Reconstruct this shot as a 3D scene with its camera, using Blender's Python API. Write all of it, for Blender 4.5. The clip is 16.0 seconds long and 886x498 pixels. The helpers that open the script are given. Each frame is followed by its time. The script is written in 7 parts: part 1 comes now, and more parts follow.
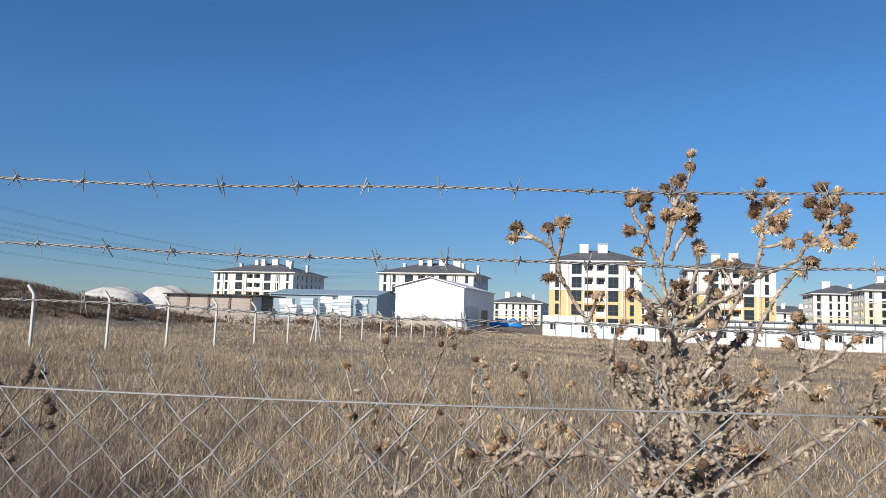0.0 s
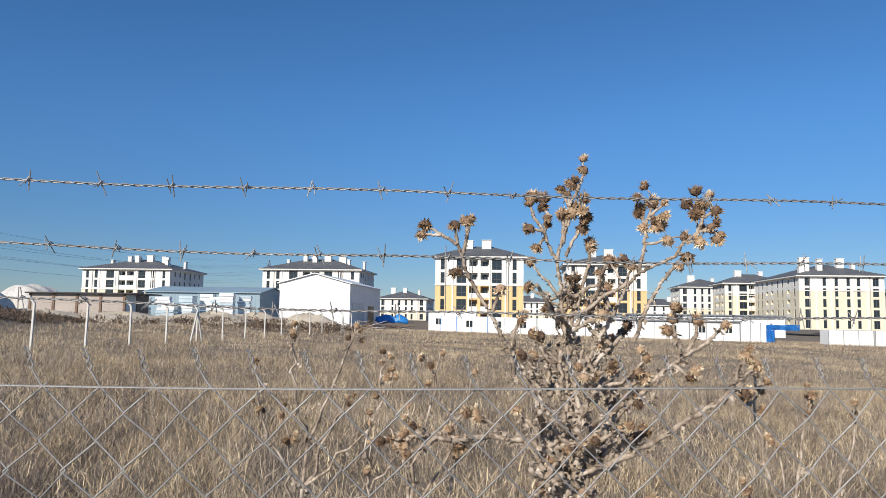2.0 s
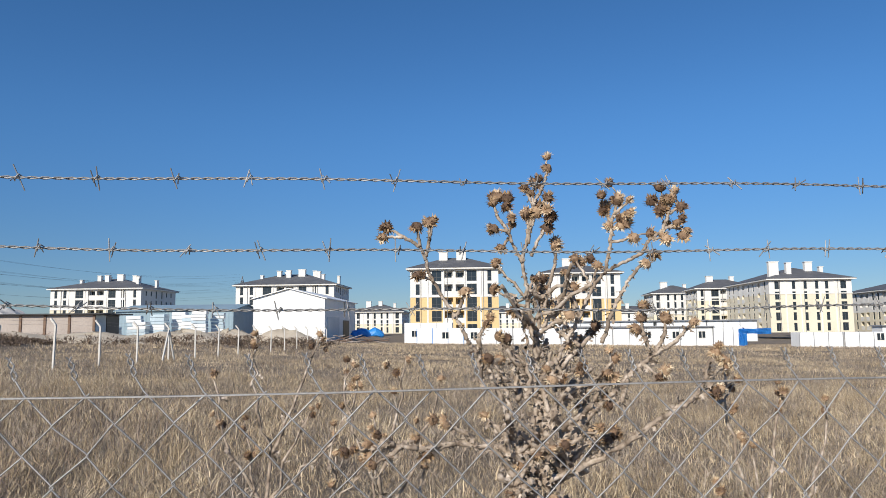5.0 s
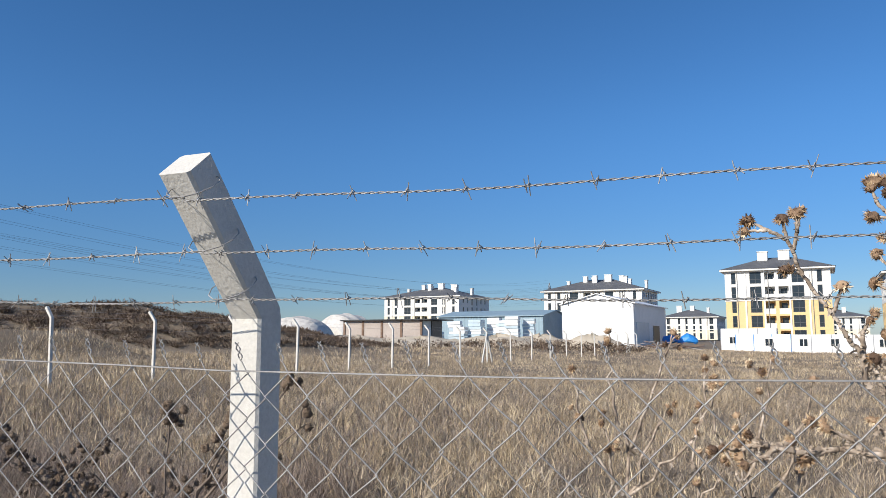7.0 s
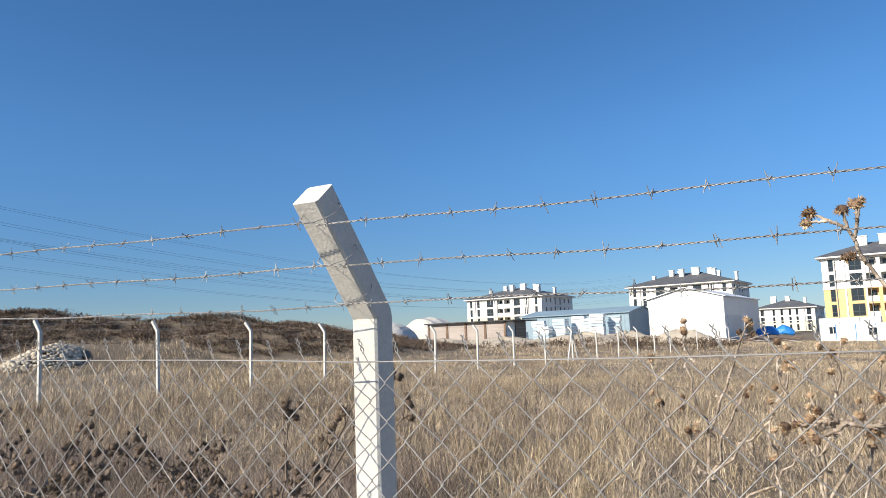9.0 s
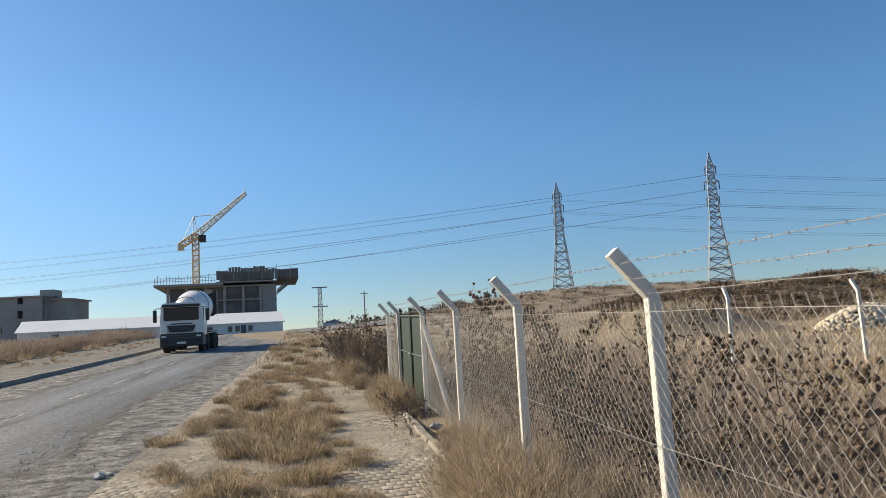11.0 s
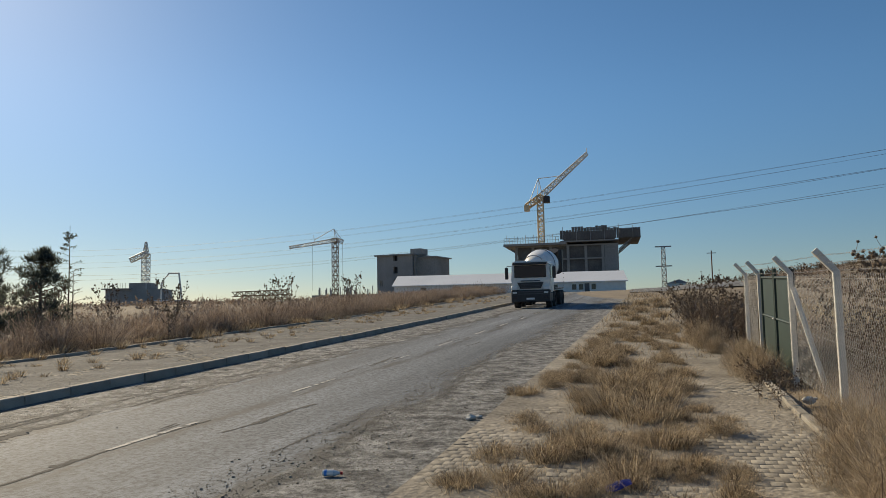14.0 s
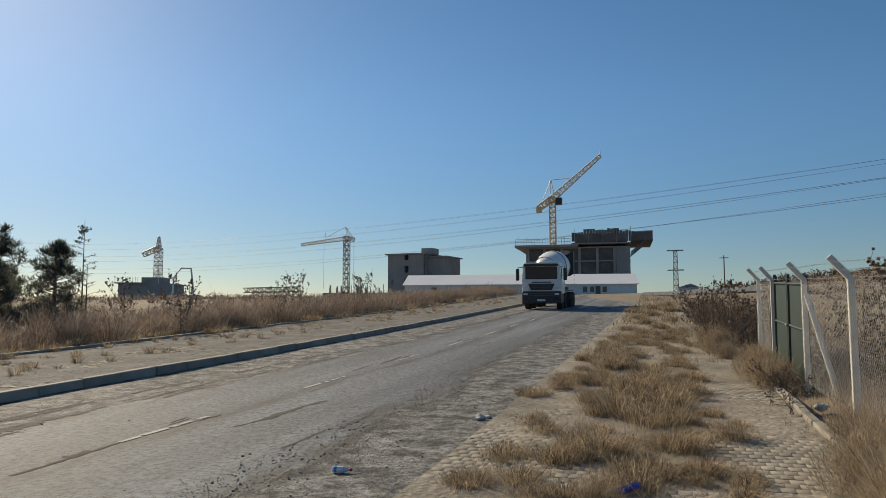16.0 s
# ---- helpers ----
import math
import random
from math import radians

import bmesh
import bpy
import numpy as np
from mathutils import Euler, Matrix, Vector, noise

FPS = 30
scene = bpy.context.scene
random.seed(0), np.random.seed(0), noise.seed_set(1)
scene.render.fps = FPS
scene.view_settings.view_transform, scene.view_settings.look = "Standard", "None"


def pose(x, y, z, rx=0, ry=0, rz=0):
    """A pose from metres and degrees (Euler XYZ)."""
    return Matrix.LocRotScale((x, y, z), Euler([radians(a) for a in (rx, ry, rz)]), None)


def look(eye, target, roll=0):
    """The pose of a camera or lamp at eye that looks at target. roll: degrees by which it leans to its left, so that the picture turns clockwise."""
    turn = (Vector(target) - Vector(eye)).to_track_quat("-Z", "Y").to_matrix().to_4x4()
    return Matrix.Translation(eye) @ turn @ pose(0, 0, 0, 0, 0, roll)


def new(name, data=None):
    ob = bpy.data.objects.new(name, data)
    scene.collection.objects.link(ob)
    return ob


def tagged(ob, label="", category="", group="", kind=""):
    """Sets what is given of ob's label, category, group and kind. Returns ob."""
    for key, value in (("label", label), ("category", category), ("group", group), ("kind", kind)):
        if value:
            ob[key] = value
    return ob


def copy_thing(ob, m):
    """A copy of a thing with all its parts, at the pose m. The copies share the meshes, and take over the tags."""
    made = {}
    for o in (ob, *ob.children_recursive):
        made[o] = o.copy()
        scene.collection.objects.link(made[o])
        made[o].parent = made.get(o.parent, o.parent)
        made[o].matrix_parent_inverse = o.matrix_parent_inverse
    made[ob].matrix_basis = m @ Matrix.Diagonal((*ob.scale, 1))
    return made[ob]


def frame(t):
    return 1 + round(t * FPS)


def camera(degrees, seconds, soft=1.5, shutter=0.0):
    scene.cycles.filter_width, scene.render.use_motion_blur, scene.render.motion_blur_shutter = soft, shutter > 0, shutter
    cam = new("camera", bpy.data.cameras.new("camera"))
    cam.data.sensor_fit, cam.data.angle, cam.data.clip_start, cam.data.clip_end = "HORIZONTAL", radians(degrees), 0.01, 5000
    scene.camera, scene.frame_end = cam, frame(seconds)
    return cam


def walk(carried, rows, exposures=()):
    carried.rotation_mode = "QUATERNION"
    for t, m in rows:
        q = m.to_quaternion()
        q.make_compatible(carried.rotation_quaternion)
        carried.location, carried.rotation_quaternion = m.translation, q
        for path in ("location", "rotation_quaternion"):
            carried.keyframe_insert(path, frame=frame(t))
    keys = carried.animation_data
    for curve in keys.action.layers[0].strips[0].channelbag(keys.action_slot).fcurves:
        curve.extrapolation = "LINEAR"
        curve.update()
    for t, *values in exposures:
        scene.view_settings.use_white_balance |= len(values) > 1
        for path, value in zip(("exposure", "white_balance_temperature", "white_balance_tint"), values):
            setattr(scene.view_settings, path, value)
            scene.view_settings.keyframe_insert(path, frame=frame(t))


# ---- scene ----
cam = camera(62.0, 16.0, soft=0.8)
PATH = [
    (0, (-1.164, -1.297, 1.825), (0.823, -1.162, 2.011), 1.7),
    (0.5, (-1.188, -1.252, 1.815), (0.804, -1.282, 1.984), 1.4),
    (1, (-1.214, -1.232, 1.808), (0.776, -1.35, 1.961), 1.5),
    (1.5, (-1.272, -1.219, 1.8), (0.715, -1.373, 1.962), 1.3),
    (2, (-1.272, -1.222, 1.815), (0.712, -1.396, 1.997), 0.9),
    (2.5, (-1.24, -1.245, 1.81), (0.736, -1.484, 2.006), 0.3),
    (3, (-1.204, -1.276, 1.8), (0.754, -1.635, 1.993), -0.0),
    (3.2, (-1.199, -1.286, 1.8), (0.75, -1.696, 1.99), -0.0),
    (5.3, (-1.218, -1.254, 1.79), (0.763, -1.397, 2.02), -0.9),
    (5.5, (-1.237, -1.232, 1.795), (0.749, -1.252, 2.03), -1.1),
    (6, (-1.269, -1.148, 1.797), (0.695, -0.878, 2.058), -1.3),
    (6.5, (-1.305, -1.112, 1.789), (0.609, -0.593, 2.044), -0.8),
    (7, (-1.304, -1.112, 1.764), (0.601, -0.549, 1.999), -0.2),
    (7.5, (-1.292, -1.123, 1.766), (0.618, -0.576, 1.997), -0.1),
    (8, (-1.287, -1.144, 1.772), (0.623, -0.604, 2.014), -0.5),
    (8.2, (-1.302, -1.147, 1.777), (0.608, -0.605, 2.02), -0.8),
    (10.3, (-1.993, -1.244, 1.671), (-0.958, 0.445, 1.943), -3.7),
    (10.5, (-1.969, -1.221, 1.689), (-1.18, 0.596, 1.962), -3.7),
    (11, (-1.988, -1.115, 1.713), (-1.625, 0.837, 1.954), -3.3),
    (11.5, (-2.017, -1.028, 1.716), (-1.92, 0.959, 1.921), -2.5),
    (12, (-2.087, -0.967, 1.709), (-2.197, 1.022, 1.887), -1.8),
    (12.5, (-2.146, -0.882, 1.697), (-2.417, 1.093, 1.86), -1.3),
    (13, (-2.161, -0.88, 1.696), (-2.552, 1.075, 1.85), -1.1),
    (13.5, (-2.166, -0.897, 1.701), (-2.652, 1.037, 1.858), -1.2),
    (14, (-2.153, -0.982, 1.72), (-2.694, 0.936, 1.887), -1.2),
    (14.5, (-2.15, -1.034, 1.725), (-2.712, 0.878, 1.901), -1.2),
    (15, (-2.157, -1.021, 1.725), (-2.723, 0.889, 1.905), -0.9),
    (15.5, (-2.15, -1.041, 1.718), (-2.72, 0.868, 1.895), -0.5),
    (16, (-2.166, -1.008, 1.716), (-2.736, 0.902, 1.883), -0.1),
]
walk(cam, [(t, look(eye, target, roll)) for t, eye, target, roll in PATH], [(0, 0.18, 6550, 10), (3, 0.16, 6550, 10), (5.5, 0.12, 6500, 10), (7, 0.32, 6450, 10), (8.2, 0.32, 6450, 10), (10.3, 1.0, 7900, 8), (11, 0.74, 8150, 8), (12, 0.38, 8350, 7), (13, 0.22, 8400, 7), (16, 0.14, 8400, 7)])

# ---- world and sun ----
SUN = Vector((-0.81, 0.585, 0.0)).normalized()
ELEV = radians(29)
world = bpy.data.worlds.new("world")
scene.world = world
world.use_nodes = True
nt = world.node_tree
sky = nt.nodes.new("ShaderNodeTexSky")
sky.sky_type = "NISHITA"
sky.sun_disc = False
sky.sun_elevation = ELEV
sky.sun_rotation = math.atan2(SUN.x, SUN.y)
sky.altitude = 1500
sky.air_density, sky.dust_density, sky.ozone_density = 0.95, 0.8, 5.5
nt.nodes["Background"].inputs[1].default_value = 0.106
tone = nt.nodes.new("ShaderNodeHueSaturation")
tone.inputs["Hue"].default_value, tone.inputs["Saturation"].default_value = 0.498, 1.13
nt.links.new(sky.outputs[0], tone.inputs["Color"])
# a dusty, greyer horizon that fades upwards
coords, height = nt.nodes.new("ShaderNodeTexCoord"), nt.nodes.new("ShaderNodeSeparateXYZ")
haze, dim = nt.nodes.new("ShaderNodeValToRGB"), nt.nodes.new("ShaderNodeMix")
haze.color_ramp.interpolation = "EASE"
haze.color_ramp.elements[0].position, haze.color_ramp.elements[1].position = 0.0, 0.30
haze.color_ramp.elements[0].color, haze.color_ramp.elements[1].color = (0.62, 0.61, 0.63, 1), (0.95, 0.98, 1.01, 1)
dim.data_type, dim.blend_type = "RGBA", "MULTIPLY"
dim.inputs[0].default_value = 1.0
nt.links.new(coords.outputs["Generated"], height.inputs[0])
nt.links.new(height.outputs[2], haze.inputs[0])
nt.links.new(tone.outputs[0], dim.inputs[6])
nt.links.new(haze.outputs[0], dim.inputs[7])
nt.links.new(dim.outputs[2], nt.nodes["Background"].inputs[0])
sd = bpy.data.lights.new("sun", "SUN")
sd.energy, sd.angle, sd.color = 4.6, radians(0.55), (1.0, 0.925, 0.815)
sun = new("sun", sd)
sun.matrix_world = look((0, 0, 50), Vector((0, 0, 50)) - Vector((SUN.x * math.cos(ELEV), SUN.y * math.cos(ELEV), math.sin(ELEV))))

# ---- helpers of the scene ----
rng = np.random.default_rng(7)


def smooth(a, b, v):
    s = np.clip((np.asarray(v, float) - a) / (b - a), 0, 1)
    return s * s * (3 - 2 * s)


def profile(y):
    """Height of the road along its length: climbs to a crest, then level."""
    y = np.asarray(y, float)
    up = np.clip(y, -140, 85)
    z = 0.033 * up + 0.00012 * np.where(up > 0, up, 0) ** 2
    return z - 0.10 * smooth(70, 85, y) + 0.006 * np.clip(y - 85, 0, 200)


def mound(x, y, cx, cy, angle, la, lb, h):
    c, s = math.cos(angle), math.sin(angle)
    p, q = (x - cx) * c + (y - cy) * s, -(x - cx) * s + (y - cy) * c
    return h * np.exp(-(p / la) ** 4 - (q / lb) ** 2)


def lumps(x, y, f):
    return np.sin(x * f + 1.3 * np.sin(y * f * 0.7)) * np.sin(y * f * 1.1 + 1.7 * np.sin(x * f * 0.6 + 2))


def ground(x, y):
    """Height of the open ground."""
    x, y = np.asarray(x, float), np.asarray(y, float)
    flat = 0.015 * np.clip(y, -150, 150) + 0.25 * smooth(40, 100, x) * smooth(-10, 20, y)
    k = smooth(15, 65, x)
    z = profile(y) * (1 - k) + flat * k
    z = z + mound(x, y, 42, 44, radians(-43), 24, 8.5, 2.85) * (1 + 0.16 * lumps(x, y, 0.45) + 0.06 * lumps(x, y, 1.3))
    z = z + mound(x, y, 68, 120, radians(-20), 48, 42, 6.8) * (1 + 0.05 * lumps(x, y, 0.15))
    z = z + mound(x, y, 44, 29, radians(-50), 7, 3.0, 1.2) * (1 + 0.2 * lumps(x, y, 0.8))
    z = z + mound(x, y, 16, 33, 0.3, 4.0, 2.6, 1.5) + mound(x, y, 26, 28, -0.6, 5.0, 2.5, 1.2)
    z = z + mound(x, y, 72, 13, radians(-11), 20, 4.5, 0.3) * (1 + 0.3 * lumps(x, y, 0.6))
    left = smooth(-19, -48, x)
    z = z - 2.2 * left * (1 - smooth(60, 110, y))
    inside = smooth(0.2, 2.0, x) + smooth(-18.5, -20, x)
    z = z + 0.05 * lumps(x, y, 1.1) * inside
    return z - 0.06 * (1 - smooth(-0.2, 0.6, x)) * smooth(-18.2, -17.9, x)


def material(name, rough=0.8, metal=0.0):
    m = bpy.data.materials.new(name)
    m.use_nodes = True
    b = m.node_tree.nodes["Principled BSDF"]
    b.inputs["Roughness"].default_value, b.inputs["Metallic"].default_value = rough, metal
    return m


def surface(name, colours, rough=0.85, metal=0.0, scale=3.0, bump=0.0, fine=40.0, island=0.0, spread=0.0, stretch=(1, 1, 1)):
    """A two-scale noise material: a large stain and a fine grain mix three colours; pieces may vary."""
    m = material(name, rough, metal)
    n, l = m.node_tree.nodes, m.node_tree.links
    b = n["Principled BSDF"]
    co = n.new("ShaderNodeTexCoord")
    mp = n.new("ShaderNodeMapping")
    mp.inputs["Scale"].default_value = stretch
    l.new(co.outputs["Object"], mp.inputs[0])
    big, small = n.new("ShaderNodeTexNoise"), n.new("ShaderNodeTexNoise")
    big.inputs["Scale"].default_value, big.inputs["Detail"].default_value = scale, 5
    small.inputs["Scale"].default_value, small.inputs["Detail"].default_value = fine, 3
    for q in (big, small):
        l.new(mp.outputs[0], q.inputs["Vector"])
    mix = n.new("ShaderNodeMath")
    mix.operation = "MULTIPLY_ADD"
    l.new(small.outputs["Fac"], mix.inputs[0])
    mix.inputs[1].default_value = 0.45
    half = n.new("ShaderNodeMath")
    half.operation = "MULTIPLY"
    half.inputs[1].default_value = 0.6
    l.new(big.outputs["Fac"], half.inputs[0])
    l.new(half.outputs[0], mix.inputs[2])
    fac = mix
    if island or spread:
        src = n.new("ShaderNodeNewGeometry").outputs["Random Per Island"] if island else n.new("ShaderNodeObjectInfo").outputs["Random"]
        add = n.new("ShaderNodeMath")
        add.operation = "MULTIPLY_ADD"
        l.new(src, add.inputs[0])
        add.inputs[1].default_value = island or spread
        sub = n.new("ShaderNodeMath")
        sub.operation = "SUBTRACT"
        l.new(mix.outputs[0], sub.inputs[0])
        sub.inputs[1].default_value = (island or spread) / 2
        l.new(sub.outputs[0], add.inputs[2])
        fac = add
    ramp = n.new("ShaderNodeValToRGB")
    e = ramp.color_ramp.elements
    e[0].position, e[1].position = 0.3, 0.75
    e[0].color, e[1].color = (*colours[0], 1), (*colours[-1], 1)
    if len(colours) == 3:
        k = e.new(0.52)
        k.color = (*colours[1], 1)
    l.new(fac.outputs[0], ramp.inputs[0])
    l.new(ramp.outputs[0], b.inputs["Base Color"])
    if bump:
        bp = n.new("ShaderNodeBump")
        bp.inputs["Strength"].default_value, bp.inputs["Distance"].default_value = 1.0, bump
        l.new(small.outputs["Fac"], bp.inputs["Height"])
        l.new(bp.outputs[0], b.inputs["Normal"])
    return m


def fast(name, verts, faces):
    """A mesh from arrays; all faces have the same number of corners."""
    verts, faces = np.asarray(verts, np.float32), np.asarray(faces, np.int32)
    me = bpy.data.meshes.new(name)
    me.vertices.add(len(verts))
    me.vertices.foreach_set("co", verts.ravel())
    k = faces.shape[1]
    me.loops.add(faces.size)
    me.loops.foreach_set("vertex_index", faces.ravel())
    me.polygons.add(len(faces))
    me.polygons.foreach_set("loop_start", np.arange(0, faces.size, k, dtype=np.int32))
    me.update(calc_edges=True)
    return me


def link(name, me, mat, parent=None, label="", m=None):
    ob = new(name, me)
    if mat is not None and not me.materials:
        me.materials.append(mat)
    if parent is not None:
        ob.parent = parent
    if m is not None:
        ob.matrix_basis = m
    if label:
        tagged(ob, label)
    return ob


def part(name, bm, mat, parent=None, label="", m=None, sm=False):
    me = bpy.data.meshes.new(name)
    bmesh.ops.recalc_face_normals(bm, faces=bm.faces)
    if sm:
        for f in bm.faces:
            f.smooth = True
    bm.to_mesh(me)
    bm.free()
    return link(name, me, mat, parent, label, m)


def thing(name, m, label, category, group="", kind=""):
    ob = new(name)
    ob.empty_display_size = 0.2
    ob.matrix_basis = m
    return tagged(ob, label, category, group, kind)


def box(bm, x0, x1, y0, y1, z0, z1, bevel=0.0):
    v = [bm.verts.new(p) for p in ((x0, y0, z0), (x1, y0, z0), (x1, y1, z0), (x0, y1, z0), (x0, y0, z1), (x1, y0, z1), (x1, y1, z1), (x0, y1, z1))]
    fs = [bm.faces.new([v[i] for i in q]) for q in ((3, 2, 1, 0), (4, 5, 6, 7), (0, 1, 5, 4), (1, 2, 6, 5), (2, 3, 7, 6), (3, 0, 4, 7))]
    if bevel:
        es = list({e for f in fs for e in f.edges})
        bmesh.ops.bevel(bm, geom=es, offset=bevel, segments=1, affect="EDGES")


def boxed(*a, bevel=0.0):
    bm = bmesh.new()
    box(bm, *a, bevel=bevel)
    return bm


def prism(bm, pts, y0, y1):
    """An outline in x and z drawn out along y."""
    a = [bm.verts.new((x, y0, z)) for x, z in pts]
    b = [bm.verts.new((x, y1, z)) for x, z in pts]
    n = len(pts)
    bm.faces.new(a)
    bm.faces.new(b[::-1])
    for i in range(n):
        bm.faces.new((a[i], b[i], b[(i + 1) % n], a[(i + 1) % n]))


def tube(bm, pts, radii, sides=6, cap=True):
    """A tapered tube along a line of points."""
    pts = [Vector(p) for p in pts]
    if not hasattr(radii, "__len__"):
        radii = [radii] * len(pts)
    rings = []
    for i, p in enumerate(pts):
        d = (pts[min(i + 1, len(pts) - 1)] - pts[max(i - 1, 0)]).normalized()
        s = d.cross(Vector((0, 0, 1)) if abs(d.z) < 0.9 else Vector((1, 0, 0))).normalized()
        u = s.cross(d)
        rings.append([bm.verts.new(p + (s * math.cos(a) + u * math.sin(a)) * radii[i]) for a in (2 * math.pi * k / sides for k in range(sides))])
    for a, b in zip(rings, rings[1:]):
        for k in range(sides):
            bm.faces.new((a[k], a[(k + 1) % sides], b[(k + 1) % sides], b[k]))
    if cap:
        bm.faces.new(rings[0][::-1])
        bm.faces.new(rings[-1])


def bars(segments, r, sides=3):
    """Arrays of thin straight bars between pairs of points."""
    seg = np.asarray(segments, float)
    a, b = seg[:, 0], seg[:, 1]
    d = b - a
    d /= np.linalg.norm(d, axis=1)[:, None] + 1e-9
    ref = np.where(np.abs(d[:, 2:3]) < 0.9, np.array([[0, 0, 1.0]]), np.array([[1.0, 0, 0]]))
    s = np.cross(d, ref)
    s /= np.linalg.norm(s, axis=1)[:, None]
    u = np.cross(s, d)
    r = np.broadcast_to(np.asarray(r, float), (len(seg),))[:, None]
    rows = []
    for end in (a, b):
        for k in range(sides):
            t = 2 * math.pi * k / sides
            rows.append(end + (s * math.cos(t) + u * math.sin(t)) * r)
    v = np.stack(rows, 1).reshape(-1, 3)
    n = 2 * sides
    f = []
    for k in range(sides):
        k2 = (k + 1) % sides
        f.append(np.arange(len(seg))[:, None] * n + np.array([[k, k2, sides + k2, sides + k]]))
    return v, np.concatenate(f)


def blades(pos, height, width, lean, seed=0):
    """Arrays of grass blades: two triangles each, bent over."""
    g = np.random.default_rng(seed)
    n = len(pos)
    a = g.uniform(0, 2 * np.pi, n)
    side = np.stack([np.cos(a), np.sin(a), np.zeros(n)], 1) * width[:, None] / 2
    b = g.uniform(0, 2 * np.pi, n)
    tilt = np.stack([np.cos(b), np.sin(b), np.zeros(n)], 1) * (lean * height)[:, None]
    up = np.zeros((n, 3))
    up[:, 2] = height
    mid = pos + up * 0.55 + tilt * 0.35
    mid[:, :2] += g.normal(0, 0.13, (n, 2)) * height[:, None]
    tip = pos + up * np.sqrt(np.clip(1 - lean[:, None] ** 2 * 0.5, 0.2, 1)) + tilt
    v = np.stack([pos - side, pos + side, mid + side * 0.8, mid - side * 0.8, tip], 1).reshape(-1, 3)
    k = np.arange(n)[:, None] * 5
    f = np.concatenate([k + np.array([[0, 1, 2]]), k + np.array([[0, 2, 3]]), k + np.array([[3, 2, 4]])])
    return v, f

# ---- materials ----
M_SOIL = surface("dry_soil", ((0.13, 0.10, 0.071), (0.19, 0.15, 0.106), (0.28, 0.225, 0.158)), 0.95, scale=0.35, bump=0.03, fine=9)
M_DUST = surface("dusty_verge", ((0.08, 0.069, 0.055), (0.22, 0.194, 0.157), (0.40, 0.358, 0.295)), 0.95, scale=1.1, bump=0.03, fine=16)
M_VERGE = surface("dirty_verge", ((0.036, 0.036, 0.035), (0.096, 0.095, 0.091), (0.22, 0.216, 0.206)), 0.95, scale=1.3, bump=0.06, fine=11)
M_PAVER = surface("paver_concrete", ((0.15, 0.132, 0.107), (0.25, 0.223, 0.181), (0.38, 0.341, 0.281)), 0.9, scale=1.2, bump=0.003, fine=60, island=0.22)
M_PAVER_ONE = surface("paver_single", ((0.15, 0.132, 0.107), (0.25, 0.223, 0.181), (0.38, 0.341, 0.281)), 0.9, scale=1.2, bump=0.003, fine=60, spread=0.22)
M_KERB = surface("kerb_concrete", ((0.20, 0.18, 0.15), (0.28, 0.255, 0.215), (0.38, 0.35, 0.30)), 0.9, scale=2, bump=0.004, fine=50, spread=0.2)
M_CONCRETE = surface("post_concrete", ((0.50, 0.48, 0.44), (0.60, 0.58, 0.53), (0.68, 0.66, 0.61)), 0.85, scale=6, bump=0.0015, fine=120)
M_GREY = surface("raw_concrete", ((0.20, 0.197, 0.19), (0.28, 0.276, 0.265), (0.36, 0.355, 0.34)), 0.9, scale=0.25, fine=3, bump=0.01)
M_GALV = surface("galvanised_wire", ((0.22, 0.213, 0.203), (0.36, 0.35, 0.335), (0.52, 0.505, 0.485)), 0.55, 0.4, scale=8, fine=200)
M_GRASS = surface("dry_grass", ((0.25, 0.18, 0.105), (0.49, 0.38, 0.24), (0.72, 0.59, 0.405)), 0.8, scale=0.25, fine=3, island=0.5)
M_GREYWEED = surface("grey_weed", ((0.16, 0.125, 0.095), (0.33, 0.268, 0.207), (0.56, 0.465, 0.365)), 0.85, scale=0.3, fine=3, island=0.5)
M_BUSH = surface("roadside_bush", ((0.13, 0.098, 0.078), (0.30, 0.23, 0.18), (0.50, 0.40, 0.32)), 0.85, scale=0.3, fine=3, island=0.5)
M_TUFT = surface("straw_tuft", ((0.11, 0.077, 0.047), (0.37, 0.28, 0.18), (0.68, 0.545, 0.38)), 0.8, scale=1, fine=8, island=0.6)
M_FENCEBUSH = surface("reddish_dry_bush", ((0.14, 0.10, 0.066), (0.36, 0.282, 0.195), (0.62, 0.505, 0.37)), 0.85, scale=1, fine=8, island=0.6)
M_SHRUB = surface("brown_shrub", ((0.075, 0.05, 0.035), (0.155, 0.108, 0.075), (0.29, 0.215, 0.15)), 0.9, scale=1, fine=8, island=0.5)
M_STEM = surface("thistle_stem", ((0.075, 0.05, 0.034), (0.34, 0.272, 0.207), (0.72, 0.63, 0.535)), 0.85, scale=18, fine=60, bump=0.003)
M_DARKSTEM = surface("dark_thistle_stem", ((0.08, 0.061, 0.047), (0.18, 0.14, 0.108), (0.32, 0.255, 0.20)), 0.9, scale=7, fine=60)
M_CUP = surface("thistle_cup", ((0.10, 0.06, 0.038), (0.25, 0.16, 0.095), (0.42, 0.29, 0.18)), 0.85, scale=30, fine=120, spread=0.5)
M_HEAD = surface("thistle_bracts", ((0.28, 0.17, 0.085), (0.55, 0.40, 0.24), (0.80, 0.67, 0.48)), 0.85, scale=30, fine=120, spread=0.5)
M_DARKHEAD = surface("dark_thistle_head", ((0.07, 0.048, 0.033), (0.15, 0.106, 0.072), (0.26, 0.19, 0.13)), 0.9, scale=30, fine=120, spread=0.4)
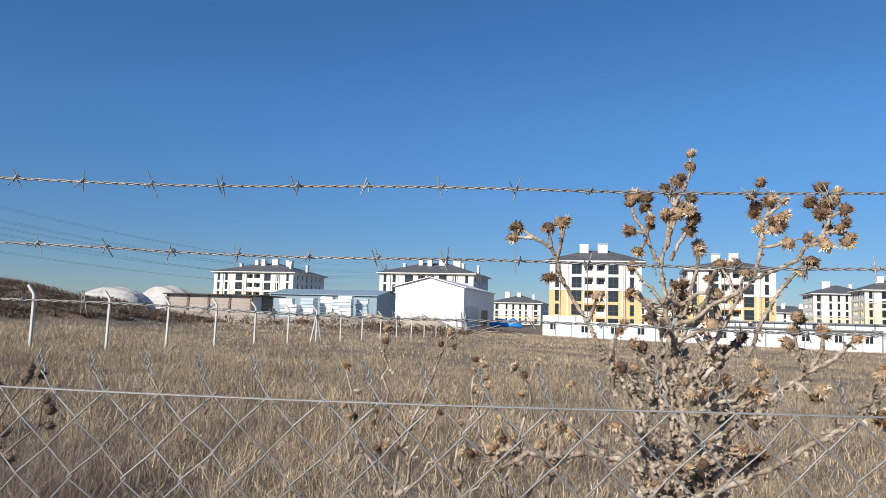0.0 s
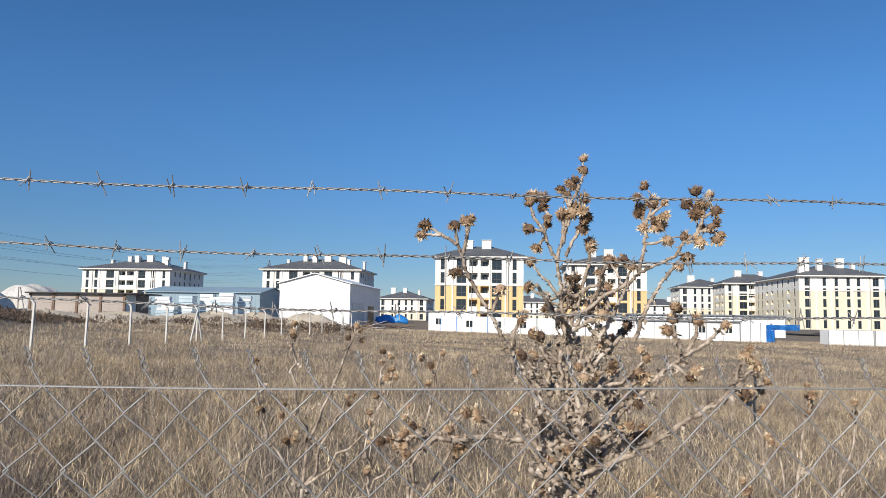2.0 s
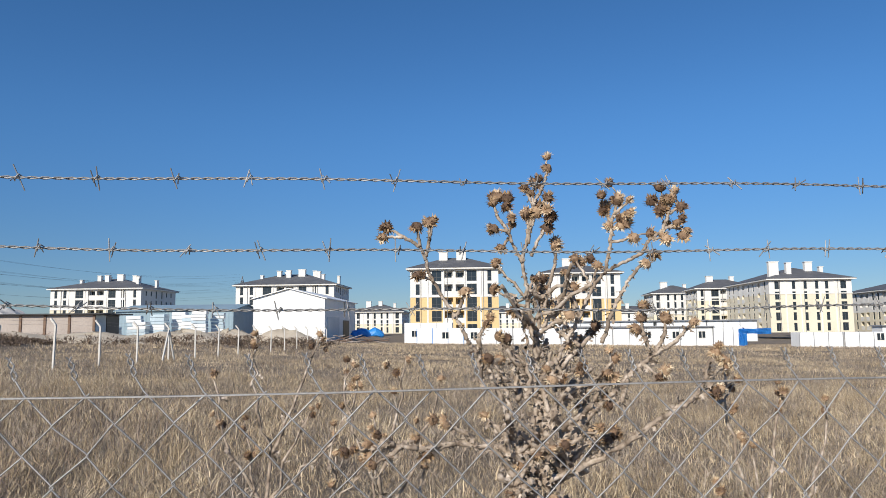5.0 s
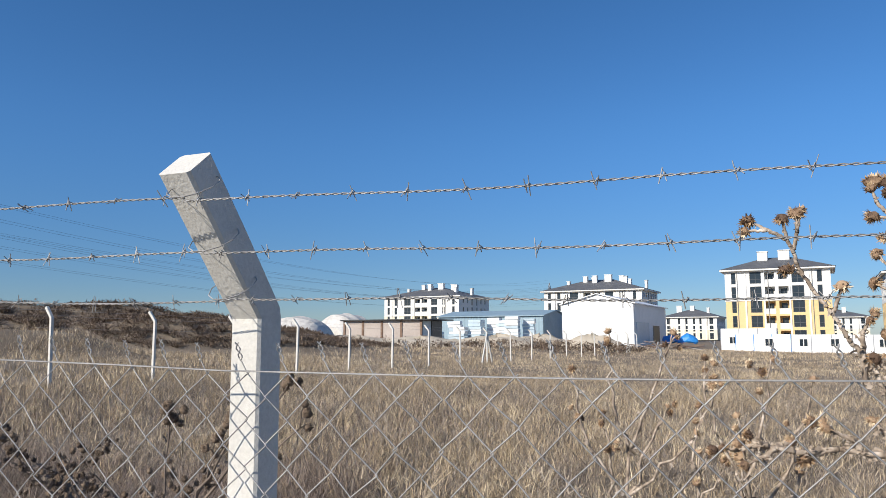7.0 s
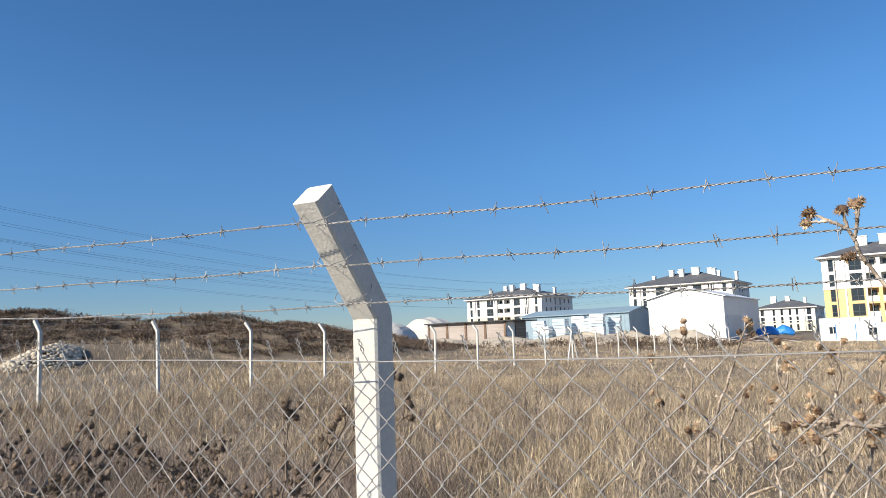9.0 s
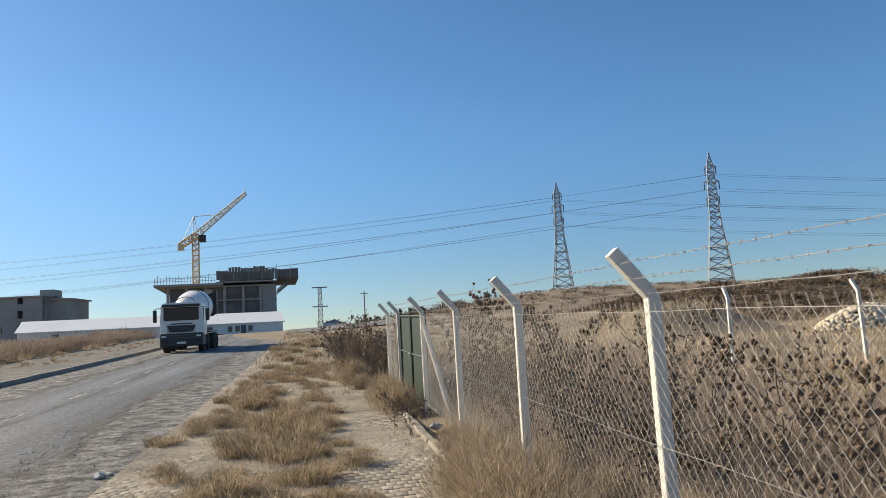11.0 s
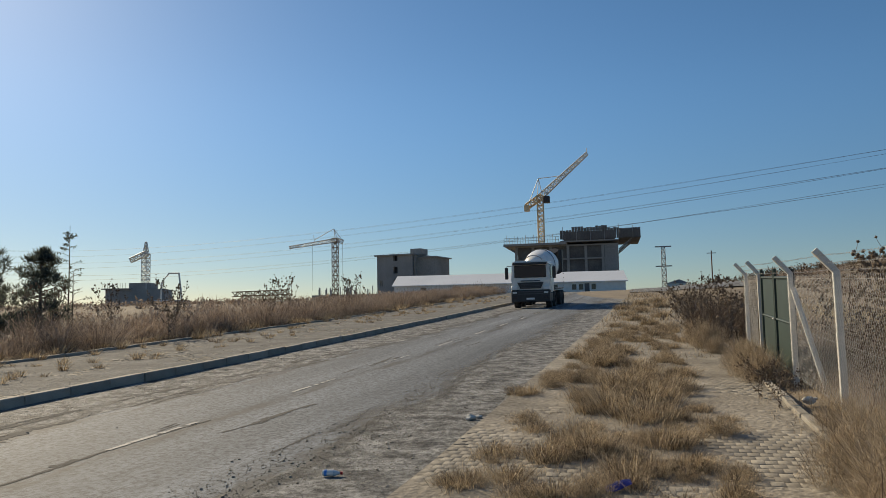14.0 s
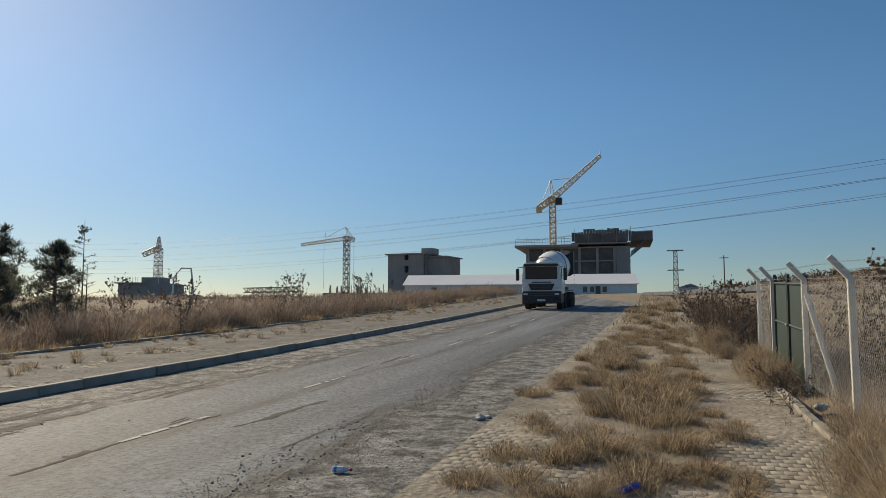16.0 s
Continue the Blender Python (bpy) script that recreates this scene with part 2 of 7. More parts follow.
M_WHITE = surface("white_render", ((0.66, 0.65, 0.61), (0.76, 0.75, 0.71), (0.82, 0.81, 0.78)), 0.85, scale=0.15, fine=2)
M_CREAM = surface("cream_render", ((0.66, 0.60, 0.46), (0.74, 0.68, 0.53), (0.78, 0.73, 0.58)), 0.85, scale=0.15, fine=2)
M_YELLOW = surface("yellow_render", ((0.66, 0.46, 0.22), (0.74, 0.54, 0.27), (0.78, 0.58, 0.31)), 0.85, scale=0.15, fine=2)
M_ROOF = surface("dark_roof_tiles", ((0.075, 0.078, 0.085), (0.11, 0.113, 0.12), (0.15, 0.152, 0.16)), 0.7, scale=0.4, fine=5)
M_FRAME = surface("dark_window_frame", ((0.05, 0.055, 0.065), (0.075, 0.08, 0.09), (0.10, 0.105, 0.115)), 0.5, scale=1, fine=6)
M_SHEET = surface("white_sheet_metal", ((0.72, 0.73, 0.72), (0.80, 0.805, 0.795), (0.84, 0.845, 0.835)), 0.45, scale=0.3, fine=3)
M_BLUESHEET = surface("pale_blue_sheet_metal", ((0.40, 0.49, 0.55), (0.48, 0.58, 0.64), (0.55, 0.65, 0.70)), 0.45, scale=0.3, fine=3)
M_SHED = surface("blue_grey_cladding", ((0.20, 0.29, 0.35), (0.26, 0.36, 0.42), (0.32, 0.42, 0.48)), 0.5, scale=0.3, fine=3)
M_TARP = surface("grey_white_tarpaulin", ((0.40, 0.38, 0.34), (0.58, 0.555, 0.51), (0.70, 0.68, 0.64)), 0.7, scale=0.4, fine=3, bump=0.05)
M_BLUE = surface("blue_tarpaulin", ((0.02, 0.15, 0.48), (0.03, 0.25, 0.68), (0.06, 0.34, 0.76)), 0.45, scale=1, fine=6, bump=0.03)
M_BROWNWALL = surface("pinkish_block_wall", ((0.34, 0.29, 0.255), (0.42, 0.365, 0.325), (0.50, 0.44, 0.39)), 0.9, scale=0.5, fine=5)
M_SAND = surface("pale_sand_heap", ((0.42, 0.36, 0.275), (0.50, 0.435, 0.34), (0.58, 0.51, 0.41)), 0.95, scale=0.8, fine=7, bump=0.05)
M_RUST = surface("rusty_scrap", ((0.10, 0.06, 0.04), (0.18, 0.115, 0.08), (0.27, 0.19, 0.13)), 0.85, scale=2, fine=20)
M_STEEL = surface("galvanised_lattice", ((0.20, 0.21, 0.225), (0.27, 0.28, 0.295), (0.34, 0.35, 0.36)), 0.6, 0.3, scale=0.5, fine=4)
M_CABLE = surface("power_cable", ((0.04, 0.04, 0.045), (0.055, 0.055, 0.06), (0.07, 0.07, 0.075)), 0.6, scale=0.1, fine=1)
M_CRANE = surface("yellow_crane_paint", ((0.50, 0.38, 0.22), (0.60, 0.47, 0.30), (0.66, 0.54, 0.37)), 0.5, scale=0.5, fine=4)
M_CRANEWHITE = surface("pale_crane_paint", ((0.50, 0.49, 0.46), (0.60, 0.585, 0.55), (0.68, 0.665, 0.63)), 0.5, scale=0.5, fine=4)
M_CAB = surface("white_truck_paint", ((0.62, 0.615, 0.59), (0.72, 0.715, 0.69), (0.78, 0.775, 0.755)), 0.3, scale=0.8, fine=7)
# black plastic parts; also the black panels that imitate shade inside openings
M_BLACK = surface("black_plastic_and_shade", ((0.018, 0.018, 0.02), (0.028, 0.028, 0.03), (0.045, 0.045, 0.047)), 0.5, scale=2, fine=20)
M_RUBBER = surface("dusty_tyre_rubber", ((0.02, 0.02, 0.02), (0.035, 0.033, 0.031), (0.075, 0.068, 0.06)), 0.85, scale=3, fine=25)
M_GREEN = surface("dark_green_gate_paint", ((0.006, 0.018, 0.013), (0.009, 0.027, 0.019), (0.014, 0.038, 0.026)), 0.5, scale=2, fine=15)
M_NEEDLE = surface("pine_needles", ((0.05, 0.06, 0.05), (0.10, 0.115, 0.092), (0.17, 0.185, 0.15)), 0.8, scale=1, fine=6, island=0.5)
M_BARK = surface("grey_bark", ((0.07, 0.055, 0.042), (0.12, 0.095, 0.075), (0.18, 0.145, 0.115)), 0.95, scale=4, fine=25, bump=0.01)
M_STONE = surface("pale_stone", ((0.42, 0.40, 0.36), (0.54, 0.52, 0.47), (0.62, 0.60, 0.56)), 0.9, scale=8, fine=60, bump=0.005)
M_DARKBLUE = surface("dark_blue_wrapper", ((0.008, 0.02, 0.20), (0.015, 0.035, 0.32), (0.03, 0.06, 0.42)), 0.35, scale=10, fine=60)
M_RED = surface("red_label", ((0.40, 0.02, 0.02), (0.50, 0.035, 0.03), (0.56, 0.05, 0.04)), 0.4, scale=20, fine=90)
M_GLASS = material("window_glass", 0.08)
M_GLASS.node_tree.nodes["Principled BSDF"].inputs["Base Color"].default_value = (0.025, 0.035, 0.045, 1)
# dark timber formwork; also the colour of the painted shade inside the open floors
M_FORM_SHADE = surface("dark_formwork_and_floor_shade", ((0.07, 0.068, 0.066), (0.12, 0.116, 0.112), (0.19, 0.183, 0.175)), 0.85, scale=0.5, fine=5)
M_MARK = surface("worn_road_paint", ((0.20, 0.197, 0.19), (0.38, 0.372, 0.355), (0.58, 0.57, 0.545)), 0.85, scale=5, fine=25)


def asphalt():
    """Worn asphalt with dust drifting in from both edges and paler wheel tracks."""
    m = surface("worn_asphalt", ((0.08, 0.092, 0.107), (0.16, 0.181, 0.206), (0.275, 0.306, 0.343)), 0.8, scale=0.9, bump=0.003, fine=45, stretch=(1.6, 0.09, 1))
    n, l = m.node_tree.nodes, m.node_tree.links
    b = n["Principled BSDF"]
    b.inputs["Specular IOR Level"].default_value = 0.25
    old = b.inputs["Base Color"].links[0].from_socket
    co, sep = n.new("ShaderNodeTexCoord"), n.new("ShaderNodeSeparateXYZ")
    l.new(co.outputs["Object"], sep.inputs[0])
    wob = n.new("ShaderNodeTexNoise")
    wob.inputs["Scale"].default_value, wob.inputs["Detail"].default_value = 0.7, 8
    wob.inputs["Roughness"].default_value = 0.65
    along = n.new("ShaderNodeMapping")
    along.inputs["Scale"].default_value = (1.3, 0.3, 1)
    l.new(co.outputs["Object"], along.inputs[0])
    l.new(along.outputs[0], wob.inputs["Vector"])

    def calc(op, a, c):
        q = n.new("ShaderNodeMath")
        q.operation = op
        for i, s in enumerate((a, c)):
            if isinstance(s, (int, float)):
                q.inputs[i].default_value = s
            else:
                l.new(s, q.inputs[i])
        return q.outputs[0]
    off = calc("ABSOLUTE", calc("ADD", sep.outputs[0], 7.95), 0)
    edge = calc("ADD", off, calc("MULTIPLY", calc("SUBTRACT", wob.outputs["Fac"], 0.5), 2.0))
    step = n.new("ShaderNodeMapRange")
    step.inputs["From Min"].default_value, step.inputs["From Max"].default_value = 2.08, 2.2
    l.new(edge, step.inputs["Value"])
    grit = n.new("ShaderNodeTexNoise")
    grit.inputs["Scale"].default_value, grit.inputs["Detail"].default_value = 3.2, 12
    grit.inputs["Roughness"].default_value = 0.7
    l.new(co.outputs["Object"], grit.inputs["Vector"])
    dirt = n.new("ShaderNodeValToRGB")
    e = dirt.color_ramp.elements
    e[0].position, e[1].position = 0.40, 0.62
    e[0].color, e[1].color = (0.075, 0.075, 0.075, 1), (0.44, 0.437, 0.423, 1)
    l.new(grit.outputs["Fac"], dirt.inputs[0])
    mix = n.new("ShaderNodeMix")
    mix.data_type = "RGBA"
    l.new(step.outputs[0], mix.inputs[0])
    l.new(old, mix.inputs[6])
    l.new(dirt.outputs[0], mix.inputs[7])
    speck, ramp = n.new("ShaderNodeTexNoise"), n.new("ShaderNodeValToRGB")
    speck.inputs["Scale"].default_value, speck.inputs["Detail"].default_value, speck.inputs["Roughness"].default_value = 15, 10, 0.8
    l.new(co.outputs["Object"], speck.inputs["Vector"])
    ramp.color_ramp.elements[0].position, ramp.color_ramp.elements[1].position = 0.40, 0.56
    ramp.color_ramp.elements[0].color, ramp.color_ramp.elements[1].color = (0.25, 0.25, 0.25, 1), (1.0, 1.0, 1.0, 1)
    l.new(speck.outputs["Fac"], ramp.inputs[0])
    mul = n.new("ShaderNodeMix")
    mul.data_type, mul.blend_type = "RGBA", "MULTIPLY"
    mul.inputs[0].default_value = 1.0
    l.new(mix.outputs[2], mul.inputs[6])
    l.new(ramp.outputs[0], mul.inputs[7])
    # crumbling dark tar along the line where the dirt begins, and old tar-filled cracks
    near = calc("ABSOLUTE", calc("SUBTRACT", edge, 2.1), 0)
    rim = n.new("ShaderNodeMapRange")
    rim.inputs["From Min"].default_value, rim.inputs["From Max"].default_value = 0.50, 0.18
    l.new(near, rim.inputs["Value"])
    crumb = n.new("ShaderNodeTexNoise")
    crumb.inputs["Scale"].default_value, crumb.inputs["Detail"].default_value, crumb.inputs["Roughness"].default_value = 2.2, 10, 0.75
    l.new(along.outputs[0], crumb.inputs["Vector"])
    bite = n.new("ShaderNodeMapRange")
    bite.inputs["From Min"].default_value, bite.inputs["From Max"].default_value = 0.45, 0.52
    l.new(crumb.outputs["Fac"], bite.inputs["Value"])
    line = calc("ABSOLUTE", calc("ADD", calc("ADD", sep.outputs[0], 8.0), calc("MULTIPLY", calc("SUBTRACT", wob.outputs["Fac"], 0.5), 0.9)), 0)
    seam = n.new("ShaderNodeMapRange")
    seam.inputs["From Min"].default_value, seam.inputs["From Max"].default_value = 0.15, 0.08
    l.new(line, seam.inputs["Value"])
    tar = n.new("ShaderNodeMix")
    tar.data_type = "RGBA"
    l.new(calc("MULTIPLY", calc("MULTIPLY", calc("MAXIMUM", rim.outputs[0], seam.outputs[0]), bite.outputs[0]), 0.7), tar.inputs[0])
    l.new(mul.outputs[2], tar.inputs[6])
    tar.inputs[7].default_value = (0.05, 0.046, 0.042, 1)
    l.new(tar.outputs[2], b.inputs["Base Color"])
    rough = n.new("ShaderNodeBump")
    rough.inputs["Strength"].default_value, rough.inputs["Distance"].default_value = 1.0, 0.035
    l.new(calc("MULTIPLY", speck.outputs["Fac"], calc("ADD", calc("MULTIPLY", step.outputs[0], 1.0), 0.15)), rough.inputs["Height"])
    l.new(rough.outputs[0], b.inputs["Normal"])
    return m


M_ASPHALT = asphalt()

def leafy(m, share):
    """Thin dry leaves let part of the light through."""
    n, l = m.node_tree.nodes, m.node_tree.links
    b = n["Principled BSDF"]
    thin, both = n.new("ShaderNodeBsdfTranslucent"), n.new("ShaderNodeMixShader")
    l.new(b.inputs["Base Color"].links[0].from_socket, thin.inputs["Color"])
    both.inputs[0].default_value = share
    l.new(b.outputs[0], both.inputs[1])
    l.new(thin.outputs[0], both.inputs[2])
    l.new(both.outputs[0], n["Material Output"].inputs["Surface"])


for dry in (M_TUFT, M_BUSH, M_GREYWEED, M_FENCEBUSH):
    leafy(dry, 0.25)
leafy(M_NEEDLE, 0.45)

# ---- ground, road, pavement ----
def graded(stops):
    out = []
    for (a, step), (b, _) in zip(stops, stops[1:]):
        out += list(np.arange(a, b - 1e-6, step))
    return np.array(out + [stops[-1][0]])


def sheet(name, xs, ys, fn, mat):
    X, Y = np.meshgrid(xs, ys)
    v = np.stack([X, Y, fn(X, Y)], -1).reshape(-1, 3)
    i = np.arange(len(ys) - 1)[:, None] * len(xs) + np.arange(len(xs) - 1)[None]
    i = i.reshape(-1, 1)
    me = fast(name, v, i + np.array([[0, 1, len(xs) + 1, len(xs)]]))
    me.polygons.foreach_set("use_smooth", np.ones(len(me.polygons), bool))
    return link(name, me, mat)


gx = graded([(-2600, 300), (-500, 40), (-120, 6), (-24, 1.0), (-19, 0.4), (-12, 2.0), (-4, 0.3), (4, 0.7), (25, 1.0), (70, 2.0), (130, 10), (250, 60), (500, 300), (2600, 1)])
gy = graded([(-2600, 300), (-500, 50), (-150, 6), (-20, 1.0), (70, 1.5), (130, 5), (250, 25), (500, 300), (2900, 1)])
tagged(sheet("ground", gx, gy, ground, M_SOIL), "dry brown open ground with low mounds", "ground", kind="structure")
tagged(sheet("road", np.linspace(-12.2, -4.35, 24), graded([(-60, 2), (110, 1)]), lambda x, y: profile(y) + 0.012 * lumps(x, y, 1.4) * smooth(-10.5, -11.5, x) + 0.0 * x, M_ASPHALT), "worn grey asphalt road with dusty edges", "road", kind="structure")
tagged(sheet("verge", np.linspace(-17.8, -12.32, 12), graded([(-60, 1), (110, 1)]), lambda x, y: profile(y) + 0.13 + 0.025 * lumps(x, y, 1.7), M_VERGE), "pale dusty verge between two kerbs", "verge", kind="structure")
tagged(sheet("side_road", np.linspace(-4.35, 7.0, 12), graded([(72, 1), (110, 1)]), lambda x, y: ground(x, y) + 0.06 + 0.05 * smooth(0, 0.6, x), M_ASPHALT), "worn asphalt turning off at the crest", "road", kind="structure")
bed = tagged(sheet("pavement", np.linspace(-4.35, -0.42, 14), graded([(-25, 1), (60, 1)]), lambda x, y: profile(y) + 0.0155 + 0.010 * lumps(x, y, 2.1), M_DUST), "old interlocking pavement overgrown with dry grass", "pavement", kind="structure")


def kerb_run(name, x, y0, y1, step, w, h, label):
    top = tagged(new(name), label, "kerb", kind="structure")
    bm = boxed(-w / 2, w / 2, 0, step - 0.012, -0.15, h, bevel=0.012)
    me = bpy.data.meshes.new("kerb_stone")
    bmesh.ops.recalc_face_normals(bm, faces=bm.faces)
    bm.to_mesh(me)
    bm.free()
    y = y0
    while y < y1:
        z = float(profile(y))
        rise = math.degrees(math.atan2(float(profile(y + step)) - z, step))
        link("kerb_stone", me, M_KERB, top, m=pose(x + random.uniform(-0.012, 0.012), y, z + random.uniform(-0.012, 0.006), rise, 0, random.uniform(-0.5, 0.5)))
        y += step


kerb_run("kerb_far_side", -12.26, -14, 84, 1.0, 0.16, 0.17, "dark concrete kerb along the road")
kerb_run("kerb_verge", -17.9, -4, 80, 1.0, 0.14, 0.20, "low concrete kerb behind the verge")
kerb_run("kerb_fence", -0.42, -6, 34, 1.0, 0.12, 0.07, "worn pale kerb below the fence")

# centre line
marks = tagged(new("road_marking"), "worn white dashes along the road's middle", "road marking", kind="structure")
for k, y in enumerate(np.arange(-2.9, 70, 4.55)):
    rise = math.degrees(math.atan2(float(profile(y + 1)) - float(profile(y)), 1))
    # each dash is what is left of the paint: a few ragged strips
    bm = bmesh.new()
    a = 0.0
    while a < 1.7:
        b = a + random.uniform(0.10, 0.5)
        left, right = -0.05 + random.uniform(0, 0.035), 0.05 - random.uniform(0, 0.035)
        bm.faces.new([bm.verts.new((x, min(q, 1.75), 0.003)) for x, q in ((left, a), (right, a + random.uniform(-0.04, 0.04)), (right - random.uniform(-0.02, 0.02), b), (left + random.uniform(-0.02, 0.02), b + random.uniform(-0.04, 0.04)))])
        a = b + random.uniform(0.02, 0.16)
    part("dash", bm, M_MARK, marks, m=pose(-8.22, y, float(profile(y)) + 0.004, rise))

# cracked and crumbled asphalt: dark ragged patches along the lanes
M_TAR = surface("old_tar", ((0.02, 0.02, 0.02), (0.04, 0.039, 0.037), (0.085, 0.08, 0.073)), 0.95, scale=4, fine=40, bump=0.006)
cracks = tagged(new("road_crack"), "dark ragged cracks and crumbled tar in the asphalt", "road crack", kind="structure")
g = np.random.default_rng(31)
for i in range(150):
    x = (-8.42, -10.2, -10.7, -5.95, -7.3)[int(g.choice(5, p=(0.3, 0.28, 0.2, 0.14, 0.08)))] + float(g.normal(0, 0.13))
    y = 1.5 + 46 * float(g.random()) ** 1.4
    L, w = float(g.uniform(0.25, 1.9)), float(g.uniform(0.012, 0.06)) * (1.8 if x < -10 else 1.0)
    side = [(w * float(g.uniform(0.05, 1.3)), -L / 2 + L * k / 17) for k in range(18)] + [(-w * float(g.uniform(0.05, 1.3)), L / 2 - L * k / 17) for k in range(18)]
    bend = float(g.normal(0, 0.08))
    bm = bmesh.new()
    bm.faces.new([bm.verts.new((p + bend * q * q, q, float(profile(y + q)) - float(profile(y)) + 0.012 * float(lumps(x, y, 1.4)) * float(smooth(-10.5, -11.5, x)) + 0.004)) for p, q in side])
    bmesh.ops.triangulate(bm, faces=bm.faces)
    part("tar_patch", bm, M_TAR, cracks, m=pose(x, y, float(profile(y)), 0, 0, float(g.normal(0, 2.5))))

# ---- fence along the pavement ----
FY = [-9.3, -6.3, -3.3, -0.285, 3.0, 5.95, 9.05, 12.2, 15.9, 18.2]
GATE = 7


def post_mesh():
    """Concrete post with chamfered edges, its top arm bent over towards the road."""
    bm = bmesh.new()
    hx, hy, c = 0.04, 0.037, 0.006
    ring = [(-hx, -hy + c), (-hx + c, -hy), (hx - c, -hy), (hx, -hy + c), (hx, hy - c), (hx - c, hy), (-hx + c, hy), (-hx, hy - c)]
    rows = []
    for x, z, tilt in ((0, -0.3, 0), (0, 0.9, 0), (0, 1.785, 0), (-0.003, 1.795, 20), (-0.115, 1.93, 40), (-0.233, 2.068, 40)):
        rows.append([bm.verts.new((x + a * math.cos(radians(tilt)), b, z + a * math.sin(radians(tilt)))) for a, b in ring])
    for p, q in zip(rows, rows[1:]):
        for k in range(8):
            bm.faces.new((p[k], p[(k + 1) % 8], q[(k + 1) % 8], q[k]))
    bm.faces.new(rows[-1])
    bm.faces.new(rows[0][::-1])
    bmesh.ops.recalc_face_normals(bm, faces=bm.faces)
    me = bpy.data.meshes.new("concrete_post")
    bm.to_mesh(me)
    bm.free()
    me.materials.append(M_CONCRETE)
    return me


POST = post_mesh()
LEVELS = ((-0.17, 1.992), (-0.10, 1.902), (-0.03, 1.815))


def fence_z(y):
    return float(profile(max(y, -0.3))) + (0.03 if y < 1 else 0.0)


def barbed(y0, y1, x, z0, z1, seed):
    """One stretch of twisted barbed wire with four-pointed barbs."""
    g = np.random.default_rng(seed)
    n = int((y1 - y0) / 0.0075)
    s = np.linspace(0, 1, n + 1)
    y = y0 + (y1 - y0) * s
    sag = -0.012 * 4 * s * (1 - s) + 0.004 * np.sin(y * 2.1 + seed) + 0.002 * np.sin(y * 9 + seed)
    z = z0 + (z1 - z0) * s + sag
    xx = x + 0.003 * np.sin(y * 5 + seed)
    segs = []
    for ph in (0, math.pi):
        p = np.stack([xx + 0.0015 * np.cos(y * 190 + ph), y, z + 0.0015 * np.sin(y * 190 + ph)], 1)
        segs.append(np.stack([p[:-1], p[1:]], 1))
    v, f = bars(np.concatenate(segs), 0.00105, 4)
    bs = []
    t = y0 + g.uniform(0.01, 0.05)
    while t < y1 - 0.02:
        k = np.interp(t, y, np.arange(n + 1))
        c = np.array([np.interp(t, y, xx), t, np.interp(t, y, z)])
        for j in range(2):
            a = g.uniform(0, math.pi)
            d = np.array([math.cos(a) * 0.8, g.uniform(-0.55, 0.55), math.sin(a) + 0.25]) * g.uniform(0.011, 0.015)
            o = np.array([0, 0.006 * (j - 0.5), 0])
            bs.append((c + o - d, c + o + d))
        for j in range(4):
            a = j * 1.57 + 0.4
            q = np.array([math.cos(a), 0, math.sin(a)]) * 0.005
            r = np.array([math.cos(a + 1.57), 0, math.sin(a + 1.57)]) * 0.005
            bs.append((c + q + [0, -0.006 + j * 0.003, 0], c + r + [0, -0.003 + j * 0.003, 0]))
        t += 0.1015 + g.uniform(-0.006, 0.006)
    v2, f2 = bars(np.array(bs), 0.0009, 4)
    return fast("barbed_wire", np.concatenate([v, v2]), np.concatenate([f, f2 + len(v)]))


def chain_link(y0, y1, za, zb, seed, pitch=0.089, top=1.675, bottom=0.12):
    """Woven diamond netting: interlocked zigzag wires with twisted ends at the top."""
    g = np.random.default_rng(seed)
    segs, tips = [], []
    n = 2 * int(round((y1 - y0) / pitch))
    w = (y1 - y0) / n
    m = int((top - bottom) / (pitch / 2))
    k = np.arange(m + 1)
    z = bottom + k * (top - bottom) / m
    for i in range(n):
        y = y0 + (i + 0.5) * w
        base = za + (zb - za) * (y - y0) / (y1 - y0)
        yy = y + np.where((k + i) % 2 == m % 2, 0.5, -0.5) * w * 1.05
        yy = yy + g.normal(0, 0.0022, m + 1)
        xx = np.where(k % 2 == 0, 0.003, -0.003)
        p = np.stack([np.full(m + 1, -0.02) + xx + 0.012 * math.sin(y * 2.3) * np.sin(z * 3), yy, base + z + g.normal(0, 0.0015, m + 1)], 1)
        segs.append(np.stack([p[:-1], p[1:]], 1))
        # the end of each wire rises past the line wire and is twisted with its neighbour
        if i % 2:
            continue
        e = p[-1]
        q = e + np.array([0.002, 0.014, 0.022])
        tips += [(e, q)]
        for s in (0, 1):
            c = q + np.array([0, 0.002, 0.0])
            last = c
            for j in range(1, 7):
                a = j * 1.3 + s * math.pi
                nx = q + np.array([0.004 * math.cos(a), 0.004 * math.sin(a) + 0.002 * j, 0.006 * j])
                tips.append((last, nx))
                last = nx
    allseg = np.concatenate(segs + [np.array(tips)])
    v, f = bars(allseg, 0.00145, 4)
    return fast("chain_link_netting", v, f)


def line_wire(y0, y1, za, zb, x, h, r=0.0017):
    y = np.linspace(y0, y1, 14)
    z = za + (zb - za) * (y - y0) / (y1 - y0) + h + 0.004 * np.sin(y * 3.1 + h)
    p = np.stack([np.full(14, x), y, z], 1)
    bm = bmesh.new()
    tube(bm, [tuple(q) for q in p], r, 5)
    me = bpy.data.meshes.new("line_wire")
    bm.to_mesh(me)
    bm.free()
    return me


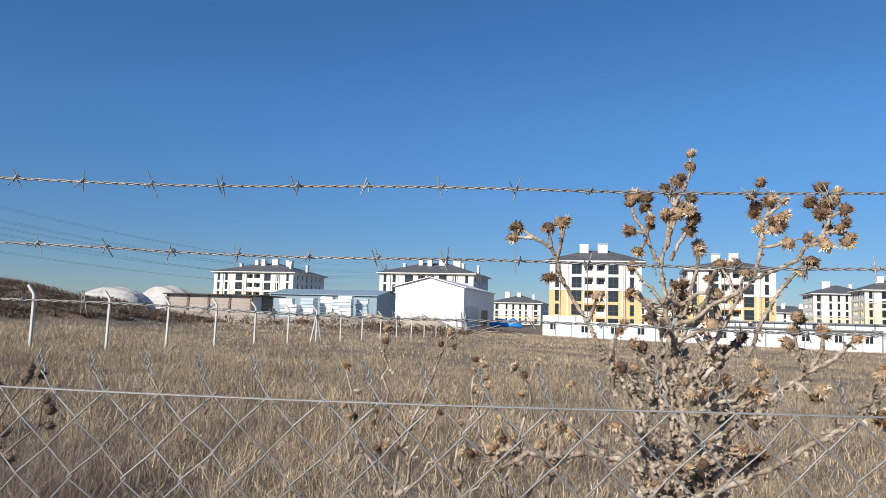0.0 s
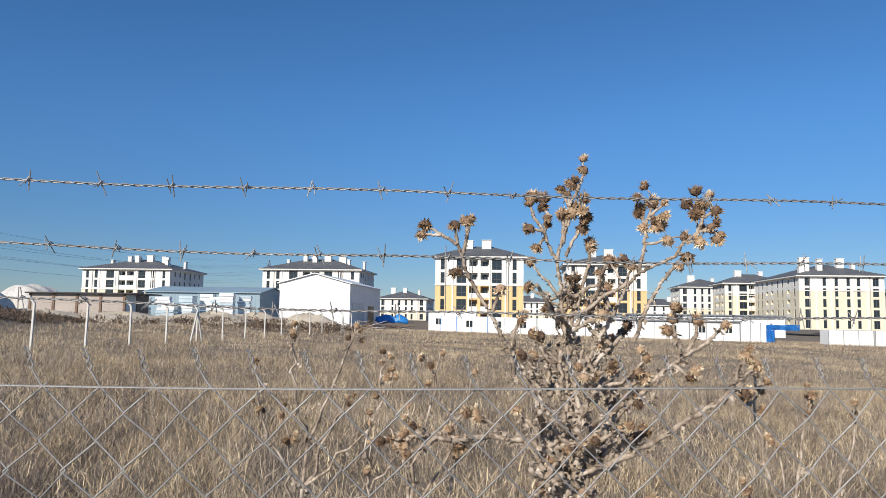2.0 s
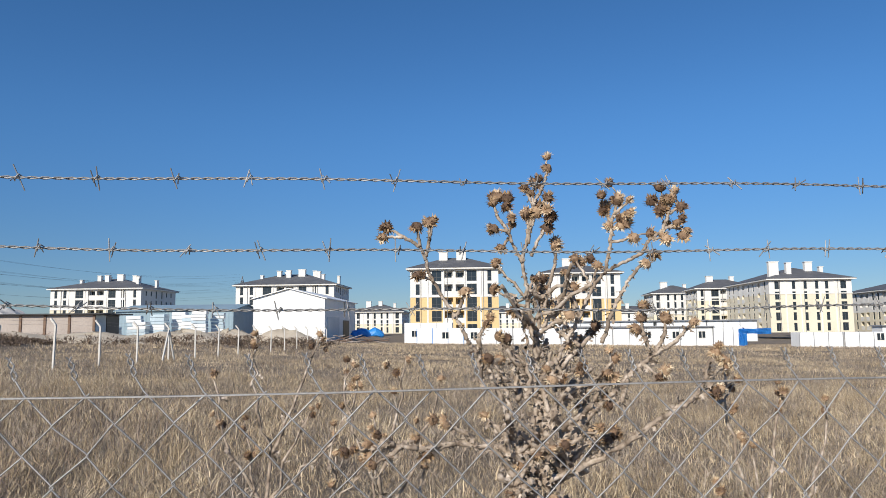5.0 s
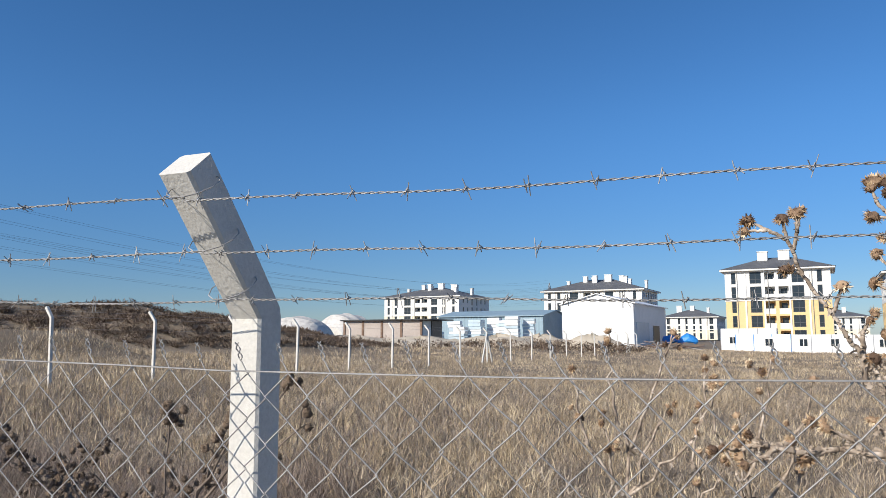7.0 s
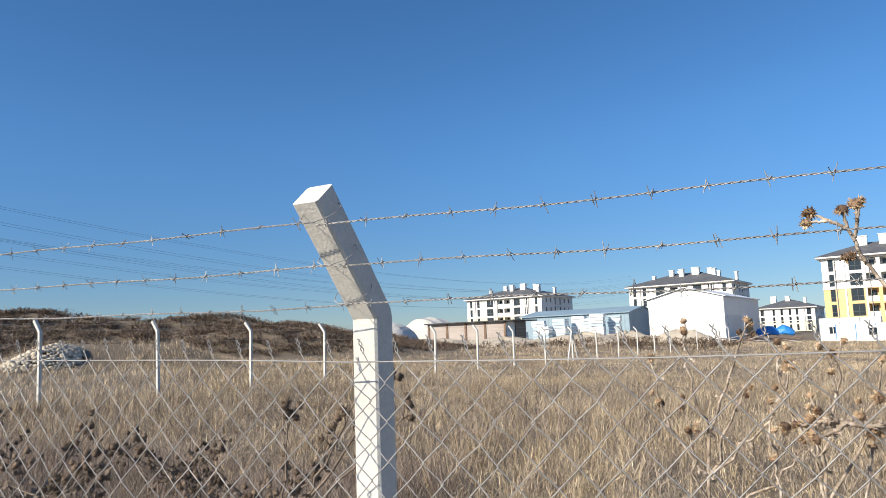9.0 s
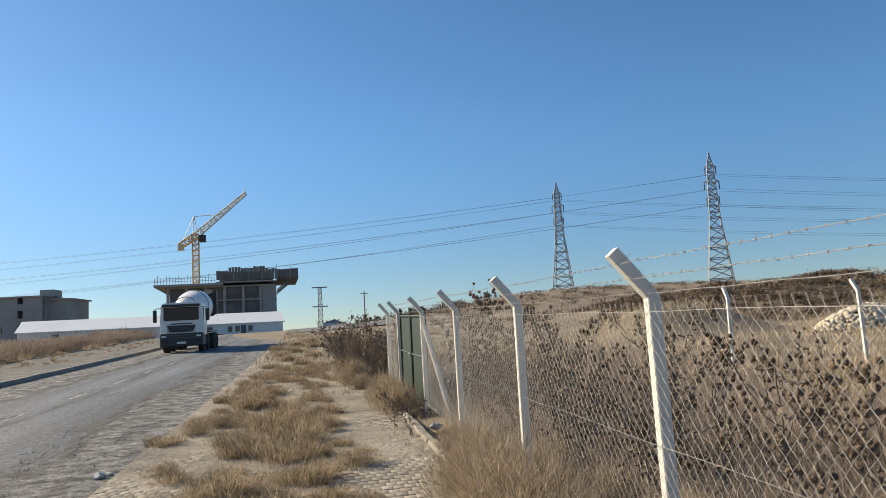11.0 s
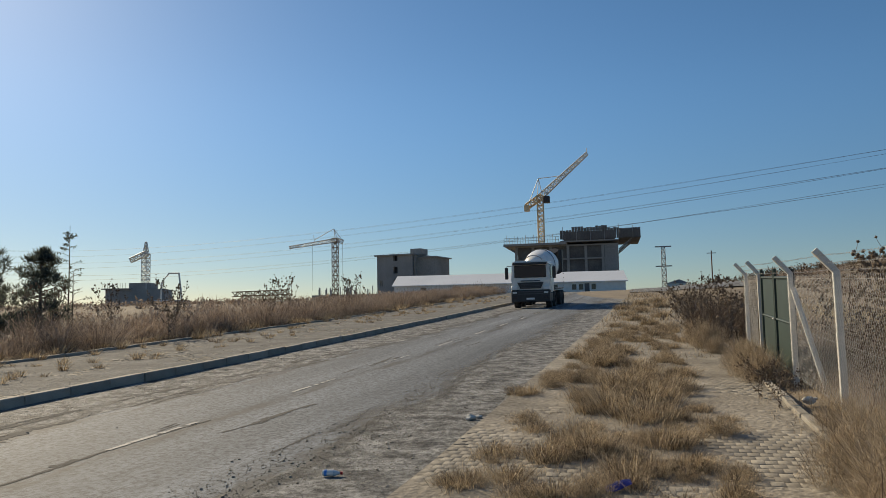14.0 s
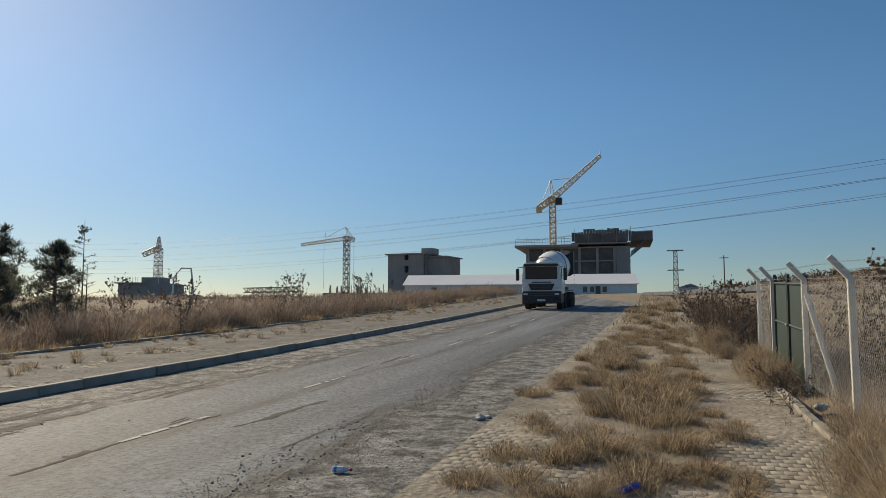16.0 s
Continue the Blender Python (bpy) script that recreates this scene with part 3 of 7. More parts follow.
fence = thing("chain_link_fence", pose(0, 0, 0), "galvanised chain-link fence on bent concrete posts with barbed wire", "fence")
for i, y in enumerate(FY):
    lean = (0, 0, 0, 0, 0.6, -0.5, 0.8, 1.0, -0.6, 0.5)[i]
    link("concrete_post", POST, M_CONCRETE, fence, m=pose(0.095 if i == 3 else 0.035, y, fence_z(y), -lean, 0, -6 if i == 3 else 0))
for i, (a, b) in enumerate(zip(FY, FY[1:])):
    za, zb = fence_z(a), fence_z(b)
    for j, (x, h) in enumerate(LEVELS):
        link("barbed_wire", barbed(a, b, x, za + h, zb + h, 3 * i + j), M_GALV, fence)
    if i == GATE:
        continue
    za, zb = (float(profile(max(q, -0.3))) + 0.03 for q in (a, b))
    link("chain_link_netting", chain_link(a, b, za, zb, 50 + i), M_GALV, fence)
    for h in (1.675, 0.9, 0.16):
        link("line_wire", line_wire(a, b, za, zb, -0.024, h), M_GALV, fence)
    zb = fence_z(b)
    for j, (x, h) in enumerate(LEVELS):
        p = Vector((x - 0.02, b, zb + h))
        bm = bmesh.new()
        tube(bm, [p + Vector((0.05 * math.cos(t) + 0.05, 0.045 * math.sin(t), 0.03 * math.cos(t) + 0.03)) for t in np.linspace(0, 6.28, 12)], 0.0012, 4)
        part("tie_wire", bm, M_GALV, fence)

# ---- far fence across the field ----
AXIS = math.atan2(-0.193, 1.0)
far = thing("field_fence", pose(0, 0, 0), "pale concrete fence posts across the dry field", "fence")
k = 0
while k < 21:
    x = 7.6 + 3.0 * k + 0.022 * k * k
    y = 14.67 - 0.193 * (x - 7.6)
    z = float(ground(x, y)) - 0.05
    link("concrete_post", POST, M_CONCRETE, far, m=pose(x, y, z, random.uniform(-1.5, 1.5), random.uniform(-1.5, 1.5), -101 + random.uniform(-4, 4)))
    if k in (10, 19):
        for s in (-1, 1):
            bm = bmesh.new()
            tube(bm, [(x + s * 0.75, y - s * 0.14, z), (x + s * 0.05, y, z + 1.7)], 0.05, 6)
            part("strut", bm, M_CONCRETE, far)
    if k:
        for h in (1.55, 1.86, 2.0):
            bm = bmesh.new()
            tube(bm, [(px + (x - px) * a, py + (y - py) * a, pz + (z - pz) * a + h - 0.12 * a * (1 - a)) for a in (0, 0.25, 0.5, 0.75, 1)], 0.003, 3)
            part("wire", bm, M_GALV, far)
    px, py, pz = x, y, z
    k += 1

# ---- apartment blocks ----
EYE0 = Vector((-1.2, -1.25, 0))
GRID = radians(-11)


def site(u, v, z=0.0):
    """A place in the grid of the housing estate: u metres away from the fence, v metres to the left."""
    p = EYE0 + Vector((math.cos(GRID), math.sin(GRID), 0)) * u + Vector((-math.sin(GRID), math.cos(GRID), 0)) * v
    return Matrix.Translation((p.x, p.y, z)) @ Matrix.Rotation(GRID - math.pi / 2, 4, "Z")


WINDOWS = {}


def window_meshes(w, h):
    key = (round(w, 2), round(h, 2))
    if key not in WINDOWS:
        bm = bmesh.new()
        t = 0.09
        for x0, x1, z0, z1 in ((0, t, 0, h), (w - t, w, 0, h), (t, w - t, 0, t), (t, w - t, h - t, h)):
            box(bm, x0, x1, -0.05, 0.03, z0, z1)
        if w > 1.1:
            box(bm, w / 2 - 0.04, w / 2 + 0.04, -0.05, 0.03, t, h - t)
        if h > 2.2:
            box(bm, t, w - t, -0.05, 0.03, h * 0.36, h * 0.36 + 0.08)
        a, b = bpy.data.meshes.new("window_frame"), bpy.data.meshes.new("pane")
        bmesh.ops.recalc_face_normals(bm, faces=bm.faces)
        bm.to_mesh(a)
        bm.free()
        bm = boxed(t, w - t, -0.012, 0.012, t, h - t)
        bm.to_mesh(b)
        bm.free()
        a.materials.append(M_FRAME)
        b.materials.append(M_GLASS)
        WINDOWS[key] = (a, b)
    return WINDOWS[key]


def facade(walls, top, frame_m, width, openings, z_top, split):
    """One outer wall with recessed openings. openings: (x0, x1, z0, z1, kind). The wall below split takes the second bmesh."""
    cols = sorted({0.0, width, *(round(o[0], 3) for o in openings), *(round(o[1], 3) for o in openings)})
    rows = sorted({0.0, z_top, split, *(round(o[2], 3) for o in openings), *(round(o[3], 3) for o in openings)})
    rows = [z for z in rows if 0 <= z <= z_top]
    for x0, x1 in zip(cols, cols[1:]):
        for z0, z1 in zip(rows, rows[1:]):
            xm, zm = (x0 + x1) / 2, (z0 + z1) / 2
            bm = walls[0] if zm > split else walls[1]
            hole = [o for o in openings if o[0] < xm < o[1] and o[2] < zm < o[3]]
            if not hole:
                q = [(x0, 0, z0), (x1, 0, z0), (x1, 0, z1), (x0, 0, z1)]
                bm.faces.new([bm.verts.new(frame_m @ Vector(p)) for p in q])
    for x0, x1, z0, z1, kind in openings:
        depth = 1.5 if kind == "balcony" else 0.22
        bm = walls[0] if (z0 + z1) / 2 > split else walls[1]
        a = [(x0, 0, z0), (x1, 0, z0), (x1, 0, z1), (x0, 0, z1)]
        b = [(x, depth, z) for x, _, z in a]
        va, vb = [bm.verts.new(frame_m @ Vector(p)) for p in a], [bm.verts.new(frame_m @ Vector(p)) for p in b]
        for i in range(4):
            bm.faces.new((va[i], vb[i], vb[(i + 1) % 4], va[(i + 1) % 4]))
        bm.faces.new(vb)
        if kind == "balcony":
            rail = boxed(x0, x1, -0.02, 0.12, z0 - 0.1, z0 + 1.0)
            ob = part("balcony", rail, M_WHITE, top)
            ob.matrix_basis = frame_m
            w, h = min(1.6, (x1 - x0) * 0.6), 2.1
            fm = frame_m @ Matrix.Translation((x0 + 0.4, depth - 0.06, z0 + 0.02))
        else:
            w, h, fm = x1 - x0, z1 - z0, frame_m @ Matrix.Translation((x0, 0.14, z0))
        ma, mb = window_meshes(w, h)
        wf = link("window", ma, M_FRAME, top, m=fm)
        link("pane", mb, M_GLASS, wf)


def columns(width, storeys, h, pattern):
    """Openings from a pattern of (position 0..1, width, kind), storey by storey."""
    out = []
    for p, w, kind in pattern:
        x = p * width
        for s in range(storeys):
            z = s * h
            if kind == "tall":
                out.append((x - w / 2, x + w / 2, z + 0.35, z + h - 0.25, "tall"))
            elif kind == "balcony":
                out.append((x - w / 2, x + w / 2, z + 0.15, z + h - 0.35, "balcony"))
            else:
                out.append((x - w / 2, x + w / 2, z + 1.0, z + h - 0.45, "window"))
    return out


FRONT_C = ((0.085, 0.9, "tall"), (0.30, 2.2, "tall"), (0.435, 1.9, "balcony"), (0.565, 1.9, "balcony"), (0.70, 2.2, "tall"), (0.90, 0.9, "tall"))
FRONT_A = ((0.06, 0.9, "tall"), (0.16, 1.0, "tall"), (0.32, 2.5, "tall"), (0.455, 2.2, "balcony"), (0.55, 2.2, "balcony"), (0.68, 2.3, "tall"), (0.80, 1.0, "tall"), (0.93, 0.9, "tall"))
FRONT_E = ((0.10, 1.3, "tall"), (0.30, 0.8, "tall"), (0.44, 0.8, "tall"), (0.58, 0.8, "tall"), (0.70, 0.8, "tall"), (0.90, 1.4, "tall"))
SIDE = ((0.14, 0.9, "window"), (0.28, 0.9, "window"), (0.42, 0.9, "tall"), (0.58, 0.9, "tall"), (0.72, 0.9, "window"), (0.86, 0.9, "window"))
SIDE_E = ((0.07, 1.0, "tall"), (0.18, 1.0, "tall"), (0.30, 1.8, "balcony"), (0.42, 1.8, "balcony"), (0.55, 1.0, "tall"), (0.66, 1.0, "tall"), (0.78, 1.8, "balcony"), (0.91, 1.0, "tall"))


def apartment(u, v_left, v_right, depth, eave, storeys, front, side, colours, split, label, chimneys, rise=3.6, base=None):
    """A block of flats with recessed windows, wide eaves, a hipped dark roof and white chimneys."""
    w = v_left - v_right
    h = eave / storeys if base is None else (eave - base) / storeys
    z0 = 0.0 if base is None else base
    top = thing("apartment_building", site(u, v_left, z0), label, "building", "housing estate")
    eave = eave - z0
    walls = [bmesh.new(), bmesh.new()]
    fronts = columns(w, storeys, h, front)
    sides = columns(depth, storeys, h, side)
    # local frame: x runs from the left corner to the right, y away
    facade(walls, top, Matrix.Identity(4), w, fronts, eave, split)
    facade(walls, top, Matrix.Translation((w, 0, 0)) @ Matrix.Rotation(math.pi / 2, 4, "Z"), depth, sides, eave, split)
    facade(walls, top, Matrix.Translation((0, depth, 0)) @ Matrix.Rotation(-math.pi / 2, 4, "Z"), depth, sides, eave, split)
    for zz in (0, 1):
        bm = walls[zz]
        z0b, z1b = (split, eave) if zz == 0 else (0, split)
        q = [(0, depth, z0b), (w, depth, z0b), (w, depth, z1b), (0, depth, z1b)]
        bm.faces.new([bm.verts.new(p) for p in q])
    for name, bm, mat in (("upper_wall", walls[0], colours[0]), ("lower_wall", walls[1], colours[1])):
        bmesh.ops.remove_doubles(bm, verts=bm.verts, dist=0.002)
        me = bpy.data.meshes.new(name)
        bm.to_mesh(me)
        bm.free()
        link(name, me, mat, top)
    if split > 1:
        for p in (0.20, 0.38, 0.62, 0.80):
            part("pilaster", boxed(p * w - 0.16, p * w + 0.16, -0.12, 0.02, 0, eave - 0.3), colours[0], top)
        part("string_course", boxed(-0.1, w + 0.1, -0.1, 0.02, split - 0.12, split + 0.12), M_WHITE, top)
    part("eave_band", boxed(-0.9, w + 0.9, -0.9, depth + 0.9, eave, eave + 0.38, bevel=0.05), M_WHITE, top)
    o, r = 1.0, min(w, depth) / 2
    bm = bmesh.new()
    z = eave + 0.384
    a = [bm.verts.new(p) for p in ((-o, -o, z), (w + o, -o, z), (w + o, depth + o, z), (-o, depth + o, z))]
    if w >= depth:
        b = [bm.verts.new((r, depth / 2, z + rise)), bm.verts.new((w - r, depth / 2, z + rise))]
        for q in ((a[0], a[1], b[1], b[0]), (a[1], a[2], b[1]), (a[2], a[3], b[0], b[1]), (a[3], a[0], b[0]), tuple(a[::-1])):
            bm.faces.new(q)
    else:
        b = [bm.verts.new((w / 2, r, z + rise)), bm.verts.new((w / 2, depth - r, z + rise))]
        for q in ((a[0], a[1], b[0]), (a[1], a[2], b[1], b[0]), (a[2], a[3], b[1]), (a[3], a[0], b[0], b[1]), tuple(a[::-1])):
            bm.faces.new(q)
    roof = part("roof", bm, M_ROOF, top)
    for cx, cy, cw, ch in chimneys:
        bm = boxed(cx * w - cw / 2, cx * w + cw / 2, cy * depth - 0.7, cy * depth + 0.7, z + 0.6, z + rise + ch * 0.65, bevel=0.03)
        box(bm, cx * w - cw / 2 - 0.12, cx * w + cw / 2 + 0.12, cy * depth - 0.82, cy * depth + 0.82, z + rise + ch * 0.65 + 0.002, z + rise + ch * 0.65 + 0.15)
        part("chimney", bm, M_WHITE, roof, "white rendered chimney")
    for cx in (0.12, 0.42, 0.83):
        bm = bmesh.new()
        tube(bm, [(cx * w, -0.1, 0.1), (cx * w, -0.1, eave)], 0.07, 6)
        part("drainpipe", bm, M_GALV, top)
    return top


CH_A = ((0.2, 0.3, 0.8, -1.0), (0.36, 0.4, 1.2, 1.2), (0.42, 0.5, 1.0, 0.8), (0.47, 0.35, 1.3, 1.3), (0.60, 0.4, 2.0, 1.7), (0.72, 0.5, 1.2, 1.3), (0.76, 0.5, 1.0, 1.0), (0.84, 0.3, 0.8, -0.8), (0.97, 0.5, 0.7, -1.2))
CH_C = ((0.36, 0.4, 2.0, 1.7), (0.57, 0.4, 2.2, 1.9))
apartment(215, 134.6, 106.2, 24, 14.6, 5, FRONT_A, SIDE, (M_WHITE, M_CREAM), 8.6, "white four-storey apartment block with dark hipped roof", CH_A)
apartment(205, 73.5, 45.2, 21, 14.3, 5, FRONT_A, SIDE, (M_WHITE, M_CREAM), 8.4, "white apartment block behind the gabled shed", CH_A)
apartment(165, 19.0, -0.8, 15, 15.0, 5, FRONT_C, SIDE, (M_WHITE, M_YELLOW), 8.9, "white and yellow apartment block with dark roof", CH_C, 2.9)
apartment(185, -11.5, -31.0, 19, 15.0, 5, FRONT_C, SIDE, (M_WHITE, M_YELLOW), 8.9, "white and yellow apartment block behind the thistle", CH_C, 2.9)
apartment(190, -68.5, -88.5, 34, 13.0, 5, FRONT_E, SIDE_E, (M_WHITE, M_CREAM), 9.6, "cream apartment block with narrow windows", ((0.12, 0.1, 2.4, 1.6), (0.32, 0.12, 1.2, 1.2), (0.62, 0.2, 1.8, 1.8), (0.85, 0.3, 0.9, 0.2)), 3.4)
apartment(232, -62.0, -80.0, 14, 13.0, 5, FRONT_C, SIDE_E, (M_WHITE, M_CREAM), 9.6, "cream apartment block partly hidden by another", ((0.3, 0.4, 2.0, 1.4), (0.7, 0.5, 1.2, 1.2)), 3.0)
apartment(262, -55.0, -72.0, 16, 13.0, 5, FRONT_E, SIDE_E, (M_WHITE, M_CREAM), 6.0, "pale apartment block far behind", ((0.3, 0.4, 2.4, 1.6), (0.75, 0.5, 1.0, 0.4)), 3.0)
apartment(200, -104.0, -124.0, 26, 10.6, 5, FRONT_E, SIDE_E, (M_WHITE, M_CREAM), 7.6, "cream apartment block beside a car park", ((0.25, 0.3, 0.9, 0.3), (0.5, 0.3, 1.6, 1.2), (0.62, 0.3, 1.4, 1.4), (0.8, 0.3, 2.4, 1.6)), 3.0, base=-2.5)
apartment(260, -104.0, -122.0, 18, 11.0, 5, FRONT_C, SIDE_E, (M_WHITE, M_WHITE), 4.0, "white apartment block with a grey roof", ((0.4, 0.4, 2.0, 1.4), (0.6, 0.4, 1.0, 0.8)), 3.0)
apartment(300, 58.0, 38.0, 26, 8.6, 3, FRONT_E, SIDE_E, (M_WHITE, M_CREAM), 4.0, "far white apartment block with a dark roof", ((0.25, 0.3, 2.0, 1.6), (0.5, 0.3, 1.6, 1.5), (0.8, 0.3, 1.0, 0.2)), 3.4)
apartment(330, 7.0, -14.0, 20, 8.5, 3, FRONT_E, SIDE_E, (M_WHITE, M_CREAM), 4.0, "distant low white housing block", ((0.3, 0.3, 2.0, 1.4), (0.6, 0.3, 1.4, 1.2)), 3.0)
apartment(340, -48.0, -76.0, 20, 8.0, 3, FRONT_E, SIDE_E, (M_WHITE, M_WHITE), 4.0, "distant low white housing block", ((0.2, 0.3, 1.6, 1.4), (0.45, 0.3, 1.6, 1.5), (0.7, 0.3, 1.6, 1.2)), 3.0)

# ---- gate in the fence ----
bm = bmesh.new()
tube(bm, [(0.36, 11.5, float(profile(11.5)) - 0.1), (0.05, 12.12, float(profile(12.1)) + 1.55)], 0.045, 6)
part("brace", bm, M_CONCRETE, fence, "slanting concrete brace")
gate = thing("metal_gate", pose(0.06, 12.38, fence_z(12.4), 2.2, 0, 0), "closed dark green sheet-metal double gate", "gate")
for j in range(2):
    y0 = 0.02 + j * 1.72
    bm = bmesh.new()
    for y in (y0, y0 + 1.62):
        tube(bm, [(0, y + 0.03, 0.1), (0, y + 0.03, 1.9)], 0.03, 8)
    for z in (0.14, 0.95, 1.72):
        tube(bm, [(0, y0 + 0.04, z), (0, y0 + 1.6, z)], 0.024, 8)
    leaf = part("gate_frame", bm, M_GREEN, gate)
    part("sheet_panel", boxed(0.012, 0.02, y0 + 0.05, y0 + 1.6, 0.16, 1.7), M_GREEN, leaf)
bm = bmesh.new()
tube(bm, [(-0.05, 1.66, 0.95), (-0.05, 1.78, 0.95)], 0.016, 8)
part("latch", bm, M_GALV, gate)
for y in (-0.02, 3.42):
    bm = bmesh.new()
    tube(bm, [(0.02, y, 0), (0.02, y, 1.86)], 0.035, 8)
    part("gate_post", bm, M_BLACK, gate)

# ---- sheds, cabins and stores beyond the field ----
def corrugated(bm, m, w, z0, z1, pitch=0.5, depth=0.04):
    """A ribbed sheet wall in the local x and z plane."""
    n = max(2, int(w / pitch))
    last = None
    for i in range(2 * n + 1):
        x = w * i / (2 * n)
        y = -depth if i % 2 else 0.0
        cur = [bm.verts.new(m @ Vector((x, y, z0))), bm.verts.new(m @ Vector((x, y, z1)))]
        if last:
            bm.faces.new((last[0], cur[0], cur[1], last[1]))
        last = cur


def gable_shed(name, u, v_left, v_right, depth, z0, eave, ridge, wall_mat, roof_mat, label, ribs=0.5, axis="depth"):
    w = v_left - v_right
    top = thing(name, site(u, v_left, z0), label, "shed")
    eave, ridge = eave - z0, ridge - z0
    bm = bmesh.new()
    if axis == "depth":
        prism(bm, [(0, 0), (w, 0), (w, eave), (w / 2, ridge), (0, eave)], 0.0, depth)
    else:
        box(bm, 0, w, 0, depth, 0, eave)
    part("wall", bm, wall_mat, top)
    bm = bmesh.new()
    corrugated(bm, Matrix.Translation((0, -0.02, 0)), w, 0.05, eave, ribs)
    corrugated(bm, Matrix.Translation((w + 0.02, 0, 0)) @ Matrix.Rotation(math.pi / 2, 4, "Z"), depth, 0.05, eave, ribs)
    me = bpy.data.meshes.new("cladding")
    bm.to_mesh(me)
    bm.free()
    link("cladding", me, wall_mat, top)
    bm = bmesh.new()
    t = 0.14
    if axis == "depth":
        for s in (0, 1):
            x = 0 - 0.35 if s == 0 else w + 0.35
            drop = (ridge - eave) / (w / 2) * 0.35
            prism(bm, [(x, eave - drop + 0.02), (w / 2, ridge + 0.02), (w / 2, ridge + t), (x, eave - drop + t)], -0.3, depth + 0.3)
    else:
        for s in (-1, 1):
            y = -0.4 if s < 0 else depth + 0.4
            a = [(-0.3, y, eave + 0.01), (w + 0.3, y, eave + 0.01), (w + 0.3, depth / 2, ridge), (-0.3, depth / 2, ridge)]
            va = [bm.verts.new(p) for p in a]
            vb = [bm.verts.new((p[0], p[1], p[2] + t)) for p in a]
            bm.faces.new(va)
            bm.faces.new(vb[::-1])
            for i in range(4):
                bm.faces.new((va[i], va[(i + 1) % 4], vb[(i + 1) % 4], vb[i]))
        for x in (0.0, w):
            bm.faces.new([bm.verts.new(p) for p in ((x, 0, eave), (x, depth, eave), (x, depth / 2, ridge))])
    part("roof", bm, roof_mat, top)
    return top, w, eave


shed, w, e = gable_shed("gabled_shed", 100, 33.3, 23.3, 22, 0.2, 6.1, 7.45, M_SHEET, M_SHEET, "white gabled sheet-metal shed with a roller door", 0.9)
part("roller_door", boxed(w + 0.05, w + 0.12, 1.2, 9.0, 0.05, 3.4), M_BLUESHEET, shed)
# no opening is cut: a black panel on the wall paints the doorway's inner shade
part("doorway_shade", boxed(w + 0.03, w + 0.08, 12.0, 16.5, 0.05, 3.0), M_BLACK, shed)
shed, w, e = gable_shed("long_shed", 118, 62.5, 42.6, 13, -0.1, 5.1, 6.2, M_SHED, M_SHED, "long pale blue corrugated metal shed", 0.6, "width")

low = thing("low_store", site(78, 54.9, 1.0), "low pinkish block store with a flat dark roof", "building")
part("wall", boxed(0, 11.2, 0, 5.4, 0, 2.7), M_BROWNWALL, low)
part("roof", boxed(-0.4, 12.6, -0.5, 5.9, 2.704, 2.86, bevel=0.02), M_BLACK, low)
for x in np.arange(0.0, 11.3, 2.8):
    part("pier", boxed(x - 0.14, x + 0.14, -0.1, 0.0, 0, 2.7), M_RUST, low)
part("side_panel", boxed(11.2, 11.28, 0.2, 2.3, 0.05, 2.65), M_BLUESHEET, low)
part("side_panel", boxed(11.2, 11.28, 2.5, 5.2, 0.05, 2.65), M_BLACK, low)


def tarp_tunnel(u, v, w, depth, z0, h, turn, label):
    top = thing("tarpaulin_tunnel", site(u, v, z0) @ Matrix.Rotation(turn, 4, "Z"), label, "shelter", "tarpaulin shelters")
    bm = bmesh.new()
    rows = []
    for j in range(9):
        y = depth * (j / 8 - 0.5)
        end = 1 - 0.5 * abs(j / 4 - 1) ** 3
        rows.append([bm.verts.new((w / 2 * math.cos(a) * (0.75 + 0.25 * end), y, h * (math.sin(a) ** 0.8) * end * (1 - 0.05 * (j % 2)) + 0.06 * math.sin(7 * a + j))) for a in np.linspace(0, math.pi, 17)])
    for p, q in zip(rows, rows[1:]):
        for k in range(16):
            bm.faces.new((p[k], p[k + 1], q[k + 1], q[k]))
    for p in (rows[0], rows[-1]):
        bm.faces.new(p)
    part("cover", bm, M_TARP, top)
    for y in (-depth / 4, 0, depth / 4):
        bm = bmesh.new()
        tube(bm, [(w / 2 * 0.93 * math.cos(a), y * 0.9, h * 0.84 * math.sin(a) ** 0.8) for a in np.linspace(0.05, 3.09, 13)], 0.05, 5)
        part("hoop", bm, M_GALV, top)


tarp_tunnel(85, 68.0, 9.4, 9, 1.2, 3.5, 0.3, "grey-white tarpaulin tunnel shelter")
tarp_tunnel(96, 67.5, 8.9, 8, 1.3, 4.1, -0.2, "grey-white tarpaulin tunnel shelter with sagging cover")

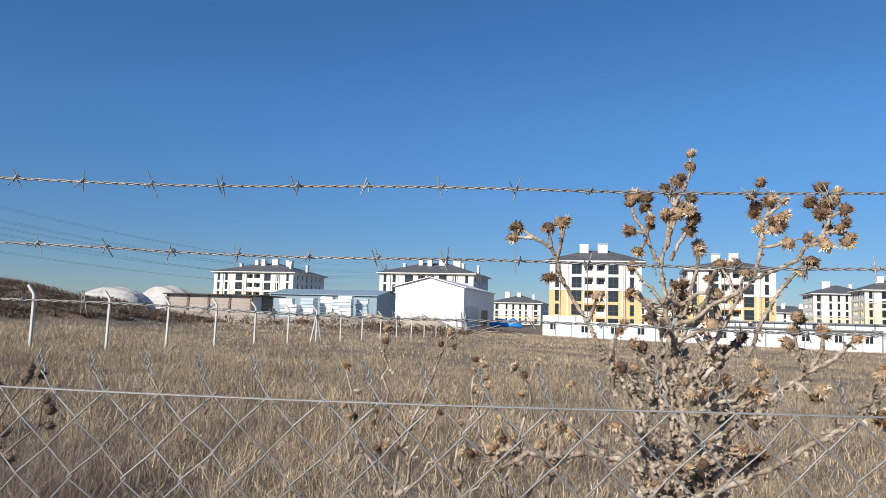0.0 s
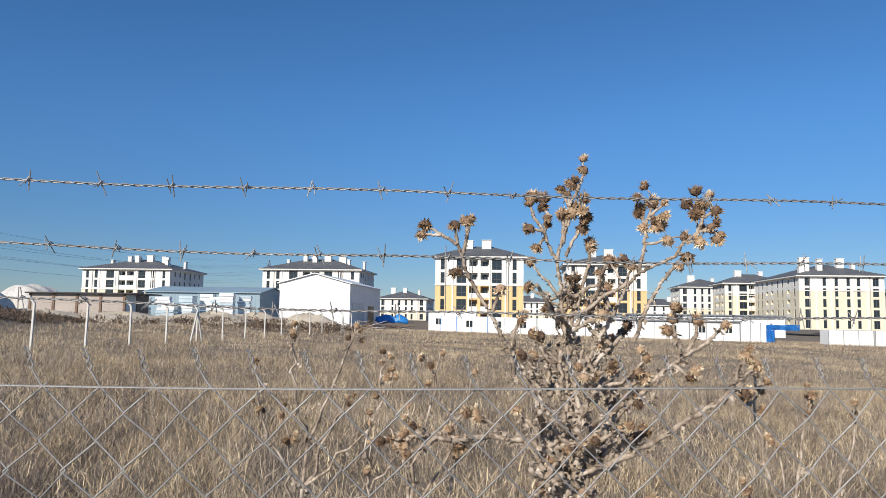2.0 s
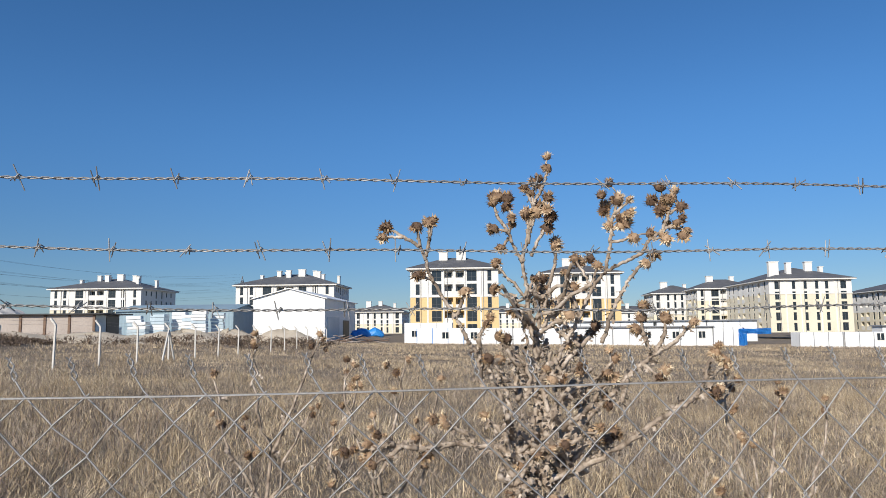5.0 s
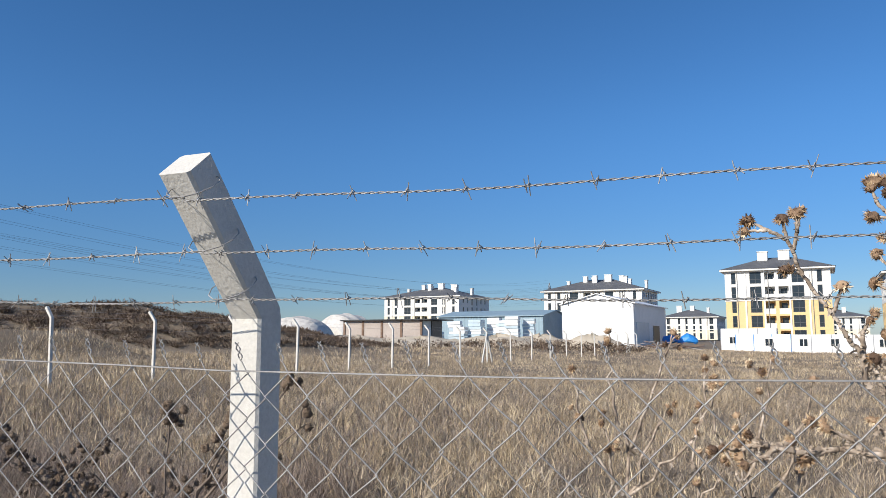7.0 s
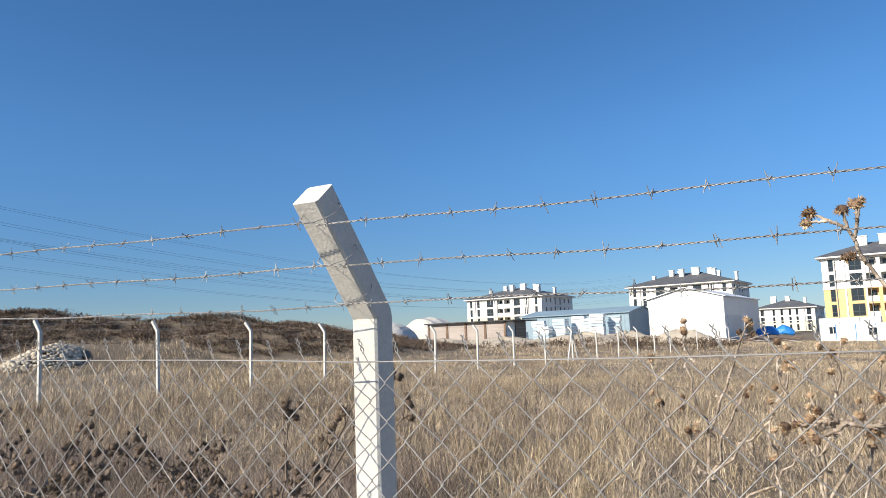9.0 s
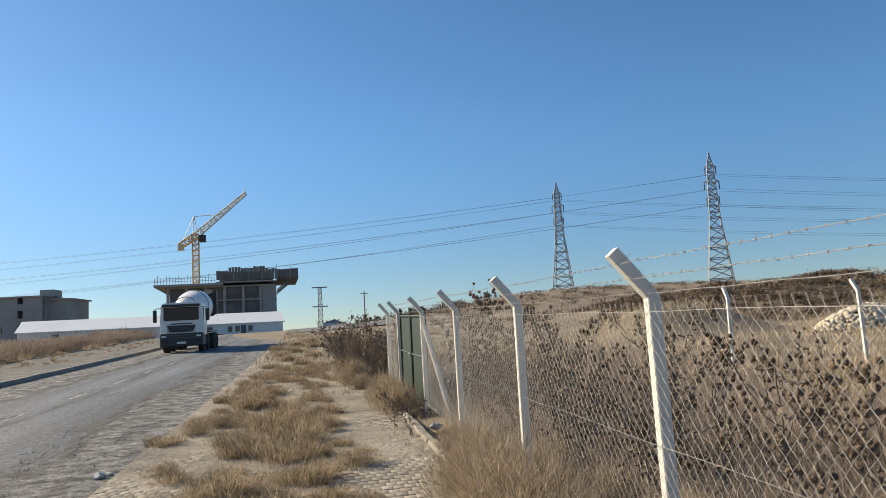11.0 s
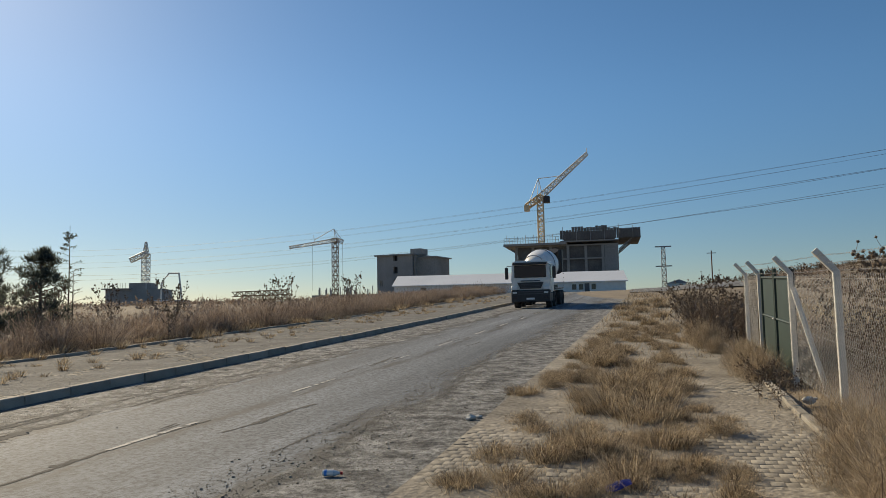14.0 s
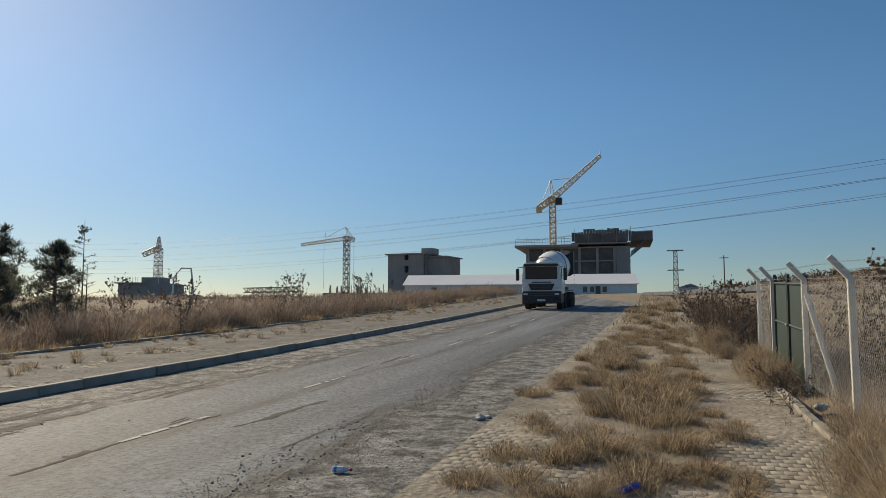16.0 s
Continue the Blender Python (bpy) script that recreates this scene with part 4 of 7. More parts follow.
# stacks of wrapped blocks
STACKS = [(90, 51.5, 2.2, 1.1), (91, 49.5, 2.0, 1.7), (89, 47.6, 2.2, 1.2), (92, 46.0, 1.9, 2.2), (90, 44.3, 1.8, 1.6), (91, 42.4, 2.0, 2.6), (93, 40.6, 1.8, 2.7), (92, 38.9, 1.7, 2.5), (91, 37.2, 1.9, 2.8), (93, 35.6, 1.6, 2.6)]
for i, (u, v, w, h) in enumerate(STACKS):
    tilt = 0.10 if i < 5 else 0.0
    st = thing("block_stack", site(u, v, 0.75) @ Matrix.Rotation(random.uniform(-0.2, 0.2), 4, "Z"), "stack of wrapped pale blue-white building blocks", "block stack", "stacks of blocks")
    part("pallet", boxed(-w / 2, w / 2, -0.6, 0.6, 0.0, 0.15), M_RUST, st)
    z = 0.152
    while z < h * 1.2:
        a, b = random.uniform(-0.09, 0.09), random.uniform(0.32, 0.5)
        part("block_layer", boxed(-w / 2 + a + 0.03, w / 2 + a - 0.03, -0.6, 0.6, z, z + b - 0.05, bevel=0.03), M_SHEET if random.random() < 0.6 else M_BLUESHEET, st, m=pose(0, 0, 0, 0, math.degrees(tilt) * random.uniform(-1, 1) * 0.5, 0))
        z += b


def cabin(u, v_left, length, z0, h, roof, label, windows, turn=0.0, stripe=False):
    """A site cabin of white sandwich panels with small windows."""
    c = thing("site_cabin", site(u, v_left, z0) @ Matrix.Rotation(turn, 4, "Z"), label, "cabin", "row of site cabins")
    part("body", boxed(0, length, 0, 2.6, 0, h, bevel=0.02), M_SHEET, c)
    if roof:
        bm = bmesh.new()
        prism(bm, [(-0.2, h + 0.004), (length + 0.2, h + 0.004), (length + 0.1, h + 0.16), (-0.1, h + 0.16)], -0.3, 2.9)
        part("roof", bm, M_STEEL, c)
    for x in np.arange(0, length + 0.1, length / 3):
        part("panel_joint", boxed(x - 0.035, x + 0.035, -0.03, -0.002, 0, h), M_BLUE if stripe else M_STEEL, c)
    for x in windows:
        part("window", boxed(x, x + 0.95, -0.05, 0.0, 0.95, 1.9), M_WHITE, c, "white window frame")
        for s in (0.08, 0.52):
            part("pane", boxed(x + s, x + s + 0.35, -0.062, -0.053, 1.03, 1.82), M_GLASS, c)
    return c


vv = 10.1
for i in range(7):
    L = (6.0, 6.2, 6.0, 6.4, 6.2, 6.0, 3.6)[i]
    cabin(95 - 0.1 * i, vv, L, -0.5 - 0.04 * i, 2.35, i in (3, 4, 5), "white site cabin with small windows" if i else "white site cabin with blue corner posts", ((3.2,), (0.8, 4.0), (2.5,), (1.2,), (3.8,), (1.0, 4.2), ())[i], stripe=(i == 0))
    vv -= L + 0.05
for i, v in enumerate((12.5, -7.0, -14.5, -21.5, -28.0)):
    cabin(101, v, 6.6, -0.3, 2.75 if i else 2.9, i > 0, "white site cabin with a pale sloping roof" if i else "white cabin standing behind the row", (1.0, 4.0))
for i, v in enumerate((-36.0, -41.2)):
    cabin(91, v, 5.0, -1.1, 2.0, False, "low white cabin with a red edge", (3.6,) if i else ())
cabin(100, -50.0, 7.0, -1.5, 3.0, True, "white cabin beside the car park", (1.0, 4.0))
bm = bmesh.new()
g2 = np.random.default_rng(3)
for x1, zs in ((3.9, (2.15, 1.85, 1.5)), (1.0, (1.49, 0.9, 0.4, 0.0))):
    rows = [[bm.verts.new((x, -0.3 + g2.uniform(-0.08, 0.08), z + g2.uniform(-0.05, 0.05))) for x in np.linspace(0, x1, 9)] for z in zs]
    for p, q in zip(rows, rows[1:]):
        for k in range(8):
            bm.faces.new((p[k], p[k + 1], q[k + 1], q[k]))
bmesh.ops.solidify(bm, geom=bm.faces[:], thickness=0.02)
tarp = part("blue_tarpaulin", bm, M_BLUE)
tarp.matrix_basis = site(93.9, -29.8, -0.72)
tagged(tarp, "crumpled bright blue tarpaulin hung over a cabin", "tarpaulin")
for i, (u, v) in enumerate(((112, 20.5), (113, 18.6))):
    bm = bmesh.new()
    bmesh.ops.create_icosphere(bm, subdivisions=2, radius=1.0)
    for q in bm.verts:
        q.co = Vector((q.co.x * 1.6, q.co.y * 1.1, max(q.co.z, -0.2) * 1.1 + 0.15 * math.sin(5 * q.co.x + i)))
    ob = part("blue_cover", bm, M_BLUE)
    ob.matrix_basis = site(u, v, 0.9)
    tagged(ob, "heap under a blue plastic cover", "cover")

# scrap timber heap
heap = thing("timber_heap", site(93, 17.5, -0.1), "heap of broken planks and rubble on bare soil", "heap")
for i in range(26):
    L = random.uniform(1.5, 4.0)
    part("plank", boxed(-L / 2, L / 2, -0.09, 0.09, 0, 0.06), M_RUST if i % 2 else M_BROWNWALL, heap, m=pose(random.uniform(-4, 3), random.uniform(-1.5, 1.5), random.uniform(0.1, 0.9), random.uniform(-10, 10), random.uniform(-16, 16), random.uniform(-40, 40)))

for i, (u, v, r, h) in enumerate(((84, 24.5, 3.6, 1.5), (76, 33.0, 6.0, 1.25), (73, 41, 6.5, 0.95), (72, 49, 6.5, 0.95), (71, 57, 6.5, 0.8), (70, 65, 6.5, 0.8), (87, 32, 3.8, 1.4))):
    bm = bmesh.new()
    rows = []
    for a in range(7):
        rr = r * a / 6
        rows.append([bm.verts.new((rr * math.cos(t) * 1.3, rr * math.sin(t) * 0.8, h * (1 - (a / 6) ** 1.4) + (0.10 * math.sin(3 * t + i + a) + random.uniform(-0.26, 0.26) if a < 6 else -0.4))) for t in np.linspace(0, 6.2831, 25)[:-1]])
    for p, q in zip(rows, rows[1:]):
        for k in range(24):
            bm.faces.new((p[k], p[(k + 1) % 24], q[(k + 1) % 24], q[k]))
    bmesh.ops.remove_doubles(bm, verts=bm.verts, dist=0.001)
    m = site(u, v)
    ob = part("sand_heap", bm, M_SAND, sm=True)
    ob.matrix_basis = Matrix.Translation((0, 0, float(ground(m.translation.x, m.translation.y)))) @ m
    tagged(ob, "pale heap of dug sand beside the fence", "heap", "sand heaps")


def wheel(parent, x, y, z, r, w, mat=M_RUBBER):
    bm = bmesh.new()
    prof = [(r * 0.55, -w / 2), (r * 0.94, -w / 2), (r, -w * 0.36), (r, w * 0.36), (r * 0.94, w / 2), (r * 0.55, w / 2)]
    n = 20
    rows = [[bm.verts.new((b, a * math.cos(t), a * math.sin(t))) for a, b in prof] for t in (2 * math.pi * k / n for k in range(n))]
    for k in range(n):
        p, q = rows[k], rows[(k + 1) % n]
        for i in range(6):
            bm.faces.new((p[i], p[(i + 1) % 6], q[(i + 1) % 6], q[i]))
    tyre = part("tyre", bm, mat, parent, m=pose(x, y, z))
    bm = bmesh.new()
    bmesh.ops.create_cone(bm, cap_ends=True, segments=16, radius1=r * 0.56, radius2=r * 0.4, depth=w * 0.7)
    part("rim", bm, M_STEEL, tyre, m=pose(0, 0, 0, 0, 90, 0))


car = thing("parked_car", site(101, -46.5, -1.05) @ Matrix.Rotation(0.1, 4, "Z"), "dark parked car behind the dry field", "car")
bm = bmesh.new()
prism(bm, [(0, 0.3), (4.3, 0.3), (4.35, 0.75), (3.9, 0.9), (3.2, 0.95), (2.7, 1.42), (1.3, 1.45), (0.5, 0.98), (0.0, 0.9)], 0, 1.75)
part("body", bm, M_FRAME, car)
part("side_window", boxed(1.3, 2.7, -0.01, 0.0, 1.0, 1.36), M_GLASS, car)
for x in (0.8, 3.5):
    for y in (0.1, 1.65):
        wheel(car, x, y, 0.32, 0.32, 0.2)

# ---- concrete mixer truck on the road ----
TY = 45.8
truck = thing("mixer_truck", pose(-9.6, TY, float(profile(TY + 3)) - 0.16, 2.4, 0, 0), "white concrete mixer truck with a dusty black bumper", "truck")
bm = bmesh.new()
prism(bm, [(-1.22, 1.0), (1.22, 1.0), (1.24, 1.9), (1.18, 2.95), (1.05, 3.05), (-1.05, 3.05), (-1.18, 2.95), (-1.24, 1.9)], 0.06, 2.1)
bmesh.ops.bevel(bm, geom=bm.edges[:], offset=0.07, segments=2, affect="EDGES")
cab = part("cab", bm, M_CAB, truck)
part("windscreen", boxed(-1.02, 1.02, 0.0, 0.075, 1.98, 2.76, bevel=0.03), M_GLASS, cab)
part("sun_visor", boxed(-1.1, 1.1, -0.16, 0.06, 2.8, 2.95, bevel=0.03), M_BLACK, cab)
bm = bmesh.new()
prism(bm, [(-0.66, 1.28), (0.66, 1.28), (0.84, 1.68), (-0.84, 1.68)], -0.02, 0.07)
part("grille", bm, M_BLACK, cab)
for z in (1.34, 1.44, 1.54):
    part("grille_bar", boxed(-0.6, 0.6, -0.045, -0.022, z, z + 0.03), M_FRAME, cab)
part("name_bar", boxed(-0.62, 0.62, 0.02, 0.062, 1.74, 1.81), M_FRAME, cab)
part("bumper", boxed(-1.24, 1.24, -0.12, 0.5, 0.42, 1.2, bevel=0.05), M_BLACK, truck, "dusty black bumper")
for z in (0.92, 1.06):
    part("bumper_slot", boxed(-0.8, 0.8, -0.132, -0.122, z, z + 0.05), M_FRAME, truck)
for s in (-1, 1):
    part("fog_lamp", boxed(s * 1.0 - 0.14, s * 1.0 + 0.14, -0.135, -0.122, 0.98, 1.08, bevel=0.004), M_CAB, truck)
    part("door_seam", boxed(s * 1.243 - 0.004, s * 1.243 + 0.004, 0.5, 0.53, 1.1, 2.8), M_BLACK, cab)
part("number_plate", boxed(-0.26, 0.26, -0.135, -0.122, 0.58, 0.70), M_CAB, truck)
for s in (-1, 1):
    part("corner_panel", boxed(s * 1.02 - 0.2, s * 1.02 + 0.2, -0.1, 0.3, 1.202, 1.44, bevel=0.03), M_CAB, truck)
    part("headlight", boxed(s * 0.98 - 0.16, s * 0.98 + 0.16, -0.135, -0.1, 0.66, 0.86, bevel=0.02), M_GLASS, truck)
    part("side_window", boxed(s * 1.235 - 0.012, s * 1.235 + 0.012, 0.55, 1.5, 1.95, 2.7), M_GLASS, cab)
    bm = boxed(s * 1.52 - 0.11, s * 1.52 + 0.11, 0.0, 0.1, 1.9, 2.65, bevel=0.03)
    tube(bm, [(s * 1.2, 0.15, 2.75), (s * 1.5, 0.06, 2.72), (s * 1.5, 0.06, 2.6)], 0.025, 6)
    part("mirror", bm, M_BLACK, cab)
    part("step", boxed(s * 1.15 - 0.09, s * 1.15 + 0.09, 0.5, 1.4, 0.45, 0.95, bevel=0.02), M_BLACK, truck)
    part("mudguard", boxed(s * 1.0 - 0.22, s * 1.0 + 0.22, 3.4, 7.6, 1.12, 1.2), M_BLACK, truck)
part("chassis", boxed(-0.45, 0.45, 0.5, 8.4, 0.75, 1.05), M_BLACK, truck)
for y in (1.1, 2.9, 5.3, 6.7):
    for s in (-1, 1):
        wheel(truck, s * 1.03, y, 0.52, 0.52, 0.34 if y < 4 else 0.5)
bm = bmesh.new()
prof = [(2.35, 0.35), (2.45, 0.75), (3.4, 1.05), (4.8, 1.2), (6.0, 1.12), (7.4, 0.75), (8.2, 0.55)]
rows = [[bm.verts.new((r * math.cos(t), y, 2.45 + 0.11 * (y - 2.3) + r * math.sin(t))) for t in (2 * math.pi * k / 24 for k in range(24))] for y, r in prof]
for p, q in zip(rows, rows[1:]):
    for k in range(24):
        bm.faces.new((p[k], p[(k + 1) % 24], q[(k + 1) % 24], q[k]))
bm.faces.new(rows[0])
bm.faces.new(rows[-1])
drum = part("drum", bm, M_CAB, truck, "pale ribbed mixer drum", sm=True)
bm = bmesh.new()
for ph in (0, math.pi):
    tube(bm, [((np.interp(y, [p[0] for p in prof], [p[1] for p in prof]) + 0.01) * math.cos(ph + y * 1.6), y, 2.45 + 0.11 * (y - 2.3) + (np.interp(y, [p[0] for p in prof], [p[1] for p in prof]) + 0.01) * math.sin(ph + y * 1.6)) for y in np.linspace(2.6, 7.8, 50)], 0.035, 5)
part("drum_stripe", bm, M_STEEL, drum)
bm = bmesh.new()
tube(bm, [(0.5, 8.1, 3.9), (0.6, 8.5, 3.2), (0.7, 9.0, 2.3)], [0.4, 0.35, 0.25], 8)
part("chute", bm, M_BLACK, truck)
ladder = part("hopper", boxed(0.95, 1.2, 7.4, 8.0, 2.3, 3.95), M_BLACK, truck)
for z in np.arange(1.3, 3.9, 0.3):
    bm = bmesh.new()
    tube(bm, [(1.22, 7.6, z), (1.22, 8.0, z)], 0.02, 5)
    part("rung", bm, M_BLACK, ladder)
part("water_tank", boxed(-1.1, -0.5, 2.15, 2.7, 1.1, 2.1, bevel=0.08), M_CAB, truck)
part("front_pedestal", boxed(-0.9, 0.9, 2.15, 2.45, 1.06, 2.2), M_BLACK, truck)

# ---- white hall, bus and raw concrete frames beyond the crest ----
def yard(px, py, z, turn=0.0):
    return pose(px, py, z, 0, 0, turn)


hall = thing("site_hall", yard(-39.6, 104.2, 3.6, 9.0), "long low white hall with a pitched roof", "hall")
W, D, E, RG = 34.2, 9.0, 1.9, 3.55
part("wall", boxed(0, W, 0, D, 0, E), M_WHITE, hall)
bm = bmesh.new()
for y in (-0.3, D + 0.3):
    va = [bm.verts.new(p) for p in ((-0.3, y, E - 0.02), (W + 0.3, y, E - 0.02), (W + 0.3, D / 2, RG), (-0.3, D / 2, RG))]
    vb = [bm.verts.new(p.co + Vector((0, 0, 0.12))) for p in va]
    bm.faces.new(va)
    bm.faces.new(vb)
    for i in range(4):
        bm.faces.new((va[i], va[(i + 1) % 4], vb[(i + 1) % 4], vb[i]))
part("roof", bm, M_SHEET, hall)
bm = bmesh.new()
for x in (0.0, W):
    bm.faces.new([bm.verts.new(p) for p in ((x, 0, E), (x, D, E), (x, D / 2, RG))])
part("gable", bm, M_WHITE, hall)
for x in (4, 9, 14, 21.5, 23.5):
    part("window", boxed(x, x + 0.9, -0.04, 0.0, 0.9, 1.6), M_GLASS, hall)
for x in (26.5, 27.5, 29.3):
    part("window", boxed(x, x + 0.6, -0.04, 0.0, 0.8, 1.6), M_GLASS, hall)
part("door", boxed(28.3, 29.0, -0.04, 0.0, 0.05, 1.7), M_FRAME, hall)
bm = bmesh.new()
prism(bm, [(19.5, E - 0.3), (23.5, E - 0.3), (21.5, E + 0.55)], -1.6, 0.3)
part("porch_roof", bm, M_SHEET, hall)

house = thing("small_house", yard(3.2, 168, 4.0, 0), "small pale house with a low roof", "house")
part("wall", boxed(-2.0, 2.0, 0, 5, 0, 2.7), M_WHITE, house)
bm = bmesh.new()
prism(bm, [(-2.3, 2.704), (2.3, 2.704), (0.4, 3.5)], -0.3, 5.3)
part("roof", bm, M_STEEL, house)

frame_b = thing("unfinished_building", yard(-32.5, 168, 3.8, 3), "unfinished raw concrete building with open floors", "building")
for s in range(4):
    z = 3.1 * (s + 1)
    part("floor_slab", boxed(0, 23.5, 0, 17, z - 0.3, z), M_GREY, frame_b)
    for x in (0.3, 4.2, 8.2, 12.2, 16.2, 20.0, 23.0):
        for y in (0.3, 6, 11.5, 16.5):
            part("column", boxed(x - 0.3, x + 0.3, y - 0.25, y + 0.25, z - 3.1, z - 0.304), M_GREY, frame_b)
    # dark sheet just behind the columns, standing in for the shade of the open floor
    part("floor_shade_panel", boxed(0.7, 22.6, 0.7, 0.9, z - 3.1, z - 0.304), M_FORM_SHADE, frame_b)
    part("infill_wall", boxed(20.4, 23.4, 0.02, 0.22, z - 3.1, z - 0.304), M_GREY, frame_b)
    part("side_wall", boxed(23.2, 23.45, 0.6, 16.2, z - 3.1, z - 0.304), M_GREY, frame_b)
part("deck", boxed(-2.4, 12.0, -1.6, 18, 12.404, 12.9), M_GREY, frame_b)
part("floor_slab", boxed(10.5, 23.6, -1.2, 17.5, 12.91, 13.2), M_GREY, frame_b)
part("core_wall", boxed(11.2, 22.8, 1.4, 16.5, 13.204, 15.5), M_FORM_SHADE, frame_b, "dark timber formwork")
part("overhang", boxed(23.61, 28.4, -1.0, 17.5, 13.4, 13.75), M_FORM_SHADE, frame_b, "dark timber formwork")
part("overhang_wall", boxed(23.8, 28.2, 0.6, 16.5, 13.754, 15.6), M_FORM_SHADE, frame_b, "dark timber formwork")
for i in range(27):
    x = 10.6 + 0.66 * i
    part("formwork_board", boxed(x, x + 0.6, -1.25 + 0.1 * random.random(), -1.1, 13.3 + 0.25 * random.random(), 15.5 + 0.12 * random.random() + (0.0, 0.75, 0.5, 0.8, 0.25, 0.0, 0.1)[i // 4]), M_FORM_SHADE, frame_b)
for i in range(6):
    x = 11.2 + 3.1 * i
    bm = bmesh.new()
    tube(bm, [(x, -1.32, 12.95 if x < 23.6 else 13.4), (x, -1.32, 16.1 + 0.9 * random.random())], 0.06, 5)
    part("scaffold_pole", bm, M_STEEL, frame_b)
for x in np.arange(-2.2, 10.4, 0.62):
    bm = bmesh.new()
    tube(bm, [(x, -1.5, 12.9), (x, -1.5, 14.4 + 0.5 * math.sin(x * 3))], 0.05, 5)
    part("guard_post", bm, M_STEEL, frame_b)
for z in (13.5, 14.2):
    part("guard_rail", boxed(-2.3, 10.4, -1.53, -1.47, z, z + 0.07), M_STEEL, frame_b)
for s in (-1, 1):
    bm = bmesh.new()
    x0, x1 = (0, -2.2) if s < 0 else (23.6, 26.5)
    for y in (0, 5, 10, 15):
        tube(bm, [(x0, y, 11.0), (x1, y, 12.9 if s < 0 else 13.4)], 0.12, 5)
    part("prop", bm, M_STEEL, frame_b)

block = thing("concrete_block", yard(-66.3, 167.0, 3.9, -8) @ Matrix.Diagonal((0.80, 1.0, 1.0, 1.0)), "grey unfinished concrete apartment shell", "building")
holes = [(5.6, 7.0, 1.0 + 3.0 * s, 2.6 + 3.0 * s) for s in range(4)] + [(1.0, 1.8, 4.0, 5.4)]
cols = sorted({0.0, 12.0, *(h[0] for h in holes), *(h[1] for h in holes)})
rws = sorted({0.0, 11.3, *(h[2] for h in holes), *(h[3] for h in holes)})
bm = bmesh.new()
for x0, x1 in zip(cols, cols[1:]):
    for z0, z1 in zip(rws, rws[1:]):
        if not any(h[0] < (x0 + x1) / 2 < h[1] and h[2] < (z0 + z1) / 2 < h[3] for h in holes):
            box(bm, x0, x1, 0, 0.3, z0, z1)
bmesh.ops.remove_doubles(bm, verts=bm.verts, dist=0.001)
part("front_wall", bm, M_GREY, block)
# black sheets behind the empty window holes imitate the dark interior
for h in holes:
    part("window_opening", boxed(h[0], h[1], 0.9, 1.0, h[2], h[3]), M_BLACK, block)
part("body", boxed(0, 12.0, 1.1, 10, 0, 11.3), M_GREY, block)
part("side_wing", boxed(12.0, 18.0, 2.5, 11, 0, 10.6), M_GREY, block)
part("roof_slab", boxed(-0.6, 12.5, -0.6, 10.5, 11.304, 11.6), M_GREY, block)
part("roof_slab", boxed(12.51, 18.6, 1.9, 11.5, 10.604, 10.9), M_GREY, block)
part("stair_head", boxed(9.5, 13.0, 3, 7, 11.61, 13.0), M_GREY, block)


def lattice(p0, p1, w0, w1, bays, r, faces=4):
    """Segments of a square lattice boom from p0 to p1."""
    p0, p1 = np.array(p0, float), np.array(p1, float)
    d = p1 - p0
    d = d / np.linalg.norm(d)
    ref = np.array([0, 0, 1.0]) if abs(d[2]) < 0.9 else np.array([1.0, 0, 0])
    s = np.cross(d, ref)
    s /= np.linalg.norm(s)
    u = np.cross(s, d)
    out = []
    corners = [(-1, -1), (1, -1), (1, 1), (-1, 1)]

    def pt(t, c):
        w = w0 + (w1 - w0) * t
        return p0 + (p1 - p0) * t + (s * c[0] + u * c[1]) * w / 2
    for i in range(bays):
        a, b = i / bays, (i + 1) / bays
        for k in range(4):
            c, c2 = corners[k], corners[(k + 1) % 4]
            out.append((pt(a, c), pt(b, c)))
            out.append((pt(a, c), pt(b, c2)) if i % 2 else (pt(a, c2), pt(b, c)))
            out.append((pt(b, c), pt(b, c2)))
    return np.array(out)


def bar_part(name, segs, r, mat, parent, label="", sides=4):
    v, f = bars(np.asarray(segs), r, sides)
    return link(name, fast(name, v, f), mat, parent, label)


crane = thing("tower_crane", yard(-26.8, 172.2, 4.0, 0), "yellow luffing tower crane with a raised jib", "crane", "tower cranes")
bar_part("mast", lattice((0, 0, 0), (0, 0, 24.5), 1.35, 1.35, 20, 0.12), 0.10, M_CRANE, crane)
bar_part("jib", lattice((0.6, 0, 24.6), (11.2, 1.0, 33.9), 1.3, 0.7, 14, 0.1), 0.10, M_CRANEWHITE, crane, "pale lattice jib")
bar_part("counter_jib", lattice((0.5, 0, 24.4), (-3.2, 0, 22.0), 1.3, 1.2, 4, 0.1), 0.12, M_CRANE, crane)
bar_part("head_frame", [((-0.6, 0, 24.4), (-0.3, 0, 28.6)), ((0.6, 0, 24.4), (-0.3, 0, 28.6)), ((-0.3, 0, 28.6), (-3.0, 0, 22.2)), ((-0.3, 0, 28.6), (5.5, 0.5, 29.0)), ((11.2, 1, 33.9), (11.2, 1, 35.2))], 0.09, M_CRANEWHITE, crane)
part("cabin", boxed(0.9, 2.3, -1.0, 0.4, 22.6, 24.2, bevel=0.1), M_BLACK, crane)
part("counterweight", boxed(-3.8, -2.6, -0.8, 0.8, 20.9, 22.3, bevel=0.06), M_CRANE, crane)

